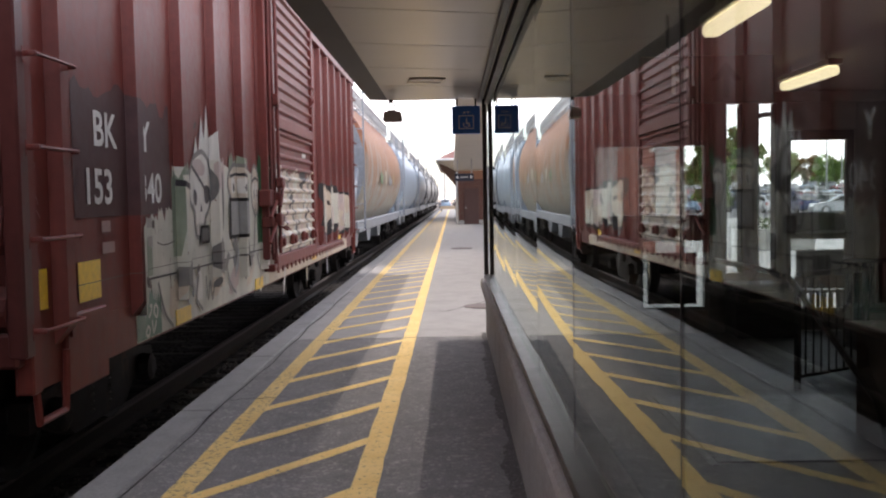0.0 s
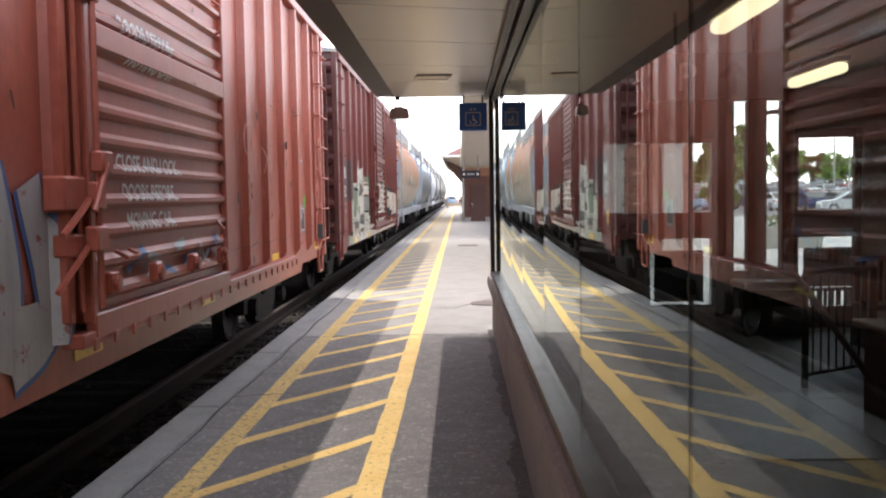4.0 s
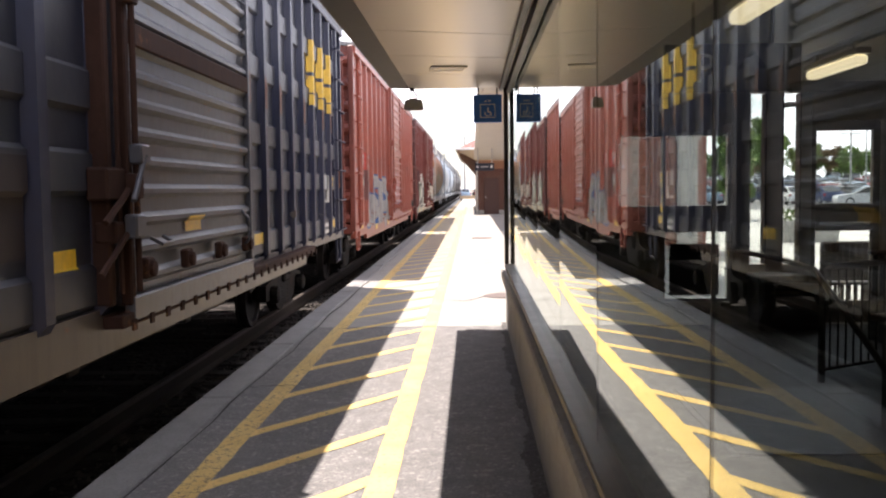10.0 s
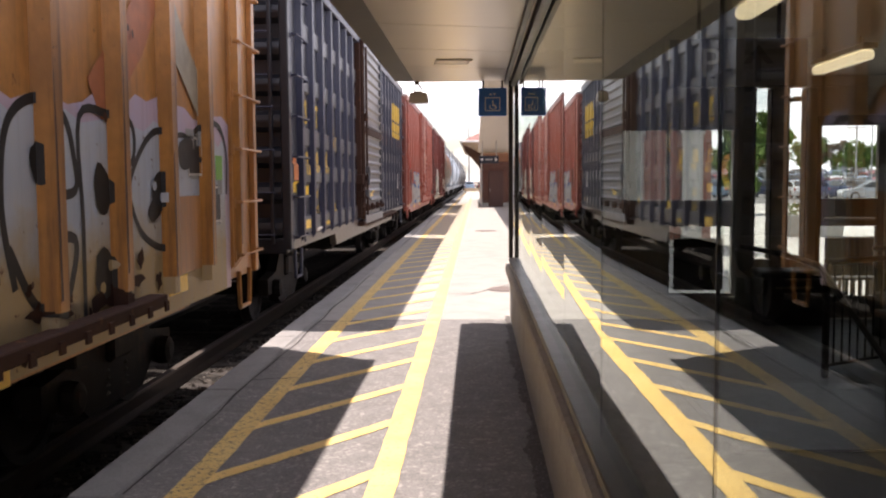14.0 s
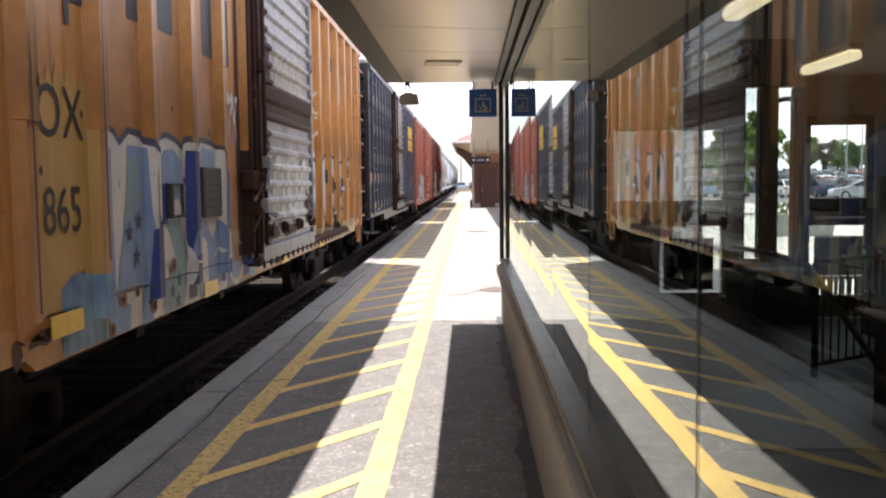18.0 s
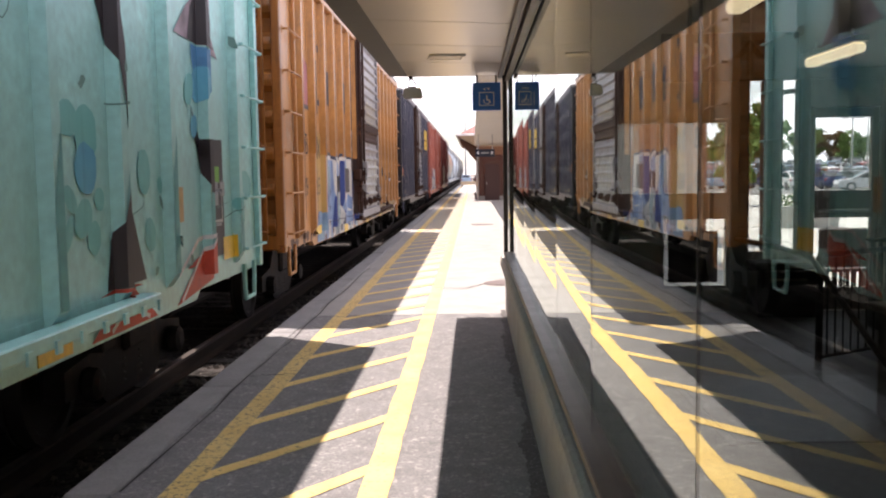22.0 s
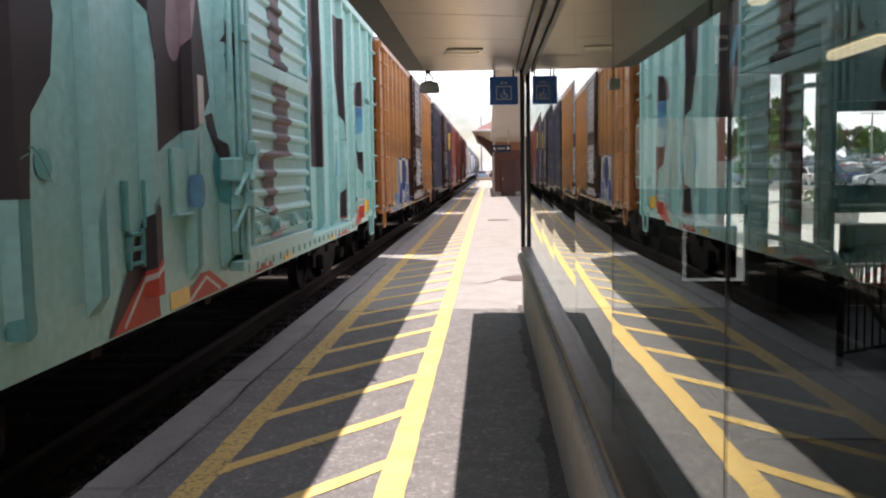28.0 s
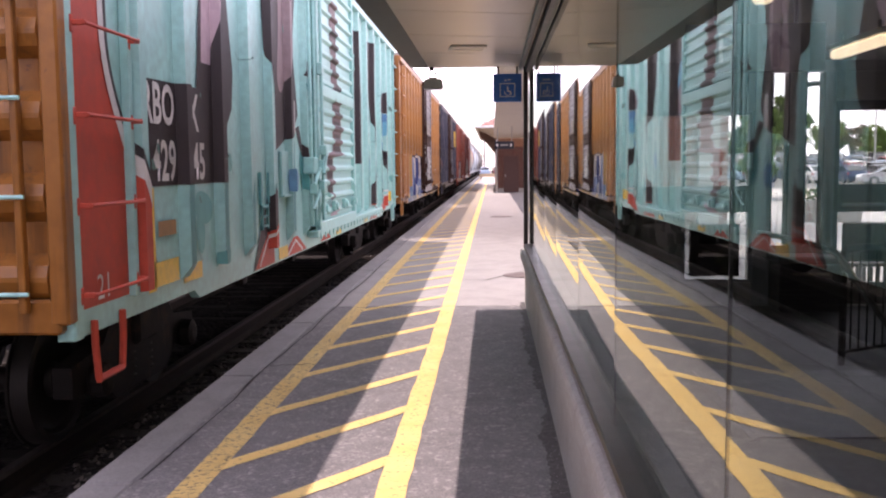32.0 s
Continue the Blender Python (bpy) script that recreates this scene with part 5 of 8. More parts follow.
def spray(name, a, b, chips=(.10, .05, .03), chip_at=.68, low=None, z_mid=1.55):
    """Aerosol coat: two tones in soft clouds, drips and small rusty chips; a second coat below z_mid if low is given."""
    n = Nodes(name)
    v = n.coords()
    cloud_ = n.noise(v, 2.6, 4, .6)
    c = n.mix(n.ramp(cloud_, .36, .64), a, b)
    if low:
        z = n.node("SeparateXYZ", Vector=v).outputs[2]
        z = n.math('ADD', z, n.math('MULTIPLY', n.math('SUBTRACT', cloud_, .5), .7))
        c = n.mix(n.ramp(n.math('SUBTRACT', z, z_mid - .5), .35, .65), low, c)
    drip = n.noise(n.coords((7, 7, .5)), 2.0, 4, .6)
    c = n.mix(n.math('MULTIPLY', n.ramp(drip, .5, .8), .45), c, [q * .5 for q in a])
    c = n.mix(n.ramp(n.noise(v, 9.0, 8, .7), chip_at, chip_at + .04), c, chips)
    return n.finish(c, .5, 0, n.noise(v, 30, 3), .002, .3, .4)


def letters(car, side, strokes, line, fill, edge=.05, layer=3, halo=None, wide=.1):
    """Fat sprayed strokes: (points, width) each; a halo under an outline under a fill."""
    for k, (pts, w) in enumerate(strokes):
        p = curved(pts)
        if halo:
            decal(car, side, "letter_halo", stroke(p, w + 2 * edge + 2 * wide), halo, layer - 1 + .06 * k)
        decal(car, side, "letter_outline", stroke(p, w + 2 * edge), line, layer + .06 * k)
        decal(car, side, "letter_fill", stroke(p, w), fill, layer + 1.2 + .06 * k)


def star(y, z, r):
    return [(y + (r if i % 2 == 0 else r * .42) * math.sin(math.pi * i / 5), z + (r if i % 2 == 0 else r * .42) * math.cos(math.pi * i / 5)) for i in range(10)]


def scribble(car, side, y, z, w, h, n, mat, width, seed):
    """A quick hand-drawn tag: a few looping strokes side by side."""
    rnd = random.Random(seed)
    rows = 2 if h > w * .8 and n > 2 else 1
    cols = max(1, round(n / rows))
    cw, ch = w / cols, h / rows
    for k in range(rows * cols):
        cy, cz = y - w / 2 + cw * (k % cols + .5), z + h / 2 - ch * (k // cols + .5) + rnd.uniform(-.1, .1) * ch
        for q in range(2):
            a0, sweep = rnd.uniform(0, 6.28), rnd.choice((-1, 1)) * rnd.uniform(2.2, 5.2)
            ry, rz = cw * rnd.uniform(.28, .5), ch * rnd.uniform(.30, .46)
            if q and rnd.random() < .6:
                pts = [(cy + rnd.uniform(-.3, .3) * cw, cz + .45 * ch), (cy + rnd.uniform(-.15, .15) * cw, cz), (cy + rnd.uniform(-.3, .3) * cw, cz - .48 * ch)]
            else:
                pts = [(cy + ry * math.cos(a0 + sweep * u / 4), cz + rz * math.sin(a0 + sweep * u / 4)) for u in range(5)]
            decal(car, side, "tag", stroke(curved(pts, 4), width, width * .7), mat, 5 + .07 * (2 * k + q))


# -- first car: dark red with a pale mural
c, s = car_a, side_a
decal(c, s, "number_panel", jagged(-7.12, -5.29, 1.72, [2.5, 2.52, 2.48], 2), P_DARKPATCH, 0)
for body, y, z in (("BK", -6.62, 2.25), ("Y", -5.86, 2.26), ("153", -6.75, 1.895), ("340", -5.76, 1.895)):
    lettering(c, s, body, y, z, .30, L_WHITE, 2, 1.08, .006)
small_print(c, s, -6.62, 1.66, 2, .22, .07, flat("faded_stencil", (.30, .20, .19)), 1)
small_print(c, s, -5.90, 1.66, 2, .26, .07, flat("faded_stencil_grey", (.34, .31, .28)), 2)
patch(c, s, "reflector", -7.665, 1.355, .29, .215, M_REFL, 2)
patch(c, s, "reflector", -6.94, 1.345, .34, .235, M_REFL, 2)
part("bolster_plate", Build().box(HALF_W - .02, HALF_W + .034, -7.35, -6.75, .74, 1.18, .01), P_DARKRED, c)
patch(c, s, "placard", -7.1, 1.06, .22, .16, P_SIGNALRED, 2)
small_print(c, s, -7.1, .90, 2, .26, .05, L_WHITE, 3)
DULL = flat("dull_marker", (.24, .12, .12))
for k, pts in enumerate(([(-7.80, 1.76), (-7.79, 1.84), (-7.73, 1.77), (-7.73, 1.85)], [(-7.69, 1.77), (-7.69, 1.85)], [(-7.60, 1.80), (-7.63, 1.85), (-7.66, 1.81), (-7.62, 1.77), (-7.58, 1.73)])):
    decal(c, s, "tag", stroke(curved(pts, 3), .009), DULL, 3 + .1 * k)
for k, (y, z) in enumerate(((-7.74, 2.10), (-7.72, 2.0))):
    scribble(c, s, y, z, .18, .08, 3, DULL, .005, 4 + k)

# the mural: a pale spiky-haired skull and two heads over a cream field
MURAL = spray("mural_pale", (.60, .58, .50), (.46, .47, .40), (.16, .08, .05), .62)
MURAL2 = spray("mural_cream", (.58, .50, .39), (.46, .39, .31), (.13, .06, .04), .60)
SAGE = spray("mural_sage", (.17, .21, .15), (.27, .31, .23), (.10, .06, .04), .66)
ROSE = spray("mural_rose", (.50, .38, .34), (.42, .36, .34))
BONE = spray("mural_bone", (.66, .64, .59), (.56, .55, .50), (.16, .09, .06), .68)
ASH = spray("mural_ash", (.13, .125, .12), (.20, .19, .17), (.05, .04, .03), .66)
SOOT = spray("mural_soot", (.022, .020, .022), (.045, .036, .036), (.10, .05, .04), .70)
decal(c, s, "sprayed_field", jagged(-6.16, -5.25, .84, [1.70, 1.715, 1.715], 5), MURAL, 1)
decal(c, s, "sprayed_field", jagged(-5.25, -1.62, .84, [2.05, 2.02, 2.14, 2.16, 2.14, 2.18, 2.1, 2.12, 2.2], 6), MURAL, 1.3)
decal(c, s, "sage_haze", jagged(-6.12, -5.78, 1.28, [1.5, 1.6, 1.52], 22), SAGE, 1.7)
decal(c, s, "sage_haze", jagged(-5.28, -4.82, 1.38, [2.02, 2.08, 2.10], 16), SAGE, 2)
decal(c, s, "pale_drip", stroke([(-5.08, 2.02), (-5.06, 1.7), (-5.1, 1.3)], .16), MURAL, 2.4)
decal(c, s, "sage_haze", jagged(-3.42, -2.55, 1.78, [2.24, 2.2, 2.02], 26), SAGE, 2)
decal(c, s, "moss_haze", jagged(-2.18, -1.55, 1.34, [2.16, 2.38, 2.26], 7), spray("mural_moss", (.022, .085, .035), (.05, .12, .06), (.2, .2, .16), .66), 2)
decal(c, s, "rose_cheek", jagged(-4.12, -3.62, 1.92, [2.16, 2.14, 2.18], 27), ROSE, 2.3)
for k, spike in enumerate(([(-4.66, 2.16), (-4.5, 2.2), (-4.56, 2.36)], [(-4.5, 2.18), (-4.22, 2.2), (-4.34, 2.42), (-4.38, 2.54)], [(-4.38, 2.2), (-4.12, 2.18), (-4.16, 2.42), (-4.21, 2.66), (-4.27, 2.44)], [(-4.24, 2.2), (-4.06, 2.16), (-4.1, 2.44)])):
    decal(c, s, "spike", spike, BONE, 2.5 + .1 * k)
SKULL = [(-4.40, 2.24), (-4.22, 2.18), (-4.13, 2.02), (-4.14, 1.84), (-4.24, 1.72), (-4.34, 1.66), (-4.38, 1.52), (-4.58, 1.50), (-4.66, 1.58), (-4.66, 1.72), (-4.78, 1.80), (-4.82, 1.94), (-4.76, 2.08), (-4.62, 2.19)]
decal(c, s, "skull_outline", stroke(curved(SKULL + SKULL[:1], 3), .045), ASH, 3.6)
decal(c, s, "skull_fill", SKULL, BONE, 3.2)
decal(c, s, "skull_blush", oval(-4.5, 2.10, .20, .07, 16, -.1, .1, 3), ROSE, 3.9)
decal(c, s, "eye_patch", oval(-4.27, 1.87, .10, .085, 16, 0, .12, 1), SOOT, 4.3)
decal(c, s, "patch_strap", stroke([(-4.72, 2.10), (-4.5, 2.0), (-4.30, 1.90)], .035), SOOT, 4.4)
decal(c, s, "eye", oval(-4.64, 1.84, .05, .075, 14, .1, .1, 2), SOOT, 4.3)
decal(c, s, "nose", [(-4.5, 1.72), (-4.43, 1.72), (-4.46, 1.80)], SOOT, 4.3)
for k in range(4):
    decal(c, s, "tooth_gap", stroke([(-4.62 + .07 * k, 1.53), (-4.61 + .07 * k, 1.62)], .02), ASH, 4.3)
for k, (pts, w, m) in enumerate((([(-3.84, 2.06), (-3.80, 1.75), (-3.86, 1.45)], .30, SOOT), ([(-2.82, 1.56), (-2.7, 1.35), (-2.66, 1.12)], .19, SOOT), ([(-4.0, 1.42), (-4.1, 1.3), (-4.0, 1.2)], .18, ASH), ([(-3.3, 1.44), (-3.2, 1.28), (-3.34, 1.2)], .14, ASH),
                                 ([(-4.86, 1.45), (-4.84, 1.8), (-4.86, 2.1)], .03, SOOT), ([(-2.44, 1.2), (-2.34, 1.5), (-2.30, 1.72)], .06, ASH), ([(-1.98, 1.2), (-1.9, 1.5), (-1.75, 1.9)], .035, SOOT),
                                 ([(-5.2, 1.96), (-5.02, 1.92), (-4.86, 1.9)], .05, SOOT))):
    decal(c, s, "painted_shade", stroke(curved(pts), w, w * .7), m, 4.6 + .07 * k)
# two smaller heads
for k, (y, z, a, b_) in enumerate(((-3.14, 1.98, .34, .19), (-2.26, 1.92, .20, .27))):
    ring = oval(y, z, a, b_, 20, 0, .05, k)
    decal(c, s, "head_fill", ring, MURAL2, 3 + .2 * k)
    decal(c, s, "head_outline", stroke(curved(ring + ring[:1], 2), .04), ASH, 3.4 + .2 * k)
    for q in (-.4, .3):
        decal(c, s, "eye", oval(y + q * a, z - .02, a * .26, b_ * .42, 12, 0, .1, k + 5), BONE, 3.9)
        decal(c, s, "eye", oval(y + q * a + .02, z - .04, a * .11, b_ * .22, 10), SOOT, 4.1)
    decal(c, s, "brow", stroke([(y - a * .8, z + b_ * .35), (y, z + b_ * .52), (y + a * .7, z + b_ * .4)], .03), SOOT, 4.3)
# sheet joint, its drips and scars
for k, pts in enumerate(([(-6.1, 1.262), (-5.2, 1.255), (-4.06, 1.25)], [(-4.0, 1.25), (-2.9, 1.262), (-1.66, 1.258)])):
    decal(c, s, "sheet_joint", stroke(pts, .016), SOOT, 5.2 + .1 * k)
for k, y in enumerate((-5.86, -5.4, -4.66, -4.3, -3.62, -2.95, -2.2, -1.85)):
    decal(c, s, "rust_drip", stroke([(y, 1.25), (y + .01, 1.16 - .02 * (k % 3))], .02, .006), P_RUSTED, 5.4)
for k, (y, z, a, b_) in enumerate(((-5.1, 1.22, .14, .10), (-4.98, 1.10, .09, .07), (-3.62, 1.23, .12, .05), (-3.2, 1.2, .16, .045), (-2.55, 1.17, .10, .05))):
    decal(c, s, "scar", oval(y, z, a, b_, 14, .3 * k, .3, k + 9), (ASH, G_GREY)[k % 2], 5.6 + .07 * k)
for k, pts in enumerate(([(-5.70, 1.22), (-5.56, .98), (-5.36, .85)], [(-5.25, 1.24), (-5.0, 1.06), (-4.92, .92)], [(-4.62, 1.2), (-4.7, 1.0), (-4.52, .88)], [(-4.4, 1.16), (-4.34, .95), (-4.26, 1.1), (-4.2, .93), (-4.1, 1.12)], [(-3.66, 1.2), (-3.5, 1.0), (-3.3, .9)], [(-2.95, 1.2), (-2.85, 1.0), (-2.75, 1.18)], [(-2.3, 1.24), (-2.12, 1.0), (-2.2, .88)])):
    decal(c, s, "painted_line", stroke(curved(pts), .034), ASH, 6.2 + .06 * k)
for k, (y, z, a, b_, m) in enumerate(((-4.6, 1.08, .13, .13, BONE), (-4.0, 1.06, .2, .12, MURAL2), (-3.3, 1.04, .26, .11, ROSE), (-2.6, 1.04, .2, .10, MURAL2), (-5.3, 1.06, .16, .12, MURAL2), (-2.0, .98, .2, .08, BONE), (-.6, .93, .3, .05, G_WHITE), (1.2, .93, .4, .05, G_CREAM), (3.4, .93, .4, .06, G_GREY))):
    decal(c, s, "sprayed_blot", oval(y, z, a, b_, 16, .2 * k, .22, k + 80), m, 2.2 + .1 * k)
decal(c, s, "teal_shade", jagged(-6.15, -5.62, .845, [1.14, 1.16, 1.1], 24), spray("mural_teal", (.12, .23, .17), (.24, .31, .25)), 2)
for k, pts in enumerate(([(-5.98, 1.12), (-6.03, 1.06), (-5.97, 1.01)], [(-5.9, 1.10), (-5.9, .99), (-5.84, 1.07), (-5.9, 1.06)], [(-5.76, 1.07), (-5.8, 1.02), (-5.74, .97), (-5.71, 1.03), (-5.76, 1.07)], [(-5.95, .92), (-5.98, .88), (-5.92, .86), (-5.9, .91), (-5.95, .93)], [(-5.84, .96), (-5.82, .87), (-5.75, .95)])):
    decal(c, s, "tag", stroke(curved(pts, 3), .022), BONE, 3 + .1 * k)
patch(c, s, "card_board", -3.12, 1.64, .70, .40, M_STEEL, 7, "grey steel routing board")
patch(c, s, "card_board", -3.12, 1.64, .60, .33, flat("board_grey", (.24, .24, .23)), 8)
patch(c, s, "card_holder", -4.38, 1.52, .30, .16, M_STEEL, 7)
patch(c, s, "card_holder", -4.38, 1.52, .22, .11, L_BLACK, 8)
decal(c, s, "sprayed_field", jagged(-1.78, 1.18, 1.15, [2.28, 2.15, 2.2, 2.12, 2.2], 8), MURAL2, 1)
for k in range(40):
    decal(c, s, "camouflage", oval(-1.66 + .35 * (k % 8) + .13 * (k % 3), 1.22 + .20 * (k // 8), .15, .075, 12, .6 * k, .4, k), (BONE, G_BROWN, ASH, MURAL, ROSE)[(k * 3) % 5], 2 + .05 * k)
patch(c, s, "door_notice", .3, 2.13, .5, .12, G_BROWN, 6)
throwup(c, s, 2.6, 6.4, 1.18, 2.05, 4, G_BLACK, [MURAL2, MURAL, ROSE], 8)
decal(c, s, "sprayed_field", jagged(-1.62, 6.4, .84, [1.02, 1.03, 1.02, 1.03, 1.02], 61), MURAL2, .6)
patch(c, s, "notice", -1.62, 2.70, .22, .18, L_WHITE, 3)
patch(c, s, "notice", .5, 2.42, .3, .06, L_WHITE, 3)
for y, z in ((-5.08, .905), (-2.19, .895), (1.95, .95), (5.2, 1.08)):
    part("reflector", Build().box(HALF_W + .012, HALF_W + .018, y - .2, y + .2, z - .06, z + .06), M_REFL, c)

# -- second car: faded red
c, s = car_b, side_b
decal(c, s, "number_panel", jagged(-6.98, -5.46, 1.58, [2.2, 2.2, 2.2], 3), P_REDPATCH, 0)
patch(c, s, "mark_panel", -6.66, 2.35, .60, .34, P_SIGNALRED, 1)
patch(c, s, "mark_panel", -5.82, 2.36, .58, .34, P_SIGNALRED, 1)
for body, y, z in (("WR", -6.64, 2.34), ("WK", -5.84, 2.35), ("64", -6.60, 1.91), ("62", -5.91, 1.91)):
    lettering(c, s, body, y, z, .33, L_WHITE, 2, .92, .008)
small_print(c, s, -6.0, 1.5, 2, .3, .05, G_PINK, 4)
small_print(c, s, -7.6, 2.15, 1, .4, .06, G_PINK, 5)
SILVER = spray("aerosol_silver", (.30, .29, .285), (.38, .37, .36), (.24, .07, .05), .60)
throwup(c, s, -6.05, -5.3, 1.0, 1.42, 1, G_BLUE, [SILVER, P_RED], 11, False)
for k, pts in enumerate(([(-5.15, 1.05), (-5.0, 1.5), (-5.2, 1.92), (-4.2, 1.95)], [(-4.75, 1.9), (-4.6, 1.4), (-4.7, 1.0)], [(-4.35, 1.0), (-4.25, 1.6), (-3.9, 2.0), (-3.55, 1.7), (-3.6, 1.0)],
            [(-4.2, 1.35), (-3.6, 1.4)], [(-3.2, 1.0), (-3.15, 1.55), (-2.7, 1.95), (-2.5, 1.5), (-2.9, 1.3)], [(-2.35, 1.95), (-2.2, 1.4), (-2.3, 1.0)], [(-1.95, 1.9), (-1.75, 1.2), (-2.2, 1.0)], [(-5.7, 1.1), (-5.5, 1.6), (-5.3, 1.2)])):
    decal(c, s, "letter_outline", stroke(curved(pts), .33), G_BLUE, 3 + .12 * k)
    decal(c, s, "letter_fill", stroke(curved(pts), .26), SILVER, 4.5 + .12 * k)
for k in range(9):
    decal(c, s, "overspray", oval(-5.4 + .42 * k, 1.14 + .04 * (k % 3), .24, .07, 12, 0, .3, k + 40), SILVER, 6 + .1 * k)
for k, (body, z) in enumerate((("CLOSE AND LOCK", 2.02), ("DOORS BEFORE", 1.84), ("MOVING CAR", 1.66), ("DOORS BEFORE", 2.86), ("MOVING CAR", 2.68))):
    lettering(c, s, body, -.42, z, .15, L_WHITE, 3, .95, .003)
reporting_plate(c, s, 6.16, 1.50, .38, .33)
patch(c, s, "sticker", 6.38, 1.74, .16, .15, G_LIME, 3)
small_print(c, s, 7.08, 1.84, 6, .32, .045, flat("faded_print_rose", (.42, .24, .20)), 6)
patch(c, s, "stencil_panel", 7.55, 1.27, .22, .24, L_BLACK, 3)
small_print(c, s, 6.2, 2.3, 1, .5, .03, G_PINK, 7)
FINE = flat("fine_marker", (.50, .22, .18))
scribble(c, s, 3.55, 2.0, .55, .95, 12, FINE, .006, 8)
scribble(c, s, 2.75, 2.1, .5, 1.0, 14, FINE, .007, 18)
scribble(c, s, 4.30, 1.85, .5, .75, 10, FINE, .008, 9)
scribble(c, s, 7.55, 2.1, .2, 1.2, 8, FINE, .008, 10)
for y in (-6.9, -4.15, -1.25, 1.33, 4.27, 7.4):
    part("reflector", Build().box(HALF_W + .004, HALF_W + .010, y - .2, y + .2, .90 + (.13 if abs(y) > 4.2 else 0), 1.02 + (.13 if abs(y) > 4.2 else 0)), M_REFL, c)
for k in range(7):
    decal(c, s, "door_scuff", stroke([(-.9 + .3 * k, 1.35 + .1 * (k % 2)), (-.6 + .3 * k, 1.5 - .1 * (k % 3))], .05), (G_BLUE, G_GREY)[k % 2], 3 + .2 * k)

# -- third car: navy
c, s = car_c, side_c
for body, y, z in (("CS", -6.90, 2.66), ("XT", -6.12, 2.65), ("12", -6.83, 2.02), ("89", -6.09, 2.04), ("24", -5.32, 2.05)):
    lettering(c, s, body, y, z, .40, L_YELLOW, 2, .74, .010)
lettering(c, s, "160700", -6.14, 1.62, .15, L_YELLOW, 2, .9)
lettering(c, s, "59300", -6.10, 1.42, .15, L_YELLOW, 2, .9)
patch(c, s, "placard", -7.62, 1.95, .26, .26, flat("placard_orange", (.55, .16, .03)), 2)
patch(c, s, "placard", -7.62, 1.74, .26, .13, M_REFL, 2)
for y, z in ((-6.88, 1.69), (-6.91, 1.27), (-4.66, 1.42), (-2.42, 1.43), (-.45, 1.56), (1.95, 1.31), (6.85, 1.45), (6.85, 1.28)):
    patch(c, s, "reflector", y, z, .38, .11, M_REFL, 3)
for dy, dz, w, h in ((-.15, 0, .02, .4), (.15, 0, .02, .4), (0, .2, .32, .02), (0, -.2, .32, .02)):
    patch(c, s, "plate_rule", -4.67 + dy, 2.42 + dz, w, h, L_YELLOW, 2)
lettering(c, s, "B", -4.67, 2.36, .18, L_YELLOW, 2)
lettering(c, s, "PLATE", -4.67, 2.52, .085, L_YELLOW, 2)
small_print(c, s, -6.0, 1.16, 2, .5, .06, L_WHITE, 9)
small_print(c, s, -5.3, 1.22, 1, .4, .05, L_YELLOW, 9)
reporting_plate(c, s, 6.30, 1.80, .42, .40)
small_print(c, s, 6.85, 1.95, 6, .3, .045, L_YELLOW, 10)
small_print(c, s, 6.3, 1.28, 2, .4, .05, L_WHITE, 12)
patch(c, s, "placard", 7.42, 1.95, .22, .28, flat("placard_rust", (.40, .12, .03)), 2)
# a large yellow emblem as plain shapes
for k, y in enumerate((5.15, 5.85, 6.55)):
    for z, h, w in ((3.55, .42, .34), (3.18, .22, .36), (2.98, .14, .36)):
        patch(c, s, "emblem_bar", y + (.04 if k == 1 else 0), z, w, h, L_YELLOW, 2)
patch(c, s, "repair_plate", -3.05, 1.72, .5, .5, G_BROWN, 2)
patch(c, s, "card_holder", -4.0, 1.62, .3, .26, L_BLACK, 2)
scribble(c, s, -6.1, 1.8, .5, .3, 6, G_GREY, .014, 15)
scribble(c, s, 5.55, 2.5, .3, .5, 2, G_GREY, .014, 16)
pads = [(a + b) / 2 for a, b in zip(s.posts, s.posts[1:]) if b - a < 1.0]
gap_w = s.posts[1] - s.posts[0] - .19
pad_me = Build().prism([(HALF_W - .002, -.13), (HALF_W + .03, -.10), (HALF_W + .03, .10), (HALF_W - .002, .13)], 1, -gap_w / 2, gap_w / 2).mesh("stiffener", P_NAVYPAD)
for y in pads:
    for z in s.pads:
        piece("stiffener", pad_me, c, pose(0, y, z))
rr = random.Random(5)
for y in s.posts:
    if y > 1.5:
        decal(c, s, "rust_patch", [(y - .048, 2.62), (y + .048, 2.62), (y + .048, 2.90), (y - .048, 2.95)], flat("rusty_post", (.13, .045, .02)), 1) if rr.random() < .8 else None

# -- fourth car: rusty yellow
c, s = car_d, side_d
for body, y, z in (("RB", -6.43, 2.22), ("OX", -5.54, 2.18)):
    lettering(c, s, body, y, z, .40, L_BLACK, 4, .95)
for body, y, z in (("39", -6.42, 1.66), ("865", -5.54, 1.66)):
    lettering(c, s, body, y, z, .36, L_BLACK, 4, .9)
scribble(c, s, -6.68, 1.92, .2, .32, 2, L_BLACK, .04, 3)
scribble(c, s, -7.40, 2.36, .52, .50, 10, flat("aerosol_thin_white", (.44, .34, .24)), .016, 21)
scribble(c, s, -7.3, 1.45, .42, .2, 6, flat("aerosol_thin_cream", (.40, .24, .12)), .010, 22)
decal(c, s, "logo_field", jagged(-6.75, -6.1, 2.75, [3.3, 3.35, 3.3], 3), flat("faded_rose", (.36, .13, .14)), 1)
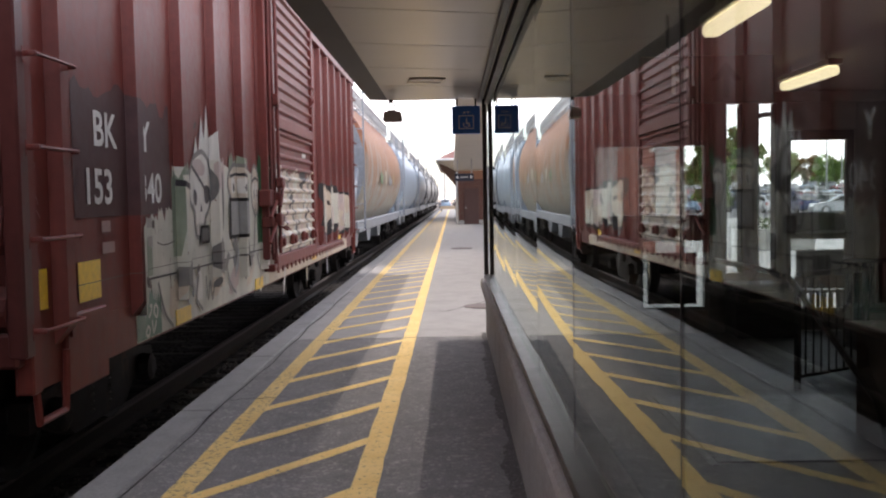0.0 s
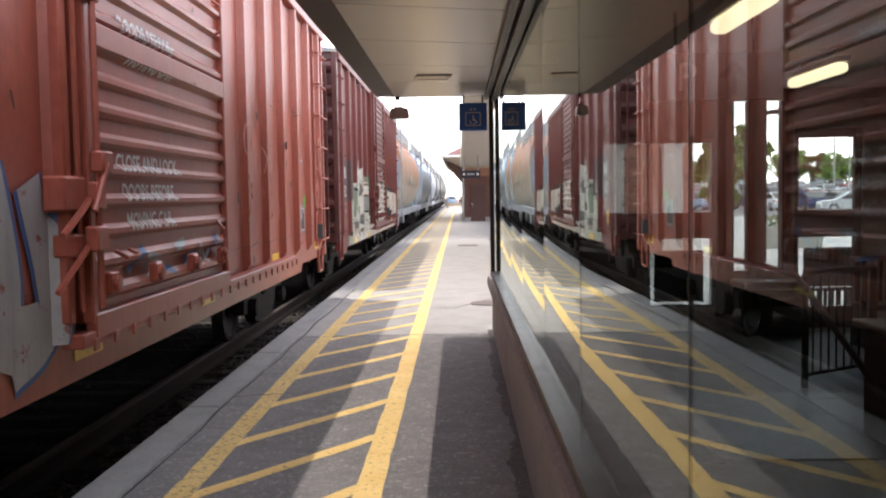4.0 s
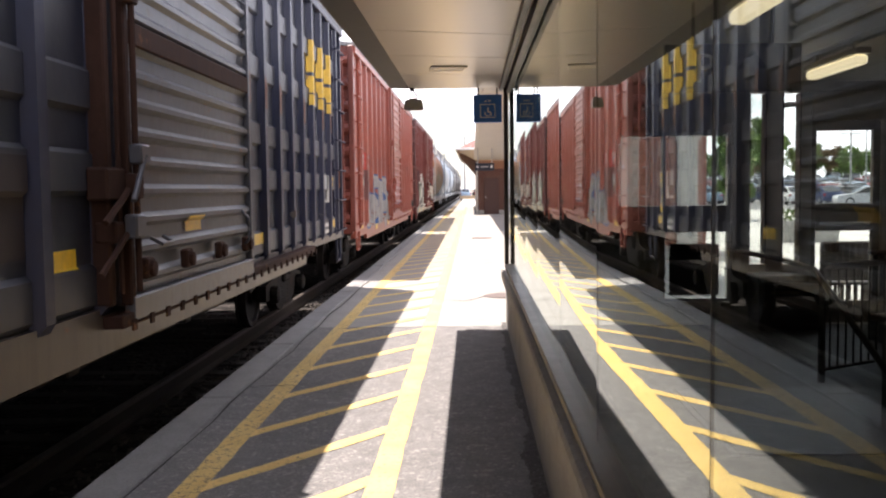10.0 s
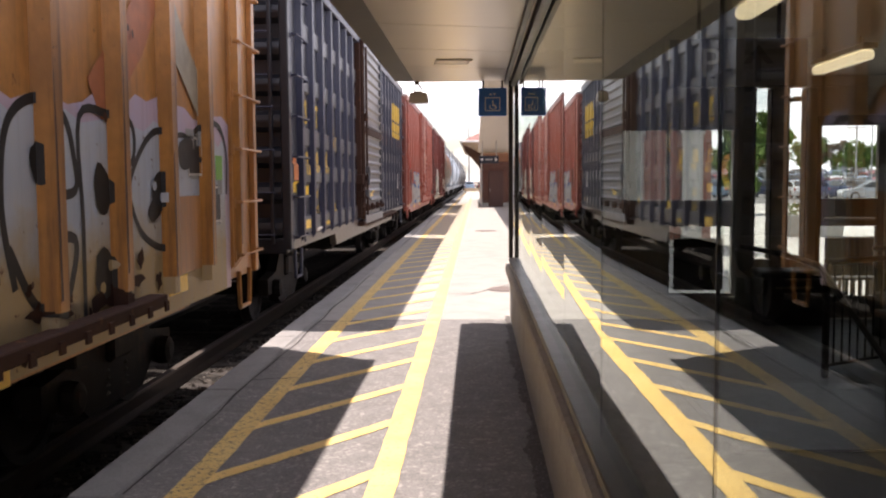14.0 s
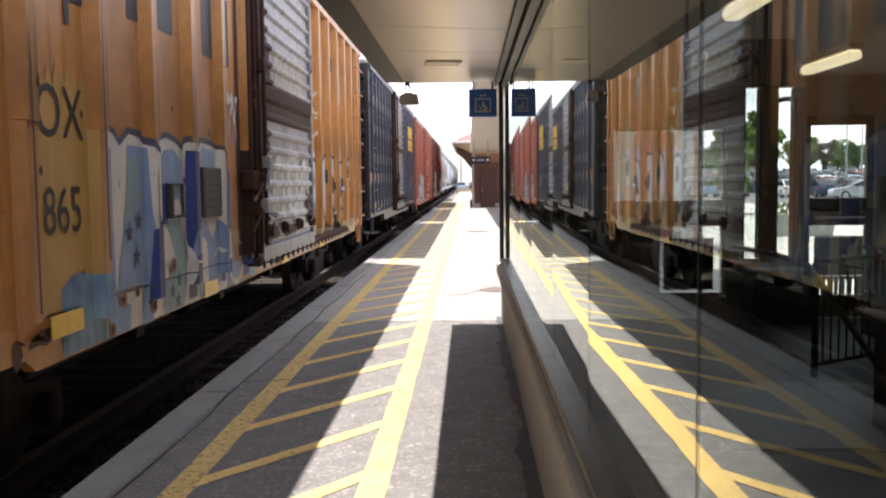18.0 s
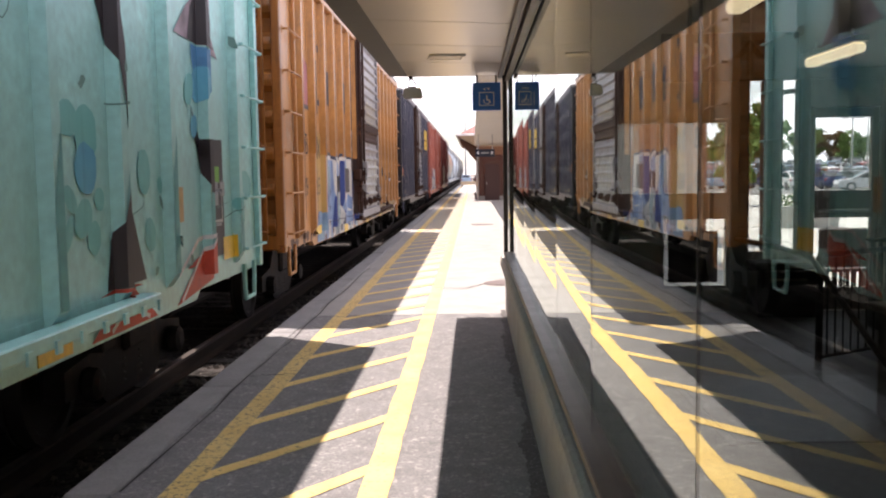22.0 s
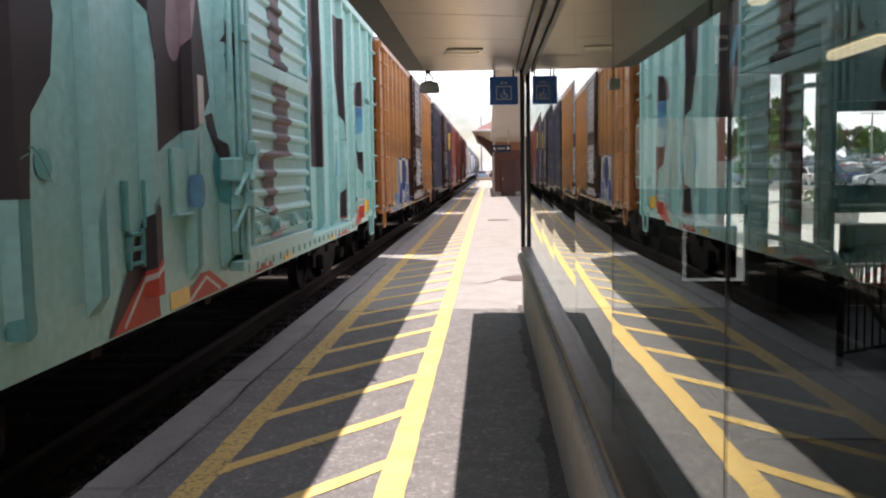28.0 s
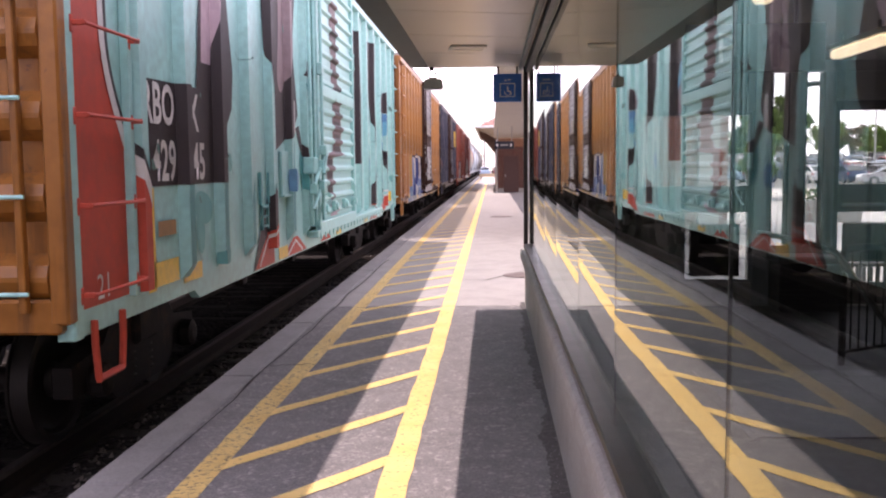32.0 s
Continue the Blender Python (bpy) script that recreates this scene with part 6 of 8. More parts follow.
for y, z, w, h in ((-6.75, 3.0, .06, .6), (-6.4, 2.72, .7, .06), (-5.4, 3.05, .06, .75), (-5.1, 2.85, .5, .08), (-4.25, 3.12, .5, .5), (-3.75, 3.2, .34, .62), (-3.15, 3.15, .30, .56), (-2.6, 3.12, .42, .52), (-2.1, 3.15, .24, .6), (-5.0, 3.6, .6, .1), (-2.3, 3.4, .2, .4)):
    patch(c, s, "emblem_bar", y, z, w, h, flat("emblem_navy", (.045, .045, .06)), 2)
for k in range(6):
    patch(c, s, "emblem_bar", 3.0 + .68 * k, 3.66 - .05 * (k % 2), .14, .22, L_BLACK, 2)
TAN = spray("bare_tan", (.40, .20, .085), (.33, .15, .06), (.12, .045, .02), .66)
RUST_DARK = flat("old_rust", (.028, .014, .010), .85)
BLUES = spray("aerosol_denim", (.085, .15, .32), (.22, .36, .46), (.12, .06, .04), .70)
decal(c, s, "fresh_panel", jagged(-5.86, -5.16, 1.14, [2.36, 2.40, 2.43], 31), spray("fresh_yellow", (.47, .29, .095), (.41, .25, .08), (.18, .08, .03), .70), 1)
decal(c, s, "bare_field", jagged(-4.93, -2.2, 2.0, [3.7, 3.8, 3.7, 3.75], 12), TAN, 0)
CHALK = spray("aerosol_chalk", (.66, .62, .55), (.56, .55, .53), (.15, .08, .05), .64)
DENIM = spray("aerosol_slate_blue", (.17, .245, .43), (.24, .34, .50), (.12, .06, .04), .69)
TEALGREY = spray("aerosol_teal_grey", (.21, .27, .31), (.23, .36, .40), (.12, .06, .03), .66)
DEEP = spray("aerosol_deep_blue", (.022, .045, .19), (.032, .060, .22), (.03, .03, .05), .64)
SLATE = flat("aerosol_dark_slate", (.055, .065, .10))
TOPS = [(-4.97, 1.99), (-4.95, 2.16), (-4.80, 2.13), (-4.72, 2.07), (-4.56, 2.15), (-4.36, 2.14), (-4.24, 2.06), (-4.10, 2.02), (-4.0, 2.13), (-3.82, 2.16), (-3.60, 2.13), (-3.47, 2.08), (-3.40, 2.15), (-3.18, 2.13), (-3.08, 2.07), (-2.98, 2.16), (-2.70, 2.15), (-2.48, 2.11), (-2.44, 1.9)]
decal(c, s, "letter_field", [(-5.02, .89), (-5.0, 1.4)] + TOPS + [(-2.34, 1.7), (-2.24, 1.4), (-2.22, 1.1), (-2.26, .88)], CHALK, 3.2)
decal(c, s, "letter_outline", stroke(TOPS, .045), SLATE, 4.9)
for k, (name, poly, m) in enumerate((
        ("letter_fill", [(-4.98, .98), (-4.84, 1.02), (-4.87, 1.6), (-4.86, 2.03), (-4.97, 2.03)], DENIM),
        ("letter_fill", [(-4.84, 1.14), (-4.72, 1.45), (-4.62, 1.75), (-4.58, 2.06), (-4.29, 2.05), (-4.28, 1.6), (-4.24, 1.12), (-4.5, 1.16)], DENIM),
        ("letter_tint", [(-4.66, 1.6), (-4.58, 1.98), (-4.42, 1.98), (-4.36, 1.75), (-4.44, 1.55)], TEALGREY),
        ("letter_fill", [(-5.0, .89), (-4.64, .885), (-4.62, 1.04), (-4.72, 1.08), (-4.95, 1.06)], DENIM),
        ("letter_fill", [(-4.42, .88), (-4.2, .88), (-4.18, 1.1), (-4.40, 1.14)], DENIM),
        ("letter_shade", [(-4.30, 1.0), (-4.12, 1.0), (-4.11, 1.62), (-4.28, 1.5)], DEEP),
        ("letter_shade", [(-4.16, 1.80), (-4.02, 1.78), (-3.94, 1.56), (-4.05, 1.58)], SLATE),
        ("letter_fill", [(-3.99, 1.72), (-3.99, 1.98), (-3.88, 2.05), (-3.68, 2.06), (-3.50, 1.98), (-3.52, 1.72), (-3.55, 1.5), (-3.93, 1.5)], DENIM),
        ("letter_tint", [(-3.98, 1.80), (-3.86, 1.82), (-3.84, 1.5), (-3.94, 1.46), (-4.0, 1.5)], DEEP),
        ("letter_fill", [(-3.92, 1.52), (-3.56, 1.54), (-3.46, 1.34), (-3.44, 1.08), (-3.52, .89), (-3.98, .89), (-4.0, 1.06), (-3.84, 1.16), (-3.70, 1.26), (-3.78, 1.42)], TEALGREY),
        ("letter_band", [(-4.14, 1.74), (-4.04, 1.72), (-3.94, 1.54), (-3.82, 1.44), (-3.74, 1.34), (-3.76, 1.22), (-3.86, 1.2), (-3.96, 1.3), (-4.02, 1.46)], CHALK),
        ("letter_shade", [(-3.43, 1.22), (-3.41, 2.06), (-3.12, 2.05), (-3.15, 1.2)], DEEP),
        ("letter_tint", [(-3.40, 1.25), (-3.38, 1.44), (-3.24, 1.46), (-3.20, 1.28)], DENIM),
        ("letter_shade", [(-3.40, .92), (-3.40, 1.2), (-3.18, 1.18), (-3.19, .92)], SLATE),
        ("letter_fill", [(-2.96, 1.9), (-2.95, 2.10), (-2.62, 2.08), (-2.60, 1.9)], DENIM),
        ("letter_tint", [(-2.90, 1.94), (-2.80, 2.02), (-2.76, 1.98), (-2.66, 2.02), (-2.64, 1.92)], TEALGREY),
        ("letter_fill", [(-3.12, .90), (-3.13, 1.5), (-2.92, 1.52), (-2.72, 1.35), (-2.52, 1.5), (-2.42, 1.3), (-2.45, 1.0), (-2.62, .9)], DENIM),
        ("letter_band", [(-3.06, .92), (-3.06, 1.34), (-2.98, 1.38), (-2.88, 1.32), (-2.86, .95)], CHALK),
        ("letter_band", [(-2.84, 1.5), (-2.74, 1.36), (-2.60, 1.42), (-2.62, 1.52)], CHALK),
        ("letter_shade", [(-2.46, 1.42), (-2.44, 1.92), (-2.36, 1.9), (-2.26, 1.66), (-2.28, 1.4)], DEEP),
        ("letter_tint", [(-2.46, 1.16), (-2.46, 1.4), (-2.30, 1.36), (-2.32, 1.14)], CHALK),
        ("letter_shade", [(-2.48, .96), (-2.47, 1.16), (-2.31, 1.14), (-2.32, .95)], DEEP))):
    decal(c, s, name, poly, m, 5.2 + .13 * k)
for k, (pts, w) in enumerate((([(-3.50, 1.5), (-3.40, 1.25), (-3.42, 1.02), (-3.54, .9)], .03), ([(-4.62, 1.06), (-4.44, 1.10)], .05), ([(-2.66, 1.2), (-2.56, 1.26), (-2.50, 1.22)], .03))):
    decal(c, s, "letter_highlight", stroke(curved(pts), w), G_WHITE, 8.3 + .1 * k)
decal(c, s, "sheet_joint", stroke([(-5.0, 1.135), (-3.4, 1.125), (-2.2, 1.115)], .012), SLATE, 8.5)
for y, z in ((-4.62, 1.50), (-4.45, 1.57), (-4.5, 1.34), (-3.80, 1.03), (-3.64, 1.10), (-3.68, .95)):
    decal(c, s, "painted_star", star(y, z, .075), SLATE, 8.2)
for k, (y, z, r) in enumerate(((-3.76, 1.21, .06), (-4.76, 1.09, .055), (-4.52, 1.11, .045), (-4.2, .98, .06), (-2.2, 1.26, .06), (-4.95, .93, .05))):
    decal(c, s, "rust_bloom", oval(y, z, r, r * .9, 14, 0, .22, k + 5), flat("rust_orange", (.20, .085, .025)), 8.7)
    decal(c, s, "rust_core", oval(y, z, r * .45, r * .4, 10, 0, .3, k + 9), RUST_DARK, 8.9)
decal(c, s, "pale_haze", jagged(-5.6, -2.0, .89, [1.28, 1.25, 1.34, 1.25, 1.34, 1.26], 13), BLUES, 2.2)
decal(c, s, "letter_hook", stroke(curved([(-2.16, 1.16), (-2.12, .98), (-1.98, .90), (-1.8, .92), (-1.68, 1.04)]), .05), CHALK, 6)
decal(c, s, "letter_hook", [(-2.08, 1.06), (-2.04, .96), (-1.9, .93), (-1.76, 1.02), (-1.72, 1.1)], DENIM, 5)
decal(c, s, "blue_smear", jagged(-1.66, -1.42, .93, [1.1, 1.12], 3), DEEP, 5)
BOARD = flat("weathered_board", (.055, .047, .045), .7)
part("card_board", Build().box(HALF_W + .01, HALF_W + .05, -3.04, -2.50, 1.53, 1.94, .006), BOARD, c, "dark weathered wooden routing board")
for k in range(6):
    part("board_batten", Build().box(HALF_W + .05, HALF_W + .056, -3.03, -2.51, 1.545 + .066 * k, 1.595 + .066 * k, .003), BOARD, c)
part("card_holder", Build().box(HALF_W + .012, HALF_W + .06, -3.86, -3.82, 1.56, 1.81, .004).box(HALF_W + .012, HALF_W + .05, -3.82, -3.52, 1.795, 1.81, .003).box(HALF_W + .012, HALF_W + .05, -3.82, -3.52, 1.56, 1.575, .003).box(HALF_W + .012, HALF_W + .04, -3.54, -3.52, 1.575, 1.795, .003), BOARD, c)
decal(c, s, "paper_card", [(-3.78, 1.58), (-3.55, 1.58), (-3.55, 1.64), (-3.62, 1.70), (-3.74, 1.68)], CHALK, 8.4)
FADE = spray("aerosol_fade", (.46, .50, .56), (.40, .47, .58), (.14, .07, .04), .62, (.38, .29, .16), 1.5)
HALO = spray("aerosol_lilac", (.50, .38, .46), (.46, .42, .56), (.2, .09, .04), .66)
decal(c, s, "lilac_haze", jagged(1.95, 7.1, .89, [2.2, 2.26, 2.22, 2.30, 2.36, 2.30, 2.34], 14), HALO, 1)
decal(c, s, "letter_fill", jagged(2.0, 6.95, .89, [2.06, 2.12, 2.16, 2.14, 2.2, 2.16, 2.12, 2.2, 2.12], 15), FADE, 2.4)
for k, (pts, w) in enumerate((([(2.05, 1.1), (2.0, 1.6), (2.2, 2.05), (2.5, 2.14), (2.85, 2.0), (2.95, 1.75), (2.75, 1.6), (2.98, 1.35), (3.0, 1.0)], .05),
                              ([(3.3, 1.3), (3.2, 1.7), (3.28, 2.08), (3.57, 2.22), (3.87, 2.15), (3.98, 1.94), (3.98, 1.76), (3.66, 1.74)], .055), ([(3.64, 1.52), (3.96, 1.50), (3.92, 1.3), (3.78, 1.15), (3.5, 1.2), (3.25, 1.5)], .06),
                              ([(4.06, 1.0), (4.07, 1.6), (4.06, 2.16), (4.47, 2.20), (4.83, 2.16), (4.82, 1.93), (4.5, 1.92)], .05), ([(4.6, 1.62), (4.64, 1.4), (4.5, 1.1)], .05),
                              ([(5.57, 2.16), (5.2, 2.13), (4.9, 1.95), (4.76, 1.74), (4.92, 1.5), (5.2, 1.38), (5.5, 1.34)], .05), ([(5.6, 2.12), (5.9, 2.14), (6.2, 1.98), (6.5, 1.96)], .04),
                              ([(6.1, 2.18), (6.4, 2.26), (6.8, 2.26), (7.0, 2.05), (6.98, 1.7)], .05), ([(2.2, .95), (2.9, 1.02), (3.6, .96), (4.3, 1.02), (5.2, .96)], .03))):
    decal(c, s, "letter_outline", stroke(curved(pts), w), G_BLACK, 3.4 + .1 * k)
for k, (y, z, a, b_) in enumerate(((4.34, 1.76, .12, .16), (4.34, 1.26, .13, .18), (5.3, 1.75, .16, .13), (5.2, 1.62, .14, .07), (3.72, 1.42, .10, .07), (5.9, 2.02, .20, .12), (6.5, 2.0, .12, .11), (2.45, 1.86, .10, .13), (2.5, 1.36, .10, .18), (3.55, 1.9, .07, .10))):
    decal(c, s, "letter_counter", oval(y, z, a, b_, 14, .2, .12, k + 300), G_BLACK, 4.6 + .05 * k)
for k, (y, z) in enumerate(((5.2, 1.78), (5.34, 1.70), (6.46, 2.02), (4.3, 1.2), (4.42, 1.32))):
    decal(c, s, "letter_dot", oval(y, z, .04, .035, 9), FADE, 5.6 + .05 * k)
for k in range(16):
    y, z = rnd.uniform(2.2, 6.9), rnd.uniform(.95, 1.5)
    decal(c, s, "rust_patch", oval(y, z, rnd.uniform(.03, .12), rnd.uniform(.02, .08), 10, 0, .5, k + 340), P_RUSTED, 6 + .05 * k)
patch(c, s, "bare_panel", 5.95, 1.42, .5, .56, P_YELLOW, 8)
for y, z in ((6.1, 2.0), (6.66, 1.62)):
    reporting_plate(c, s, y, z, .3, .32)
patch(c, s, "sticker", 6.74, 1.92, .2, .2, G_LIME, 8)
decal(c, s, "emblem_stroke", stroke([(4.3, 2.25), (4.95, 2.75), (5.6, 3.5)], .34), flat("faded_orange", (.42, .15, .07)), 2)
decal(c, s, "emblem_stroke", stroke([(6.5, 2.3), (5.85, 2.75), (5.1, 3.5)], .30), flat("faded_grey", (.33, .29, .22)), 3)
small_print(c, s, 6.45, 2.85, 2, .42, .08, L_BLACK, 13)
small_print(c, s, 4.0, 3.15, 2, .5, .09, flat("faded_print", (.30, .13, .03)), 14)
scribble(c, s, 2.3, 2.9, .9, .9, 4, G_CREAM, .05, 31)
for k, pts in enumerate(([(-1.86, 2.36), (-1.92, 2.28), (-1.86, 2.20), (-1.79, 2.28), (-1.86, 2.36)], [(-2.02, 2.38), (-2.11, 2.33), (-2.02, 2.24), (-2.08, 2.18), (-2.13, 2.25), (-2.03, 2.33), (-2.02, 2.38)], [(-2.14, 2.62), (-2.15, 2.40)], [(-1.84, 2.60), (-1.78, 2.52), (-1.84, 2.42)])):
    decal(c, s, "tag", stroke(curved(pts, 3), .024), G_PINK, 5 + .1 * k)
for k, (y, z, a, b_) in enumerate(((-2.04, 2.56, .06, .06), (-1.93, 2.55, .05, .07), (-1.98, 2.47, .06, .04), (-1.88, 2.42, .05, .05), (-1.8, 2.58, .03, .05))):
    decal(c, s, "torn_paper", oval(y, z, a, b_, 9, .4 * k, .4, k + 71), G_WHITE, 5.6 + .1 * k)
scribble(c, s, -1.86, 1.30, .3, .16, 3, G_CREAM, .016, 34)
rq = random.Random(44)
RUST_SPOTS = flat("rust_spots", (.07, .03, .018))
cap_me = Build().prism([(HALF_W, -POST_W - .004), (HALF_W + POST_D + .021, -POST_F), (HALF_W + POST_D + .021, POST_F), (HALF_W, POST_W + .004)], 2, POST_FOOT + .12, EAVE - .152).mesh("post_cap", paint("rusty_yellow_post", (.46, .20, .04), grime=(.07, .03, .016), wear=1.0, rust=(.10, .042, .018), rust_at=.64, mottle=.8))
short_cap = Build().prism([(HALF_W, -POST_W - .004), (HALF_W + POST_D + .016, -POST_F), (HALF_W + POST_D + .016, POST_F), (HALF_W, POST_W + .004)], 2, 2.12, EAVE - .152).mesh("post_cap", cap_me.materials[0])
for y in s.posts:
    piece("post_cap", cap_me if y > 1.5 else short_cap, c, pose(0, y, 0))
for k in range(46):
    y, z = rq.uniform(-7.0, 7.2), rq.uniform(1.3, 3.6)
    if not (s.d0 - .1 < y < s.d1 + .1):
        decal(c, s, "rust_spot", oval(y, z, rq.uniform(.008, .03), rq.uniform(.008, .035), 8, 0, .3, k), RUST_SPOTS, 8.5)
for y in s.posts:
    z0 = rq.uniform(1.14, 1.4)
    decal(c, s, "rust_run", [(y - .046, z0), (y - .02, z0), (y - .03, z0 + rq.uniform(.5, 2.2)), (y - .05, z0 + rq.uniform(.3, 1.5))], RUST_SPOTS, 9)
rust_m = flat("door_post_rust", (.050, .020, .013), .85)
for y in (s.d0 - .28, s.d0 - .08):
    decal(c, s, "rust_patch", [(y - .1, 1.13), (y + .1, 1.13), (y + .09, 4.2), (y - .06, 4.25)], rust_m, 1)
decal(c, s, "door_rust", jagged(s.d0 + .06, s.d0 + .50, 1.2, [4.1, 3.9], 4), rust_m, 1)
decal(c, s, "post_rust", jagged(s.d0 - .30, s.d0 - .01, 1.12, [2.5, 2.75, 2.6], 14), RUST_DARK, 1.6)
decal(c, s, "door_rust", jagged(s.d0 + .06, s.d0 + .62, 1.36, [2.35, 2.46, 2.2], 24), RUST_DARK, 1.1)
decal(c, s, "door_rust", jagged(s.d0 + .1, s.d1 - .1, 2.45, [2.72, 2.80, 2.7], 5), rust_m, 1)
decal(c, s, "whitewash", jagged(s.d0 + .42, s.d1 - .12, 1.2, [2.2, 2.05, 2.25, 2.0, 2.15], 41), spray("door_whitewash", (.42, .44, .45), (.30, .30, .28), (.09, .04, .025), .56), 1.2)
letters(c, s, [([(-.7, 1.4), (-.6, 1.9), (-.35, 2.05), (-.15, 1.7), (-.3, 1.4)], .12), ([(.1, 2.05), (.15, 1.6), (.45, 1.45), (.65, 1.8), (.6, 2.05)], .12), ([(.9, 1.4), (1.0, 1.95), (1.25, 2.05)], .12)], G_GREY, spray("door_letters", (.44, .50, .52), (.50, .46, .36), (.10, .05, .03), .60), .03, 3)
for k, (y, z, a, b_) in enumerate(((s.d0 + .6, 1.3, .3, .09), (s.d0 + 1.5, 1.28, .4, .06), (s.d0 + .3, 2.3, .2, .16), (s.d0 + 1.2, 2.62, .8, .05), (s.d1 - .4, 2.6, .3, .06), (s.d0 + .5, 3.0, .16, .3), (s.d1 - .3, 1.5, .16, .2))):
    decal(c, s, "rust_patch", oval(y, z, a, b_, 18, 0, .35, k + 60), rust_m, 4.6 + .05 * k)
scribble(c, s, .2, 3.0, 1.7, .6, 8, G_CREAM, .035, 33)
for y in (-5.58, -2.82, .3, 2.98, 5.6):
    part("reflector", Build().box(HALF_W + .026, HALF_W + .032, y - .2, y + .2, .88 + (.13 if abs(y) > 4.2 else 0), 1.0 + (.13 if abs(y) > 4.2 else 0)), M_REFL, c)
for k in range(14):
    y = -1.9 + .62 * k
    decal(c, s, "sprayed_blot", oval(y, .95, rq.uniform(.15, .34), .055, 14, 0, .3, k + 120), (G_CREAM, G_WHITE, P_YELLOW, G_SKY, RUST_SPOTS)[(k * 3) % 5], 1 + .1 * k)
for k in range(10):
    y = -7.4 + .26 * k
    decal(c, s, "rust_patch", oval(y, rq.uniform(.98, 1.08), rq.uniform(.05, .16), rq.uniform(.03, .07), 10, 0, .4, k + 150), RUST_SPOTS, 1 + .1 * k)
# -- fifth car: mint green over yellow
DUSK = spray("aerosol_umber", (.022, .018, .020), (.036, .028, .030), (.05, .03, .03), .8)
c, s = car_e, side_e
decal(c, s, "number_panel", [(-6.82, 1.70), (-5.05, 1.70), (-5.0, 2.1), (-4.78, 2.3), (-4.72, 2.6), (-4.95, 3.6), (-5.45, 3.6), (-5.62, 2.9), (-5.70, 2.4), (-6.82, 2.38)], G_BROWN, 1)
decal(c, s, "pale_shade", [(-5.58, 2.6), (-5.35, 2.6), (-5.2, 3.5), (-5.5, 3.4)], G_PINK, 2)
for body, y, z in (("RBO", -6.50, 2.22), ("X", -5.80, 2.20), ("429", -6.42, 1.85), ("45", -5.70, 1.85)):
    lettering(c, s, body, y, z, .37, L_WHITE, 3, .80, .008)
border = curved([(-7.27, 3.95), (-7.33, 3.2), (-7.36, 2.7), (-7.3, 2.35), (-7.05, 1.92), (-6.84, 1.6), (-6.72, 1.25), (-6.62, 1.07)])
decal(c, s, "red_field", [(-7.80, 1.07), (-7.80, 3.95)] + border, G_RED, 1)
decal(c, s, "outline", stroke([(y + .045, z) for y, z in border], .07), L_BLACK, 2)
decal(c, s, "outline", stroke(border, .07), L_WHITE, 3)
patch(c, s, "yellow_mark", -6.72, 1.36, .14, .66, M_REFL, 4)
patch(c, s, "yellow_mark", -6.45, 1.13, .46, .16, M_REFL, 4)
patch(c, s, "tape", -6.42, 1.42, .34, .10, flat("brown_tape", (.35, .2, .08)), 4)
decal(c, s, "dark_wedge", [(-3.75, 3.95), (-3.64, 2.87), (-3.48, 2.46), (-3.46, 1.72), (-3.37, 1.93), (-3.18, 2.0), (-2.33, 2.24), (-2.14, 2.40), (-2.35, 3.1), (-2.1, 3.95)], G_BROWN, 1)
decal(c, s, "pale_shade", curved([(-3.05, 3.9), (-3.0, 3.3), (-3.1, 2.7), (-2.86, 2.62), (-2.62, 3.2), (-2.58, 3.9)]), flat("aerosol_ash_rose", (.27, .20, .21)), 2)
decal(c, s, "dark_wedge", [(-2.3, 2.24), (-2.10, 2.28), (-1.80, 1.84), (-1.97, 1.94)], G_BROWN, 2)
decal(c, s, "dark_wedge", [(-1.95, 2.85), (-1.62, 2.72), (-1.58, 2.92), (-1.9, 3.02)], G_BROWN, 2)
decal(c, s, "outline", [(-4.24, .875), (-3.56, 1.62), (-3.44, 1.55), (-3.40, .875)], DUSK, 2)
decal(c, s, "red_triangle", [(-4.18, .875), (-3.44, 1.32), (-3.40, .875)], G_RED, 3)
decal(c, s, "highlight", stroke([(-4.0, .90), (-3.60, 1.18), (-3.45, 1.24)], .03), L_WHITE, 4)
zz = [(-.62, 3.95), (-.12, 3.95), (-.11, 3.03), (.11, 2.63), (.22, 2.30), (.10, 2.10), (.26, 1.98), (-.50, 1.94), (-.54, 1.39), (-.88, 1.42), (-.98, 1.78), (-1.06, 1.98), (-.50, 2.02), (-.47, 2.56), (-.54, 2.95)]
decal(c, s, "brown_band", zz, flat("aerosol_dusty_rose", (.13, .085, .09)), 1)
for k in range(13):
    z = 1.50 + .165 * k
    y = -.72 if z < 1.98 else -.16 if z < 2.9 else -.36
    w = .17 if z < 1.98 else .25
    decal(c, s, "band_shade", [(y - w, z), (y + w, z - .01), (y + w, z + .085), (y - w, z + .09)], G_BROWN, 2)
patch(c, s, "pale_mark", -.5, 1.26, .5, .14, G_PINK, 3)
MAUVE = spray("aerosol_mauve_fade", (.36, .27, .31), (.12, .09, .10), (.2, .15, .16), .8)
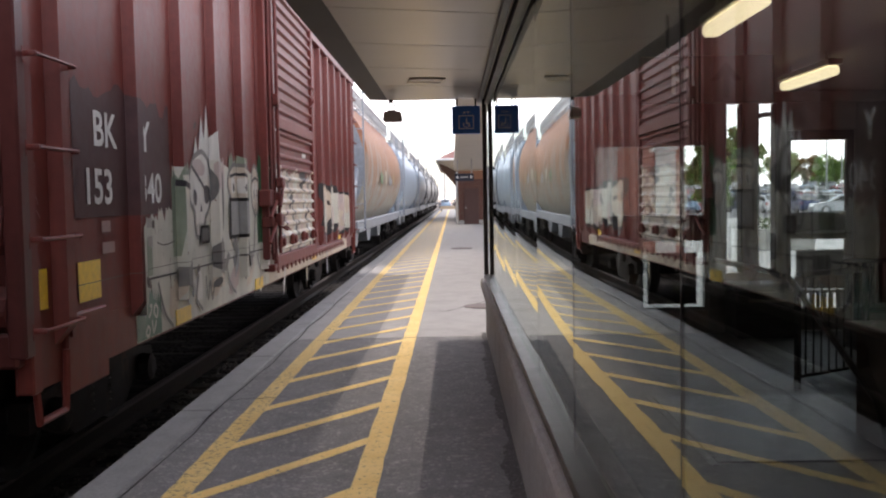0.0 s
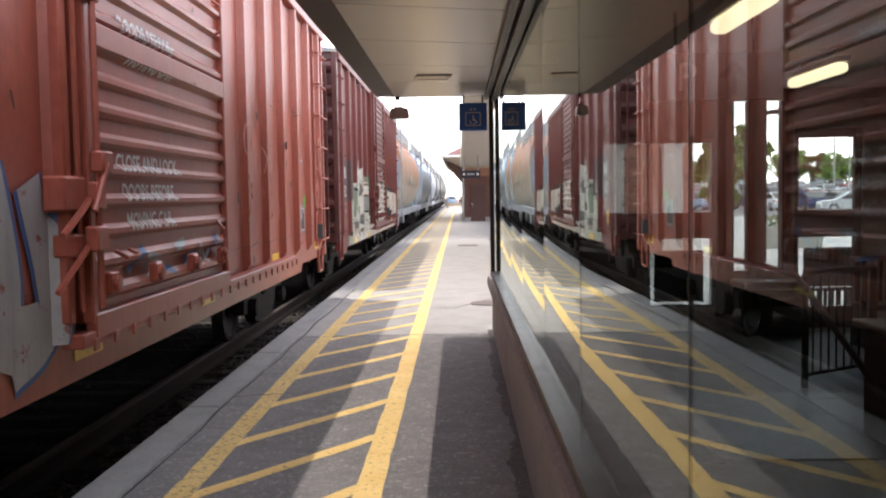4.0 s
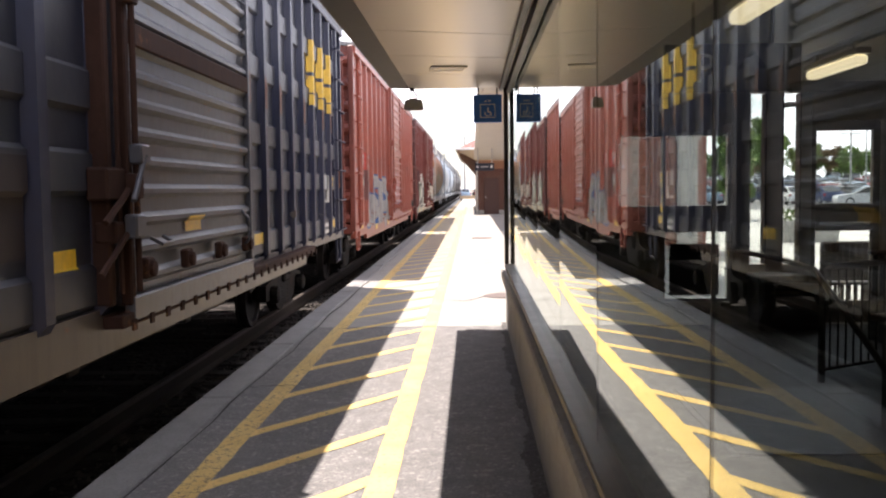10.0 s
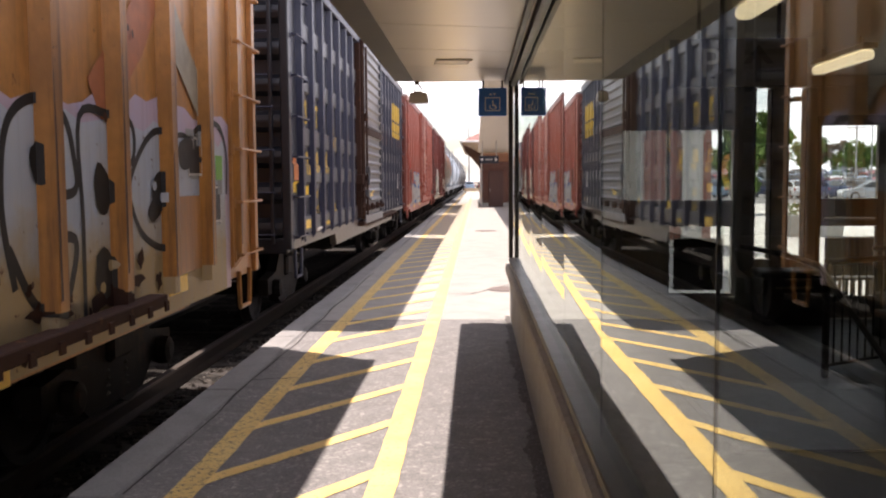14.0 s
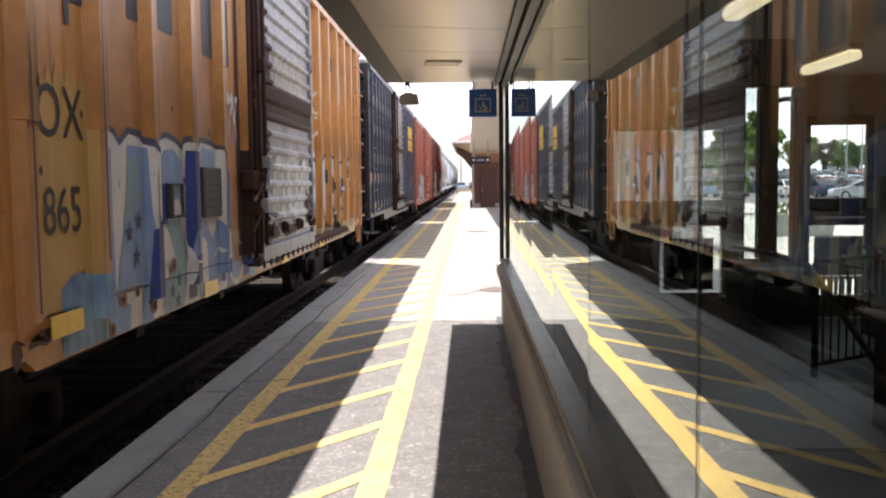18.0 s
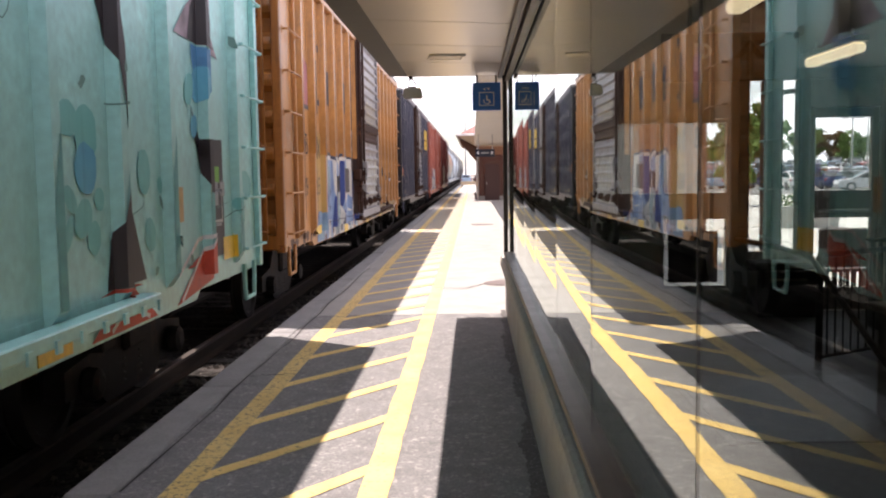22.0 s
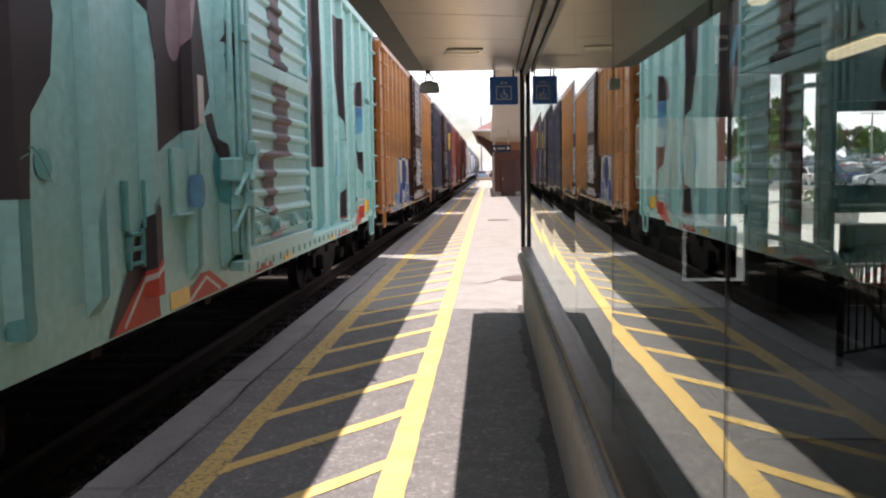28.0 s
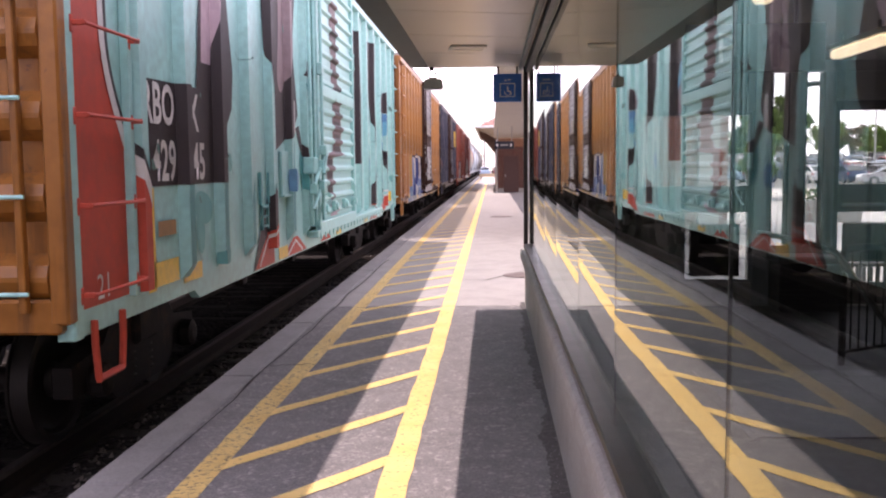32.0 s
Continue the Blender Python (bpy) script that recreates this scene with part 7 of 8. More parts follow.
for poly, m, l in (([(1.62, 2.07), (1.64, 1.88), (2.46, 1.86), (2.70, 2.09), (2.80, 2.46), (2.66, 2.80), (2.42, 3.1), (2.3, 3.95), (1.60, 3.95), (1.66, 2.95), (1.93, 2.47)], DUSK, 1),
                   ([(1.66, 2.95), (2.04, 3.0), (2.02, 2.6), (1.93, 2.47)], MAUVE, 2), ([(2.36, 3.1), (2.44, 2.66), (2.62, 2.6), (2.66, 2.80), (2.45, 3.1)], MAUVE, 2),
                   ([(3.7, 4.0), (4.3, 4.0), (4.18, 3.22), (4.21, 2.81), (4.36, 2.3), (4.36, 1.75), (4.28, 1.75), (4.26, 2.25), (4.08, 2.73), (3.84, 3.16)], DUSK, 1),
                   ([(4.28, 1.78), (4.38, 1.78), (4.68, 1.15), (4.02, 1.15), (4.1, 1.45)], DUSK, 1),
                   ([(6.05, 3.3), (5.73, 3.13), (5.42, 2.89), (5.94, 2.87), (6.57, 2.82), (6.24, 3.12)], MAUVE, 1), ([(6.05, 3.3), (5.84, 3.15), (5.74, 2.88), (6.2, 2.86)], DUSK, 2),
                   ([(5.79, 2.38), (5.84, 2.12), (6.63, 2.14), (6.64, 1.15), (6.36, 1.15), (6.3, 1.68), (6.04, 1.7)], DUSK, 1),
                   ([(5.30, 1.125), (5.55, 1.125), (5.97, 1.22), (6.32, 1.34), (6.34, 1.125)], G_RED, 2), ([(3.9, 1.125), (4.1, 1.15), (4.5, 1.14), (4.6, 1.125)], G_RED, 2)):
    decal(c, s, "sprayed_shape", poly, m, l)
for poly in ([(3.75, .88), (4.0, 1.02), (4.42, 1.13), (4.86, .88)], [(5.28, .88), (5.9, 1.2), (6.28, 1.40), (6.26, .98), (6.0, .95)], [(-3.05, .875), (-2.52, 1.06), (-2.30, 1.06), (-1.80, .875)], [(-.95, .88), (-.5, 1.03), (-.2, .88)]):
    decal(c, s, "sprayed_shape", poly, G_RED, 2.3)
for pts in ([(4.05, .9), (4.3, 1.02), (4.7, .9)], [(5.4, .9), (5.8, 1.14), (6.2, 1.36)], [(-2.8, .89), (-2.4, 1.02), (-2.05, .89)]):
    decal(c, s, "highlight", stroke(pts, .03), L_WHITE, 3.2)
decal(c, s, "blue_drip", [(5.82, 2.86), (6.2, 2.84), (6.12, 2.5), (5.9, 2.52)], flat("aerosol_azure", (.06, .22, .40)), 1)
decal(c, s, "highlight", stroke([(5.35, 1.1), (5.85, 1.33), (6.3, 1.36)], .035), L_WHITE, 3)
SEA = spray("aerosol_sea_blue", (.07, .30, .46), (.10, .38, .50), (.2, .4, .42), .8)
VERD = spray("aerosol_verdigris", (.13, .43, .41), (.17, .48, .46), (.2, .4, .38), .8)
for k, (y, z, a, b, m) in enumerate(((3.56, 2.15, .13, .10, VERD), (3.80, 2.08, .15, .16, VERD), (3.78, 1.88, .15, .145, SEA), (3.72, 1.60, .13, .10, VERD), (3.56, 1.71, .06, .10, VERD), (3.52, 1.52, .12, .05, VERD), (3.86, 1.48, .10, .09, VERD), (3.95, 1.70, .07, .07, VERD),
                                    (4.70, 1.86, .15, .12, VERD), (5.0, 1.77, .06, .05, VERD), (4.78, 1.44, .12, .10, VERD), (5.95, 2.55, .13, .17, SEA), (5.84, 2.22, .08, .10, SEA), (5.74, 2.5, .10, .14, VERD), (-4.90, 1.86, .09, .075, VERD), (-5.62, 1.52, .22, .12, VERD), (-5.70, 1.34, .10, .16, VERD),
                                    (-5.25, 1.12, .10, .06, P_TEALDARK), (-1.95, 1.75, .12, .25, G_TEAL), (1.9, 3.2, .1, .3, SEA), (-1.7, 2.6, .14, .3, G_TEAL), (7.1, 1.5, .10, .22, VERD), (7.45, 1.75, .12, .2, VERD))):
    decal(c, s, "paint_dab", oval(y, z, a, b, 20, .2 * k, .05, k), m, 1 + .05 * k)
# raised plate holders beside the door
for y, z, w, h in ((-3.93, 1.62, .05, .30), (-3.62, 1.62, .05, .30)):
    part("card_holder", Build().box(HALF_W, HALF_W + .03, y - w / 2, y + w / 2, z - h / 2, z + h / 2, .006), P_TEALDARK, c)
part("route_board", Build().box(HALF_W, HALF_W + .035, -3.10, -2.56, 1.53, 1.98, .008), P_TEAL, c)
part("route_board_lip", Build().box(HALF_W + .0, HALF_W + .06, -3.12, -2.54, 1.51, 1.535, .005), P_TEAL, c)
decal(c, s, "paint_dab", oval(-2.78, 1.68, .09, .12, 16), flat("aerosol_dull_blue", (.10, .28, .42)), 18)
for dz in (-.10, 0, .10):
    part("ticket_bracket", Build().box(HALF_W, HALF_W + .03, -3.92, -3.66, 1.34 + dz * .9, 1.365 + dz * .9, .005), P_TEALDARK, c)
part("ticket_bracket", Build().box(HALF_W, HALF_W + .03, -3.92, -3.88, 1.23, 1.47, .005).box(HALF_W, HALF_W + .03, -3.70, -3.66, 1.23, 1.47, .005), P_TEALDARK, c)
patch(c, s, "tape", 5.35, 1.62, .3, .26, flat("brown_tape_square", (.45, .30, .12)), 3)
patch(c, s, "sticker", 6.43, 1.84, .14, .14, G_LIME, 3)
reporting_plate(c, s, 6.45, 1.58, .24, .30)
patch(c, s, "reflector", 6.75, 1.2, .36, .2, M_REFL, 4)
patch(c, s, "notice", -2.42, 2.36, .22, .36, L_WHITE, 4)
for y in s.posts:
    decal(c, s, "spray_run", [(y - .05, 1.14), (y + .05, 1.14), (y + .05, 1.14 + .5 + .5 * ((y * 7) % 1)), (y - .05, 1.14 + .4 + .4 * ((y * 5) % 1))], P_TEALDARK, 0)
for y in (-5.9, -3.0, .5, 3.3):
    part("reflector", Build().box(HALF_W + .004, HALF_W + .010, y - .2, y + .2, .88 + (.13 if abs(y) > 4.2 else 0), 1.0 + (.13 if abs(y) > 4.2 else 0)), M_REFL, c)
rk = random.Random(91)
SCUFF = flat("scuffed_primer", (.055, .032, .026))
for car_, sd, n_spots, m_ in ((car_a, side_a, 22, SCUFF), (car_b, side_b, 34, SCUFF), (car_c, side_c, 26, flat("pale_scuff", (.10, .085, .075))), (car_e, side_e, 30, flat("green_grime", (.10, .22, .19)))):
    for k in range(n_spots):
        y, z = rk.uniform(-7.2, 7.2), 1.16 + 2.2 * rk.random() ** 1.7
        if rk.random() < .35:
            decal(car_, sd, "scratch", stroke(curved([(y, z), (y + rk.uniform(.05, .3), z + rk.uniform(-.06, .06)), (y + rk.uniform(.3, .5), z + rk.uniform(-.12, .12))], 3), rk.uniform(.004, .010)), m_, 7 + .05 * k)
        else:
            decal(car_, sd, "scuff", oval(y, z, rk.uniform(.01, .05), rk.uniform(.012, .06), 9, rk.random(), .4, k), m_, 7 + .05 * k)
for car_, sd in ((car_a, side_a), (car_b, side_b)):
    for (y0, y1), z in zip(((-7.3, sd.d0 - .25), (sd.d1 + .25, 7.3)), (1.33, 1.31)):
        decal(car_, sd, "weld_seam", ([(y0 + (y1 - y0) * k / 40, z + .0025) for k in range(41)], [(y0 + (y1 - y0) * k / 40, z - .0025) for k in range(41)]), flat("seam_shadow", (.10, .085, .075)), 2.6)
lettering(c, s, "21", -7.45, 1.16, .2, L_WHITE, 4)
b = Build()
for k, (x0, z0, x1, z1) in enumerate(((.3, 1.95, .38, 2.2), (.38, 2.2, .46, 1.95), (.5, 1.95, .52, 2.2), (.52, 2.2, .66, 1.98), (.66, 1.98, .68, 2.22), (.74, 2.2, .72, 1.98), (.72, 1.98, .95, 1.96))):
    b.tube([(x0, -7.99, z0), (x1, -7.99, z1)], .014, 5)
part("end_tag", b, L_WHITE, c)
for car, hh in ((car_a, 7.8), (car_d, 7.975), (car_e, 7.9)):
    part("end_reflector", Build().box(.80, 1.2, -hh - .125, -hh - .118, 1.33, 1.45), M_REFL, car)


# -- covered hoppers ahead
def hopper(start, length, m_body, m_end, label, rusty=False):
    car = thing("hopper_car", pose(TRACK_X, start, RAIL_Z), label, "hopper car", "freight cars of the train")
    TRAIN.append((car, start))
    h = length / 2
    prof = []
    for i in range(15):
        a = radians(-62 + 124 * i / 14)
        prof.append((1.60 * math.cos(a) ** .85 if i not in (0, 14) else 1.02, 2.72 + 1.62 * math.sin(a) / math.sin(radians(62)) * .98))
    ring = prof + [(-x, z) for x, z in prof[::-1]]
    b = Build()
    n = len(ring)
    ys = [-h + 1.5, -h + 1.58, h - 1.58, h - 1.5]
    ks = [.94, 1, 1, .94]
    for y, k in zip(ys, ks):
        b.v += [(x * k, y, 2.72 + (z - 2.72) * k) for x, z in ring]
    for j in range(3):
        for i in range(n):
            b.f.append((j * n + i, j * n + (i + 1) % n, j * n + n + (i + 1) % n, j * n + n + i))
    part("body", b, m_body, car, smooth=True)
    for sg in (-1, 1):
        e = Build().add([(x * .94, sg * (h - 1.5), 2.72 + (z - 2.72) * .94) for x, z in ring], [tuple(range(n))])
        e.box(-.6, .6, min(sg * (h - 1.55), sg * (h - 2.2)), max(sg * (h - 1.55), sg * (h - 2.2)), 1.1, 1.5)
        part("end_sheet", e, m_end, car)
        for sx in (-1.3, 1.3):
            part("end_strut", Build().tube([(sx, sg * (h - .2), 1.15), (sx, sg * (h - 1.55), 2.6)], .05, 6), m_end, car)
        lad = part("ladder", Build().box(1.32, 1.36, sg * (h - .14) - .02, sg * (h - .14) + .02, 1.1, 4.4).box(1.72 - .12, 1.72 - .08, sg * (h - .14) - .02, sg * (h - .14) + .02, 1.1, 4.4), m_end, car)
        rm = Build().tube([(1.33, 0, 0), (1.63, 0, 0)], .012, 5).mesh("rung", m_end)
        for k in range(7):
            piece("rung", rm, lad, pose(0, sg * (h - .14), 1.25 + .45 * k))
        part("end_platform", Build().box(-1.5, 1.5, min(sg * h, sg * (h - 1.55)), max(sg * h, sg * (h - 1.55)), 1.02, 1.12, .01), m_end, car)
        truck(car, sg * (h - 2.0))
        piece("coupler", COUPLER_ME, car, pose(0, sg * (h + .42), .86, 0, 0, 0 if sg > 0 else 180))
    part("side_sill", Build().box(-1.45, -1.3, -h + .05, h - .05, 1.0, 1.28, .02), m_end, car)
    part("side_sill", Build().box(1.3, 1.45, -h + .05, h - .05, 1.0, 1.28, .02), m_end, car)
    rb = Build().box(-.32, .32, -h + .4, h - .4, 4.45, 4.5)
    for sx in (-.6, .6, -.9, .9):
        rb.box(sx - .03, sx + .03, -h + .6, h - .6, 4.42, 4.47)
    part("running_board", rb, M_ALU, car)
    # open lattice railings along the roof
    for sx in (-1.0, 1.0):
        lt = Build()
        for z in (4.46, 4.86):
            lt.box(sx - .025, sx + .025, -h + .7, h - .7, z - .02, z + .02)
        n_bays = int((length - 1.4) / .42)
        for q in range(n_bays):
            y0, y1 = -h + .7 + .42 * q, -h + 1.12 + .42 * q
            lt.tube([(sx, y0, 4.46), (sx, (y0 + y1) / 2, 4.86), (sx, y1, 4.46)], .016, 4)
        part("roof_lattice", lt, M_ALU, car)
    hm = Build().lathe([(0, .30), (.09, .30), (.13, .26), (.15, .1)], (0, 0, 4.28), 2, 14).mesh("hatch", m_end)
    for k in range(10):
        piece("hatch", hm, car, pose(.75 if k % 2 else -.75, -h + 2.2 + (length - 4.4) * (k // 2) / 4, 0))
    for k in (-1, 0, 1):
        part("discharge_chute", Build().prism([(-1.4 + k * 4.2, 1.45), (1.4 + k * 4.2, 1.45), (.45 + k * 4.2, .45), (-.45 + k * 4.2, .45)], 0, -.9, .9), m_end, car)
    for k in range(9):
        y = -h + 1.9 + (length - 3.8) * k / 8
        sb = Build()
        for yy in (y - .02, y + .02):
            sb.v += [(x * 1.006, yy, 2.72 + (z - 2.72) * 1.003) for x, z in prof]
        sb.f = [(i, i + 1, 16 + i, 15 + i) for i in range(14)]
        part("weld_seam", sb, m_end, car)
    if rusty:
        for k, (y, z, a, b_) in enumerate(((-3, 2.45, .5, .20), (-1.2, 2.5, .35, .24), (.8, 2.42, .6, .18), (2.6, 2.5, .4, .2))):
            part("sprayed_letter", Build().add([(1.585 + .027, y0, z0) for y0, z0 in oval(y, z, a, b_, 16, 0, .25, k)], [tuple(range(16))]), (flat("faded_green", (.16, .24, .13)), G_CREAM, G_GREY, flat("faded_ochre", (.4, .26, .1)))[k], car)
    return car


def rusty_tank():
    """Cream paint under rust that runs down from the roof in broad and narrow streaks."""
    n = Nodes("rust_run_tank")
    v = n.coords()
    z = n.node("SeparateXYZ", Vector=v).outputs[2]
    broad = n.noise(n.coords((1.0, .55, .12)), 2.4, 5, .6)
    narrow = n.noise(n.coords((3.0, 3.0, .16)), 2.6, 6, .7)
    cover = n.math('ADD', n.math('MULTIPLY', z, .20), n.math('ADD', broad, n.math('MULTIPLY', narrow, .5)))
    c = n.mix(n.ramp(n.noise(v, 3.0, 6, .6), .3, .7), (.36, .34, .28), (.30, .30, .27))
    cover = n.math('MULTIPLY', cover, .5)
    c = n.mix(n.ramp(cover, .55, .69), c, (.36, .175, .085))
    c = n.mix(n.ramp(n.math('ADD', cover, n.math('MULTIPLY', narrow, .2)), .80, .93), c, (.26, .10, .055))
    c = n.mix(n.math('MULTIPLY', n.ramp(narrow, .52, .7), .5), c, (.13, .07, .045))
    return n.finish(c, .62, 0, narrow, .003, .3, .3)


P_RUSTH = rusty_tank()
P_GREYH = paint("pale_grey_tank", (0.33, 0.42, 0.50), grime=(0.2, 0.2, 0.19), wear=.35, rust_at=.74)
P_BLUEH = paint("blue_grey_end", (0.27, 0.30, 0.33), grime=(0.12, 0.12, 0.12), wear=.4, rust_at=.70)
P_BLACKH = paint("black_tank", (0.02, 0.02, 0.022), wear=.3, rust_at=.74)
hopper(31.0, 17.8, P_RUSTH, P_BLUEH, "rust-orange covered hopper with sprayed letters and blue-grey ends", True)
hopper(49.6, 17.8, P_GREYH, P_BLUEH, "pale blue-grey covered hopper with rounded sides")
hopper(68.2, 17.8, P_GREYH, P_BLUEH, "pale blue-grey covered hopper with rounded sides")
for k in range(4):
    hopper(86.6 + 18.4 * k, 17.2, P_BLACKH, P_BLACKH, "black covered hopper far up the train")


# ---- the station beyond ----
hut = thing("station_house", pose(0, 0, 0), "brown brick station house with a red hipped roof", "station")
part("wall", Build().box(.38, 9.5, 56.6, 80, -.2, 2.75), M_BRICK, hut, "brown brick wall")
part("lintel_band", Build().box(.33, 9.55, 56.5, 80.1, 2.752, 3.55, .02), plain("brown_cladding", (0.22, 0.095, 0.045), .6), hut)
part("plinth", Build().box(.34, 9.54, 56.54, 80.05, -.2, .25), M_KNEE, hut)
rb = Build()
ex0, ex1, ey0, ey1, ez, az = -.92, 10.6, 55.4, 82, 3.92, 7.0
rb.add([(ex0, ey0, ez), (ex1, ey0, ez), (ex1, ey1, ez), (ex0, ey1, ez), (4.85, ey0 + 5.6, az), (4.85, ey1 - 5.6, az)], [(0, 1, 4), (1, 2, 5, 4), (2, 3, 5), (3, 0, 4, 5), (0, 3, 2, 1)])
part("roof", rb, M_ROOFRED, hut, "red hipped roof")
part("eave", Build().add([(ex0, ey0, ez - .02), (ex1, ey0, ez - .02), (ex1, ey1, ez - .02), (ex0, ey1, ez - .02), (.38, 56.6, 3.2), (9.5, 56.6, 3.2), (9.5, 80, 3.2), (.38, 80, 3.2)],
                        [(0, 1, 5, 4), (1, 2, 6, 5), (2, 3, 7, 6), (3, 0, 4, 7), (0, 3, 2, 1)]), plain("eave_boards", (.46, .37, .27), .6), hut, "tan boarded sloped eave")
part("gutter", Build().box(ex0 - .06, ex0 + .03, ey0, ey1, ez - .05, ez + .07, .01).box(ex0, ex1, ey0 - .06, ey0 + .03, ez - .05, ez + .07, .01), M_WHITE, hut)
for k, y in enumerate((56.7, 62, 68, 74)):
    part("downpipe", Build().tube([(.30, y + .3, 0), (.30, y + .3, 3.2)], .05, 8), M_WHITE, hut)
for k, y in enumerate((57.4, 60.6, 63.8)):
    part("bracket", Build().prism([(.37, 2.3), (.37, 3.3), (-.75, 3.75), (-.75, 3.62)], 1, y, y + .16), plain("bracket_timber", (.12, .06, .035), .7), hut)
w = part("door", Build().box(.72, 1.62, 56.52, 56.6, 0, 2.2, .01), plain("door_brown", (.06, .022, .016), .5), hut)
part("door_handle", Build().box(.80, .84, 56.46, 56.52, .95, 1.1), M_ALU, w)
long_can = thing("platform_canopy", pose(0, 0, 0), "long white canopy beside the platform on steel posts", "canopy")
part("soffit", Build().box(.20, 3.4, 13.0, 55.2, 3.30, 3.36), plain("beige_soffit", (.40, .36, .30), .5), long_can)
part("fascia", Build().box(.12, .20, 13.0, 55.2, 3.26, 3.62, .01), plain("cream_fascia", (.42, .38, .32), .5), long_can)
part("roof_deck", Build().box(.2, 3.4, 13.0, 55.2, 3.364, 3.6), M_ALU, long_can)
for k in range(3):
    part("post", Build().tube([(1.9, 22 + 14 * k, 0), (1.9, 22 + 14 * k, 3.3)], .09, 10), M_ALU, long_can, smooth=True)
wsgn = thing("direction_sign", pose(0, 0, 0), "blue direction sign with white arrows under the canopy", "sign")
part("panel", Build().box(.12, .95, 40.0, 40.06, 2.33, 2.66, .01), plain("sign_navy", (.007, .012, .028), .4), wsgn)
part("arrow", Build().prism([(.17, 2.5), (.27, 2.58), (.27, 2.42)], 1, 39.985, 39.998), M_SIGNWHITE, wsgn)
part("arrow", Build().prism([(.90, 2.5), (.80, 2.58), (.80, 2.42)], 1, 39.985, 39.998), M_SIGNWHITE, wsgn)
part("word_bar", Build().box(.36, .70, 39.985, 39.998, 2.47, 2.53), M_ALU, wsgn)
for hx in (.25, .85):
    part("hanger", Build().box(hx - .02, hx + .02, 40.0, 40.05, 2.66, 3.3), M_ALU, wsgn)
barrier = thing("barrier", pose(-0.6, 118, 0), "low tan concrete barrier at the end of the platform", "barrier")
part("rail", Build().box(-1.0, 1.6, -.1, .1, .25, .65, .02), plain("tan_concrete", (.40, .31, .21), .8), barrier)
for sx in (-.8, 1.0):
    part("post", Build().box(sx - .06, sx + .06, -.06, .06, -.1, .248, .01), M_STEEL, barrier)

# ---- plaza, parking lot ----
solid("pavement", Build().box(2.604, 26, 10.79, 60, -.62, -.004), M_PLAZA, "bright pale concrete forecourt", kind="structure")
solid("road", Build().box(2.604, 12, 84, 260, -.62, -.012).prism([(84, -.62), (84, -.012), (140, 1.6), (260, 1.6), (260, -.62)], 0, 12.002, 160).box(26.004, 160, -60, 84, -.62, -.012).box(10.0, 26, 60.004, 83.996, -.62, -.012), concrete_mat("parking_asphalt", (.16, .155, .15), .5), "grey parking lot asphalt", kind="structure")

CARPAINTS = [("silver", (.42, .43, .44)), ("white", (.70, .70, .69)), ("dark_blue", (.03, .05, .12)), ("black", (.02, .02, .022)), ("grey", (.16, .165, .17)), ("red", (.30, .03, .03)), ("pale_blue", (.24, .34, .44))]
M_AUTOGLASS = plain("auto_glass", (.015, .018, .02), .12, 0, .02)
M_TYRE = plain("tyre_rubber", (.02, .02, .02), .8)
M_RIM = plain("alloy_rim", (.4, .4, .41), .3, .8)
M_TAIL = plain("tail_lamp", (.35, .01, .01), .3)
M_HEAD = plain("head_lamp", (.7, .72, .74), .15)


def parked_car(name, col, tall):
    word = name.replace("_", " ")
    th = thing("parked_car", pose(0, 0, 0), "%s %s parked in the station lot" % (word, "van" if tall else "saloon car"), "car", "cars in the parking lot")
    m = plain("car_" + name + ("_tall" if tall else ""), col, .28, .2, .04)
    z = .35 if tall else 0
    low = [(-2.2, .28), (2.2, .28), (2.25, .55), (2.15, .78), (1.2, .90), (-1.75, .95), (-2.2, .88), (-2.27, .55)]
    part("body", Build().prism(low, 0, -.86, .86), m, th)
    top = [(1.15, .90), (.35, 1.38 + z), (-1.0 - z, 1.44 + z), (-1.85, 1.05 + z * .8), (-1.95, .93)]
    part("roof", Build().prism([(y * .93, q) for y, q in top], 0, -.66, .66), m, th)
    g = [(.98, .95), (.33, 1.31 + z), (-.95 - z, 1.36 + z), (-1.6, 1.02 + z * .8), (-1.6, .96)]
    for sx in (-1, 1):
        part("side_window", Build().prism([(y * .93, q) for y, q in g], 0, min(sx * .661, sx * .672), max(sx * .661, sx * .672)), M_AUTOGLASS, th)
    part("windscreen", Build().add([(-.6, 1.10, .95), (.6, 1.10, .95), (.56, .40, 1.36 + z), (-.56, .40, 1.36 + z)], [(0, 1, 2, 3)]), M_AUTOGLASS, th)
    part("rear_window", Build().add([(-.6, -1.83, 1.0), (.6, -1.83, 1.0), (.56, -1.03 - z, 1.40 + z), (-.56, -1.03 - z, 1.40 + z)], [(0, 1, 2, 3)]), M_AUTOGLASS, th)
    for sx in (-.78, .78):
        for y in (-1.4, 1.38):
            w = part("wheel", Build().lathe([(-.1, .2), (-.1, .31), (-.07, .33), (.07, .33), (.1, .31), (.1, .2)], (sx, y, .33), 0, 14), M_TYRE, th, smooth=True)
            part("rim", Build().lathe([(-.105, .05), (-.105, .2), (.105, .2), (.105, .05)], (sx, y, .33), 0, 10), M_RIM, w)
        part("headlight", Build().box(sx - .13, sx + .07, 2.16, 2.24, .58, .72, .01), M_HEAD, th)
        part("tail_light", Build().box(sx - .1, sx + .07, -2.27, -2.2, .66, .84, .01), M_TAIL, th)
    return th


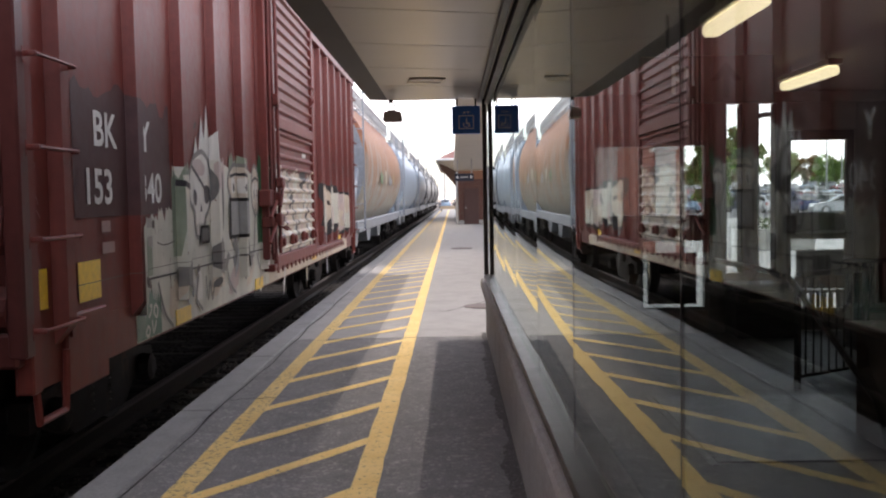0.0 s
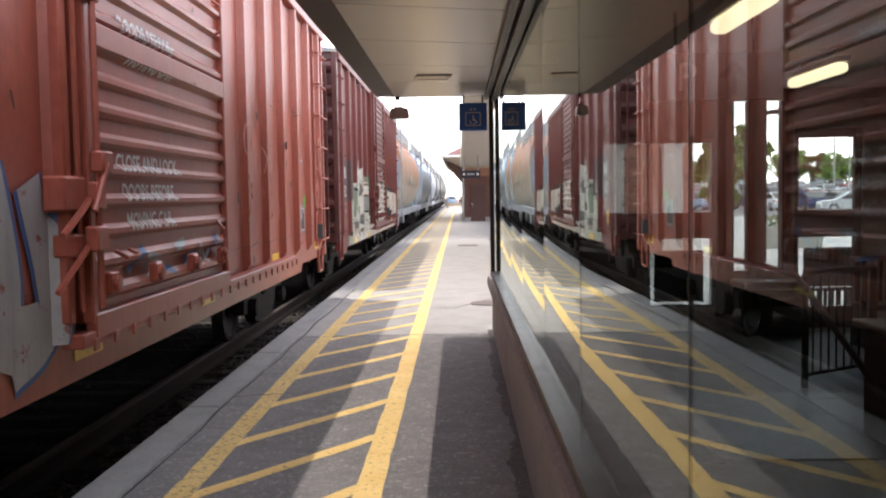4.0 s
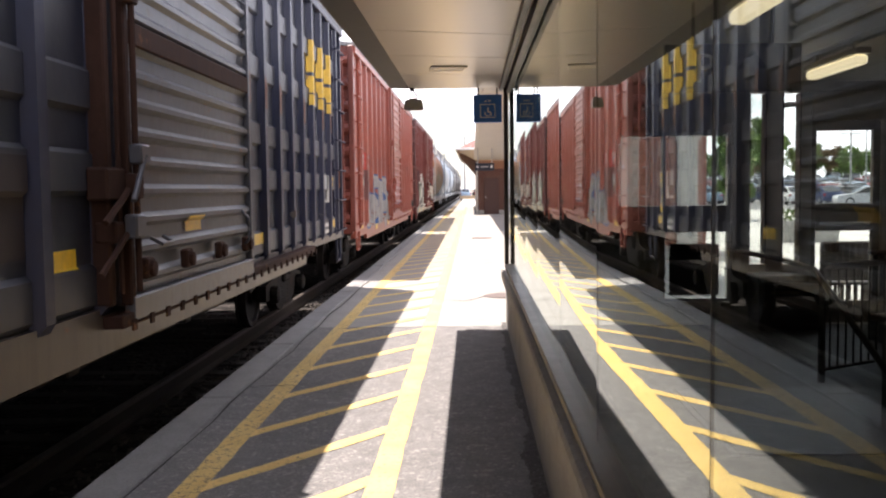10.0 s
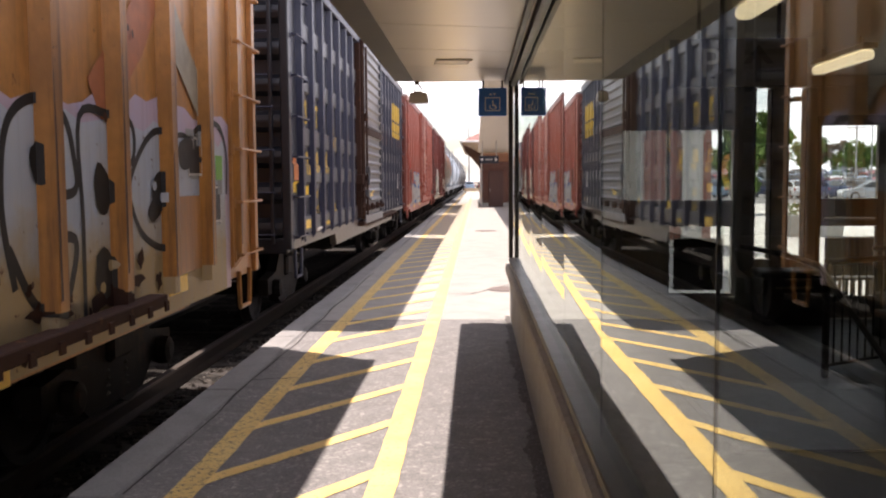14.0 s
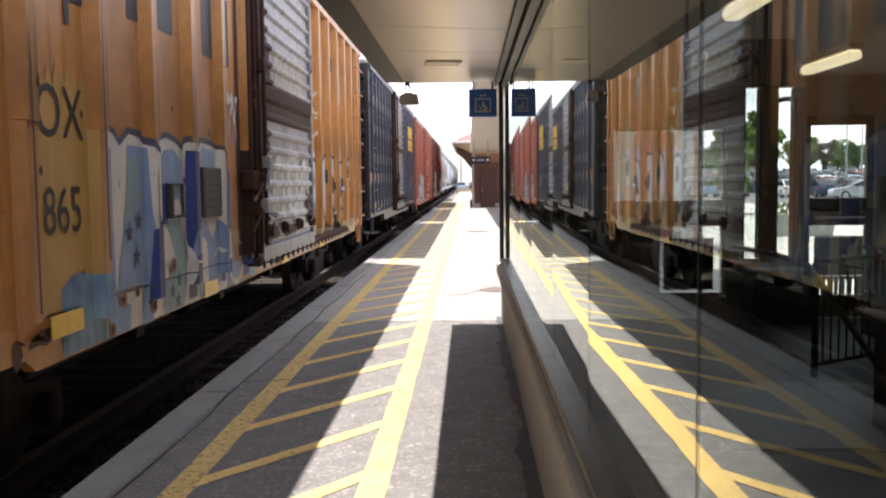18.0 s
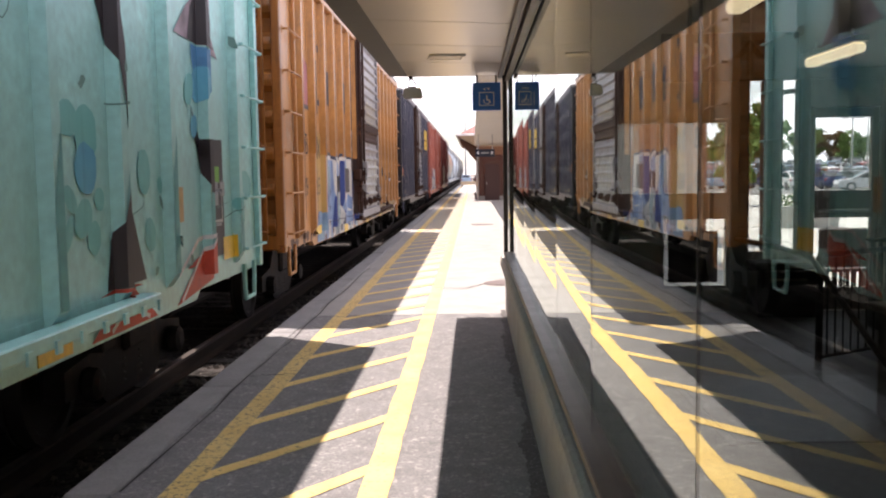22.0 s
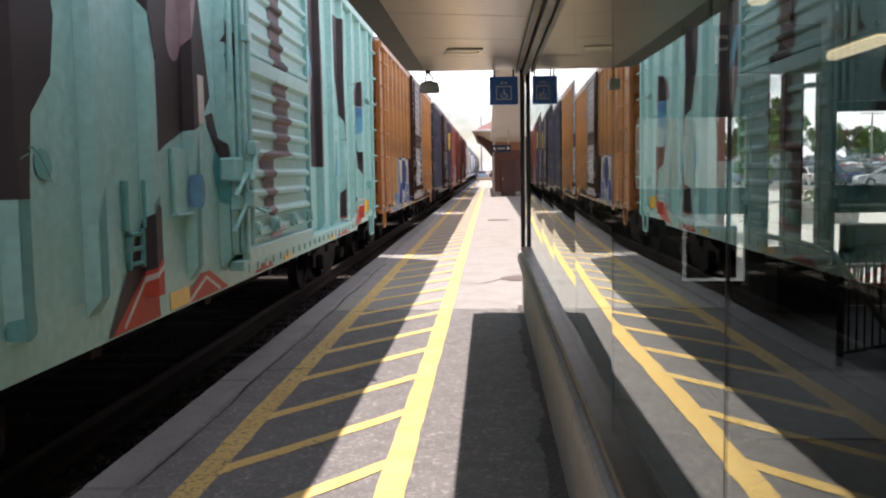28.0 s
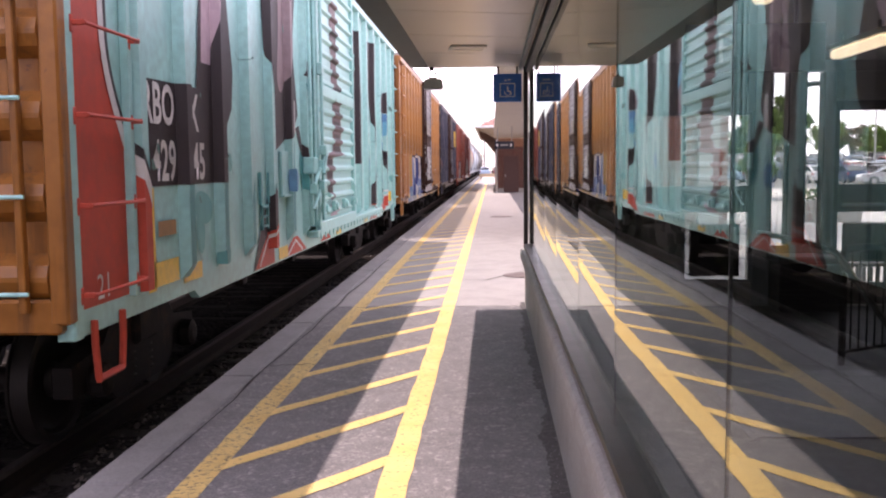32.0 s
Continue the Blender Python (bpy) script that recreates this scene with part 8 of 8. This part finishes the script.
prot = [parked_car(n, c, k == 4) for k, (n, c) in enumerate(CARPAINTS)]
rnd = random.Random(21)
spots = []
for row, (y, x0, n) in enumerate(((76, 20, 13), (81, 20, 13), (90, 20, 16), (96, 20, 16), (106, 22, 18), (112, 22, 18), (122, 24, 20), (128, 24, 20), (138, 28, 20))):
    for k in range(n):
        if rnd.random() < .86:
            spots.append((x0 + 2.75 * k + rnd.uniform(-.15, .15), y + rnd.uniform(-.3, .3), 180 * rnd.randint(0, 1) + rnd.uniform(-2, 2)))
spots[0] = (27.8, 66.0, 80)


def lot_z(y):
    """Height of the parking lot, which climbs away from the station."""
    return -.012 + max(0.0, min(y, 140.0) - 84.0) * 1.612 / 56


for k, (x, y, r) in enumerate(spots):
    base = prot[(k * 5 + k // 3) % len(prot)] if k else prot[4]
    if k < len(prot):
        base = prot[k]
        base.matrix_basis = pose(x, y, lot_z(y), 1.65 if 84 < y < 140 and abs(r) < 90 else -1.65 if 84 < y < 140 else 0, 0, r)
    else:
        copy_thing(base, pose(x, y, lot_z(y), 1.65 if 84 < y < 140 and abs(r) < 90 else -1.65 if 84 < y < 140 else 0, 0, r))


def lot_lamp(x, y, h=7.0):
    th = thing("lamp_post", pose(x, y, lot_z(y)), "grey steel parking lot lamp post with twin heads", "lamp post", "lamps of the parking lot")
    part("pole", Build().tube([(0, 0, 0), (0, 0, h)], [.09, .06], 10), M_ALU, th, smooth=True)
    part("base", Build().lathe([(0, .25), (.7, .25), (.75, .2)], (0, 0, 0), 2, 14), M_KNEE, th)
    part("arm", Build().box(-1.0, 1.0, -.04, .04, h - .1, h), M_ALU, th)
    for sx in (-1.1, 1.1):
        part("head", Build().box(sx - .3, sx + .3, -.16, .16, h - .12, h + .03, .02), M_ALU, th)


for x, y in ((38.6, 96), (33.0, 105), (49, 122), (28, 126), (43.5, 104)):
    lot_lamp(x, y)

# yellow post, planter and bike hoop by the forecourt
yp = thing("bollard_sign", pose(8.0, 25.0, -.004), "tall yellow post with a blue sign panel", "sign post")
part("post", Build().tube([(0, 0, 0), (0, 0, 2.3)], .06, 10), M_REFL, yp, smooth=True)
part("panel", Build().box(-.30, -.08, -.02, .02, 1.7, 2.2, .01), plain("dull_blue_panel", (.03, .06, .14), .5), yp)
pl = thing("planter", pose(9.2, 26.0, -.004), "grey concrete planter box with low plants", "planter")
part("box", Build().prism([(-.75, 0), (.75, 0), (.85, .6), (-.85, .6)], 1, -.45, .45), M_KNEE, pl)
pb = Build()
for k in range(260):
    p = Vector((rnd.uniform(-.75, .75), rnd.uniform(-.35, .35), .6 + rnd.uniform(0, .28)))
    d = Vector((rnd.uniform(-1, 1), rnd.uniform(-1, 1), rnd.uniform(-.3, 1))).normalized() * .09
    e = d.cross(Vector((rnd.random(), rnd.random(), .3))).normalized() * .03
    pb.add([p, p + d * .5 + e, p + d, p + d * .5 - e], [(0, 1, 2, 3)])
part("plants", pb.mesh("plants", leaf_mat("planter_leaf", (.05, .10, .02), (.12, .16, .03)), fix=False), None, pl)
pipe = thing("gooseneck_pipe", pose(3.60, CORNER_Y + .25, 0), "black curved gooseneck pipe outside the window", "pipe")
part("pipe", Build().tube([(-.19, 0, 0), (-.19, 0, 2.1)] + [(-.19 + .3 * (1 - math.cos(radians(a))), 0, 2.1 + .42 * math.sin(radians(a))) for a in range(15, 91, 15)] + [(.3, 0, 2.52)], .032, 10), M_FRAME, pipe, smooth=True)

# signal mast far down the line
mast = thing("signal_mast", pose(-1.5, 190, -.1), "slim grey lattice mast far down the line", "mast")
part("pole", Build().tube([(0, 0, 0), (0, 0, 13)], [.22, .09], 8), M_ALU, mast)
for k in range(5):
    part("cross_arm", Build().box(-.5 + .05 * k, .5 - .05 * k, -.04, .04, 7 + 1.2 * k, 7.08 + 1.2 * k), M_ALU, mast)

# brick pavilion across the forecourt, seen through the end windows
pav = thing("brick_pavilion", pose(0, 20.0, -.004), "red brick pavilion wall with pale stone pilasters", "building")
part("wall", Build().box(2.75, 5.02, .10, 4.0, 0, 3.3), M_PAVBRICK, pav, "red-brown brick wall")
for x0, x1 in ((3.10, 3.56), (4.38, 4.82)):
    pl_ = part("pilaster", Build().box(x0, x1, 0, .099, .02, 2.55, .012), M_PAVSTONE, pav, "pale stone pilaster")
    part("capital", Build().box(x0 - .04, x1 + .04, -.03, .099, 2.552, 2.66, .01), M_PAVSTONE, pl_)
part("cornice", Build().box(2.70, 5.08, -.06, 4.05, 3.302, 3.5, .02), M_PAVSTONE, pav)
part("plinth", Build().box(2.74, 5.05, .02, .0985, 0, .30, .01), M_PAVSTONE, pav)

# ---- trees ----
M_BARK = plain("bark", (.09, .07, .05), .9, 0, .3, 14, .01)
LEAVES = [leaf_mat("leaf_green", (.06, .12, .025), (.16, .24, .06)), leaf_mat("leaf_olive", (.09, .14, .035), (.24, .28, .09)), leaf_mat("leaf_russet", (.10, .06, .02), (.17, .10, .03))]


def tree(x, y, h, spread, kind, seed):
    rnd = random.Random(seed)
    th = thing("tree", pose(x, y, 1.5 if y > 140 and x > 12 else -.1), ("dense green broadleaf tree", "olive green broadleaf tree", "tree with russet brown leaves")[kind] + " behind the parking lot", "tree", "trees behind the parking lot")
    tb = Build().tube([(0, 0, 0), (.05, 0, h * .25), (-.05, .05, h * .5), (0, 0, h * .85)], [h * .025, h * .02, h * .014, h * .004], 8)
    tips = []
    for k in range(9):
        a = rnd.uniform(0, 6.28)
        z0 = h * rnd.uniform(.25, .6)
        r = spread * rnd.uniform(.45, .95)
        tip = Vector((r * math.cos(a), r * math.sin(a), z0 + h * rnd.uniform(.1, .35)))
        tb.tube([(0, 0, z0), tip * .55 + Vector((0, 0, z0 * .4)), tip], [h * .011, h * .007, h * .003], 5)
        tips.append(tip)
    part("trunk", tb, M_BARK, th)
    cb = Build()
    clumps = []
    for k in range(46):
        if k < 18:
            c = tips[k % 9] + Vector((rnd.gauss(0, .5), rnd.gauss(0, .5), rnd.gauss(0, .4)))
        else:
            a, u = rnd.uniform(0, 6.28), rnd.random() ** .5
            zz = rnd.uniform(.32, 1.0)
            rr = spread * u * (1.05 - abs(zz - .55) * 1.25)
            c = Vector((rr * math.cos(a), rr * math.sin(a), h * zz))
        clumps.append((c, rnd.uniform(.5, 1.0) * spread * .27))
    for c, r in clumps:
        for j in range(58):
            d = Vector((rnd.gauss(0, 1), rnd.gauss(0, 1), rnd.gauss(0, .8)))
            p = c + d.normalized() * r * rnd.random() ** .4
            q = Euler((rnd.uniform(0, 6), rnd.uniform(0, 6), rnd.uniform(0, 6))).to_matrix()
            s = rnd.uniform(.14, .30)
            cb.add([p + q @ Vector((-s, 0, 0)), p + q @ Vector((0, s * .6, .08)), p + q @ Vector((s, 0, 0)), p + q @ Vector((0, -s * .6, .08))], [(0, 1, 2, 3)])
    part("crown", cb.mesh("crown", LEAVES[kind], fix=False), None, th)
    return th


for k in range(17):
    tree(34 + 3.3 * k + rnd.uniform(-1, 1), 150 + rnd.uniform(-4, 8) + (k % 3) * 5, rnd.uniform(4.6, 6.2) + .10 * k, rnd.uniform(2.8, 3.8), (0, 1, 0, 2, 0)[k % 5], k)
tree(12.1, 42, 4.4, 1.5, 0, 77)
for k in range(8):
    tree(-34 + 3.6 * k + (26 if k > 4 else 0), 232 + rnd.uniform(-6, 6), rnd.uniform(4.5, 6.5), 3.0, k % 2, 200 + k)
for k, (x, y, base) in enumerate(((1.6, 128, 0), (3.4, 140, 1), (-1.2, 150, 6), (1.0, 158, 3))):
    copy_thing(prot[base], pose(x, y, -.012 if y > 150 else -.003, 0, 0, 4))


# ---- clouds drifting before the sun ----
n_ = Nodes("cloud_vapour")
cl_d = n_.node("BsdfTranslucent", Color=(.96, .96, .97, 1))
cl_t = n_.node("BsdfTransparent", Color=(1, 1, 1, 1))
M_CLOUD = n_.m
n_.t.links.new(n_.node("MixShader", Fac=0.22, i1=cl_t.outputs[0], i2=cl_d.outputs[0]).outputs[0], n_.out.inputs["Surface"])
CLOUD_H, CLOUD_V = 520.0, 11.0
CLOUDS = []


def cloud(x_back, x_front, seed):
    """A ragged bank of flat puffs, thinner towards its ends; x is where its shadow lies at the first moment."""
    rnd = random.Random(seed)
    th = thing("cloud", pose(SUN.x / SUN.z * CLOUD_H, 40 + SUN.y / SUN.z * CLOUD_H, CLOUD_H), "white fair-weather cloud drifting before the sun", "cloud", "drifting clouds")
    for k in range(64):
        x, y = x_back + (x_front - x_back) * (k % 16 + .5) / 16 + rnd.uniform(-6, 6), -75 + 50 * (k // 16) + rnd.uniform(-12, 12)
        a, b_, c_ = rnd.uniform(20, 34), rnd.uniform(26, 42), rnd.uniform(5, 9)
        b = Build()
        for i in range(7):
            t_ = -1 + 2 * i / 6
            r = math.sqrt(max(0.02, 1 - t_ * t_))
            for j in range(14):
                w = 2 * math.pi * j / 14
                q = r * rnd.uniform(.86, 1.1)
                b.v.append((x + a * q * math.cos(w), y + b_ * q * math.sin(w), c_ * t_ + rnd.uniform(-1, 1) + (k % 4) * 9))
        for i in range(6):
            for j in range(14):
                b.f.append((i * 14 + j, i * 14 + (j + 1) % 14, i * 14 + 14 + (j + 1) % 14, i * 14 + 14 + j))
        b.f += [tuple(range(14))[::-1], tuple(range(84, 98))]
        part("puff", b, M_CLOUD, th, smooth=True)
    CLOUDS.append(th)


cloud(-62, 120, 3)
cloud(-540, -356, 8)

# ---- motions ----


def motions():
    times = sorted({round(t, 2) for t, _ in S_KNOTS} | {0.5 * i for i in range(65)})
    for car, y in TRAIN:
        walk(car, [(t, pose(TRACK_X, y + gone(t), RAIL_Z)) for t in times])
    for th in CLOUDS:
        m = th.matrix_basis.copy()
        walk(th, [(t, Matrix.Translation((CLOUD_V * t, 0, 0)) @ m) for t in range(0, 33)])
    turns = [0.2 * i for i in range(161)]
    for w in WHEELSETS:
        base = w.matrix_basis.translation.copy()
        walk(w, [(t, Matrix.Translation(base) @ Matrix.Rotation(-gone(t) / WHEEL_R, 4, 'X')) for t in turns])


motions()
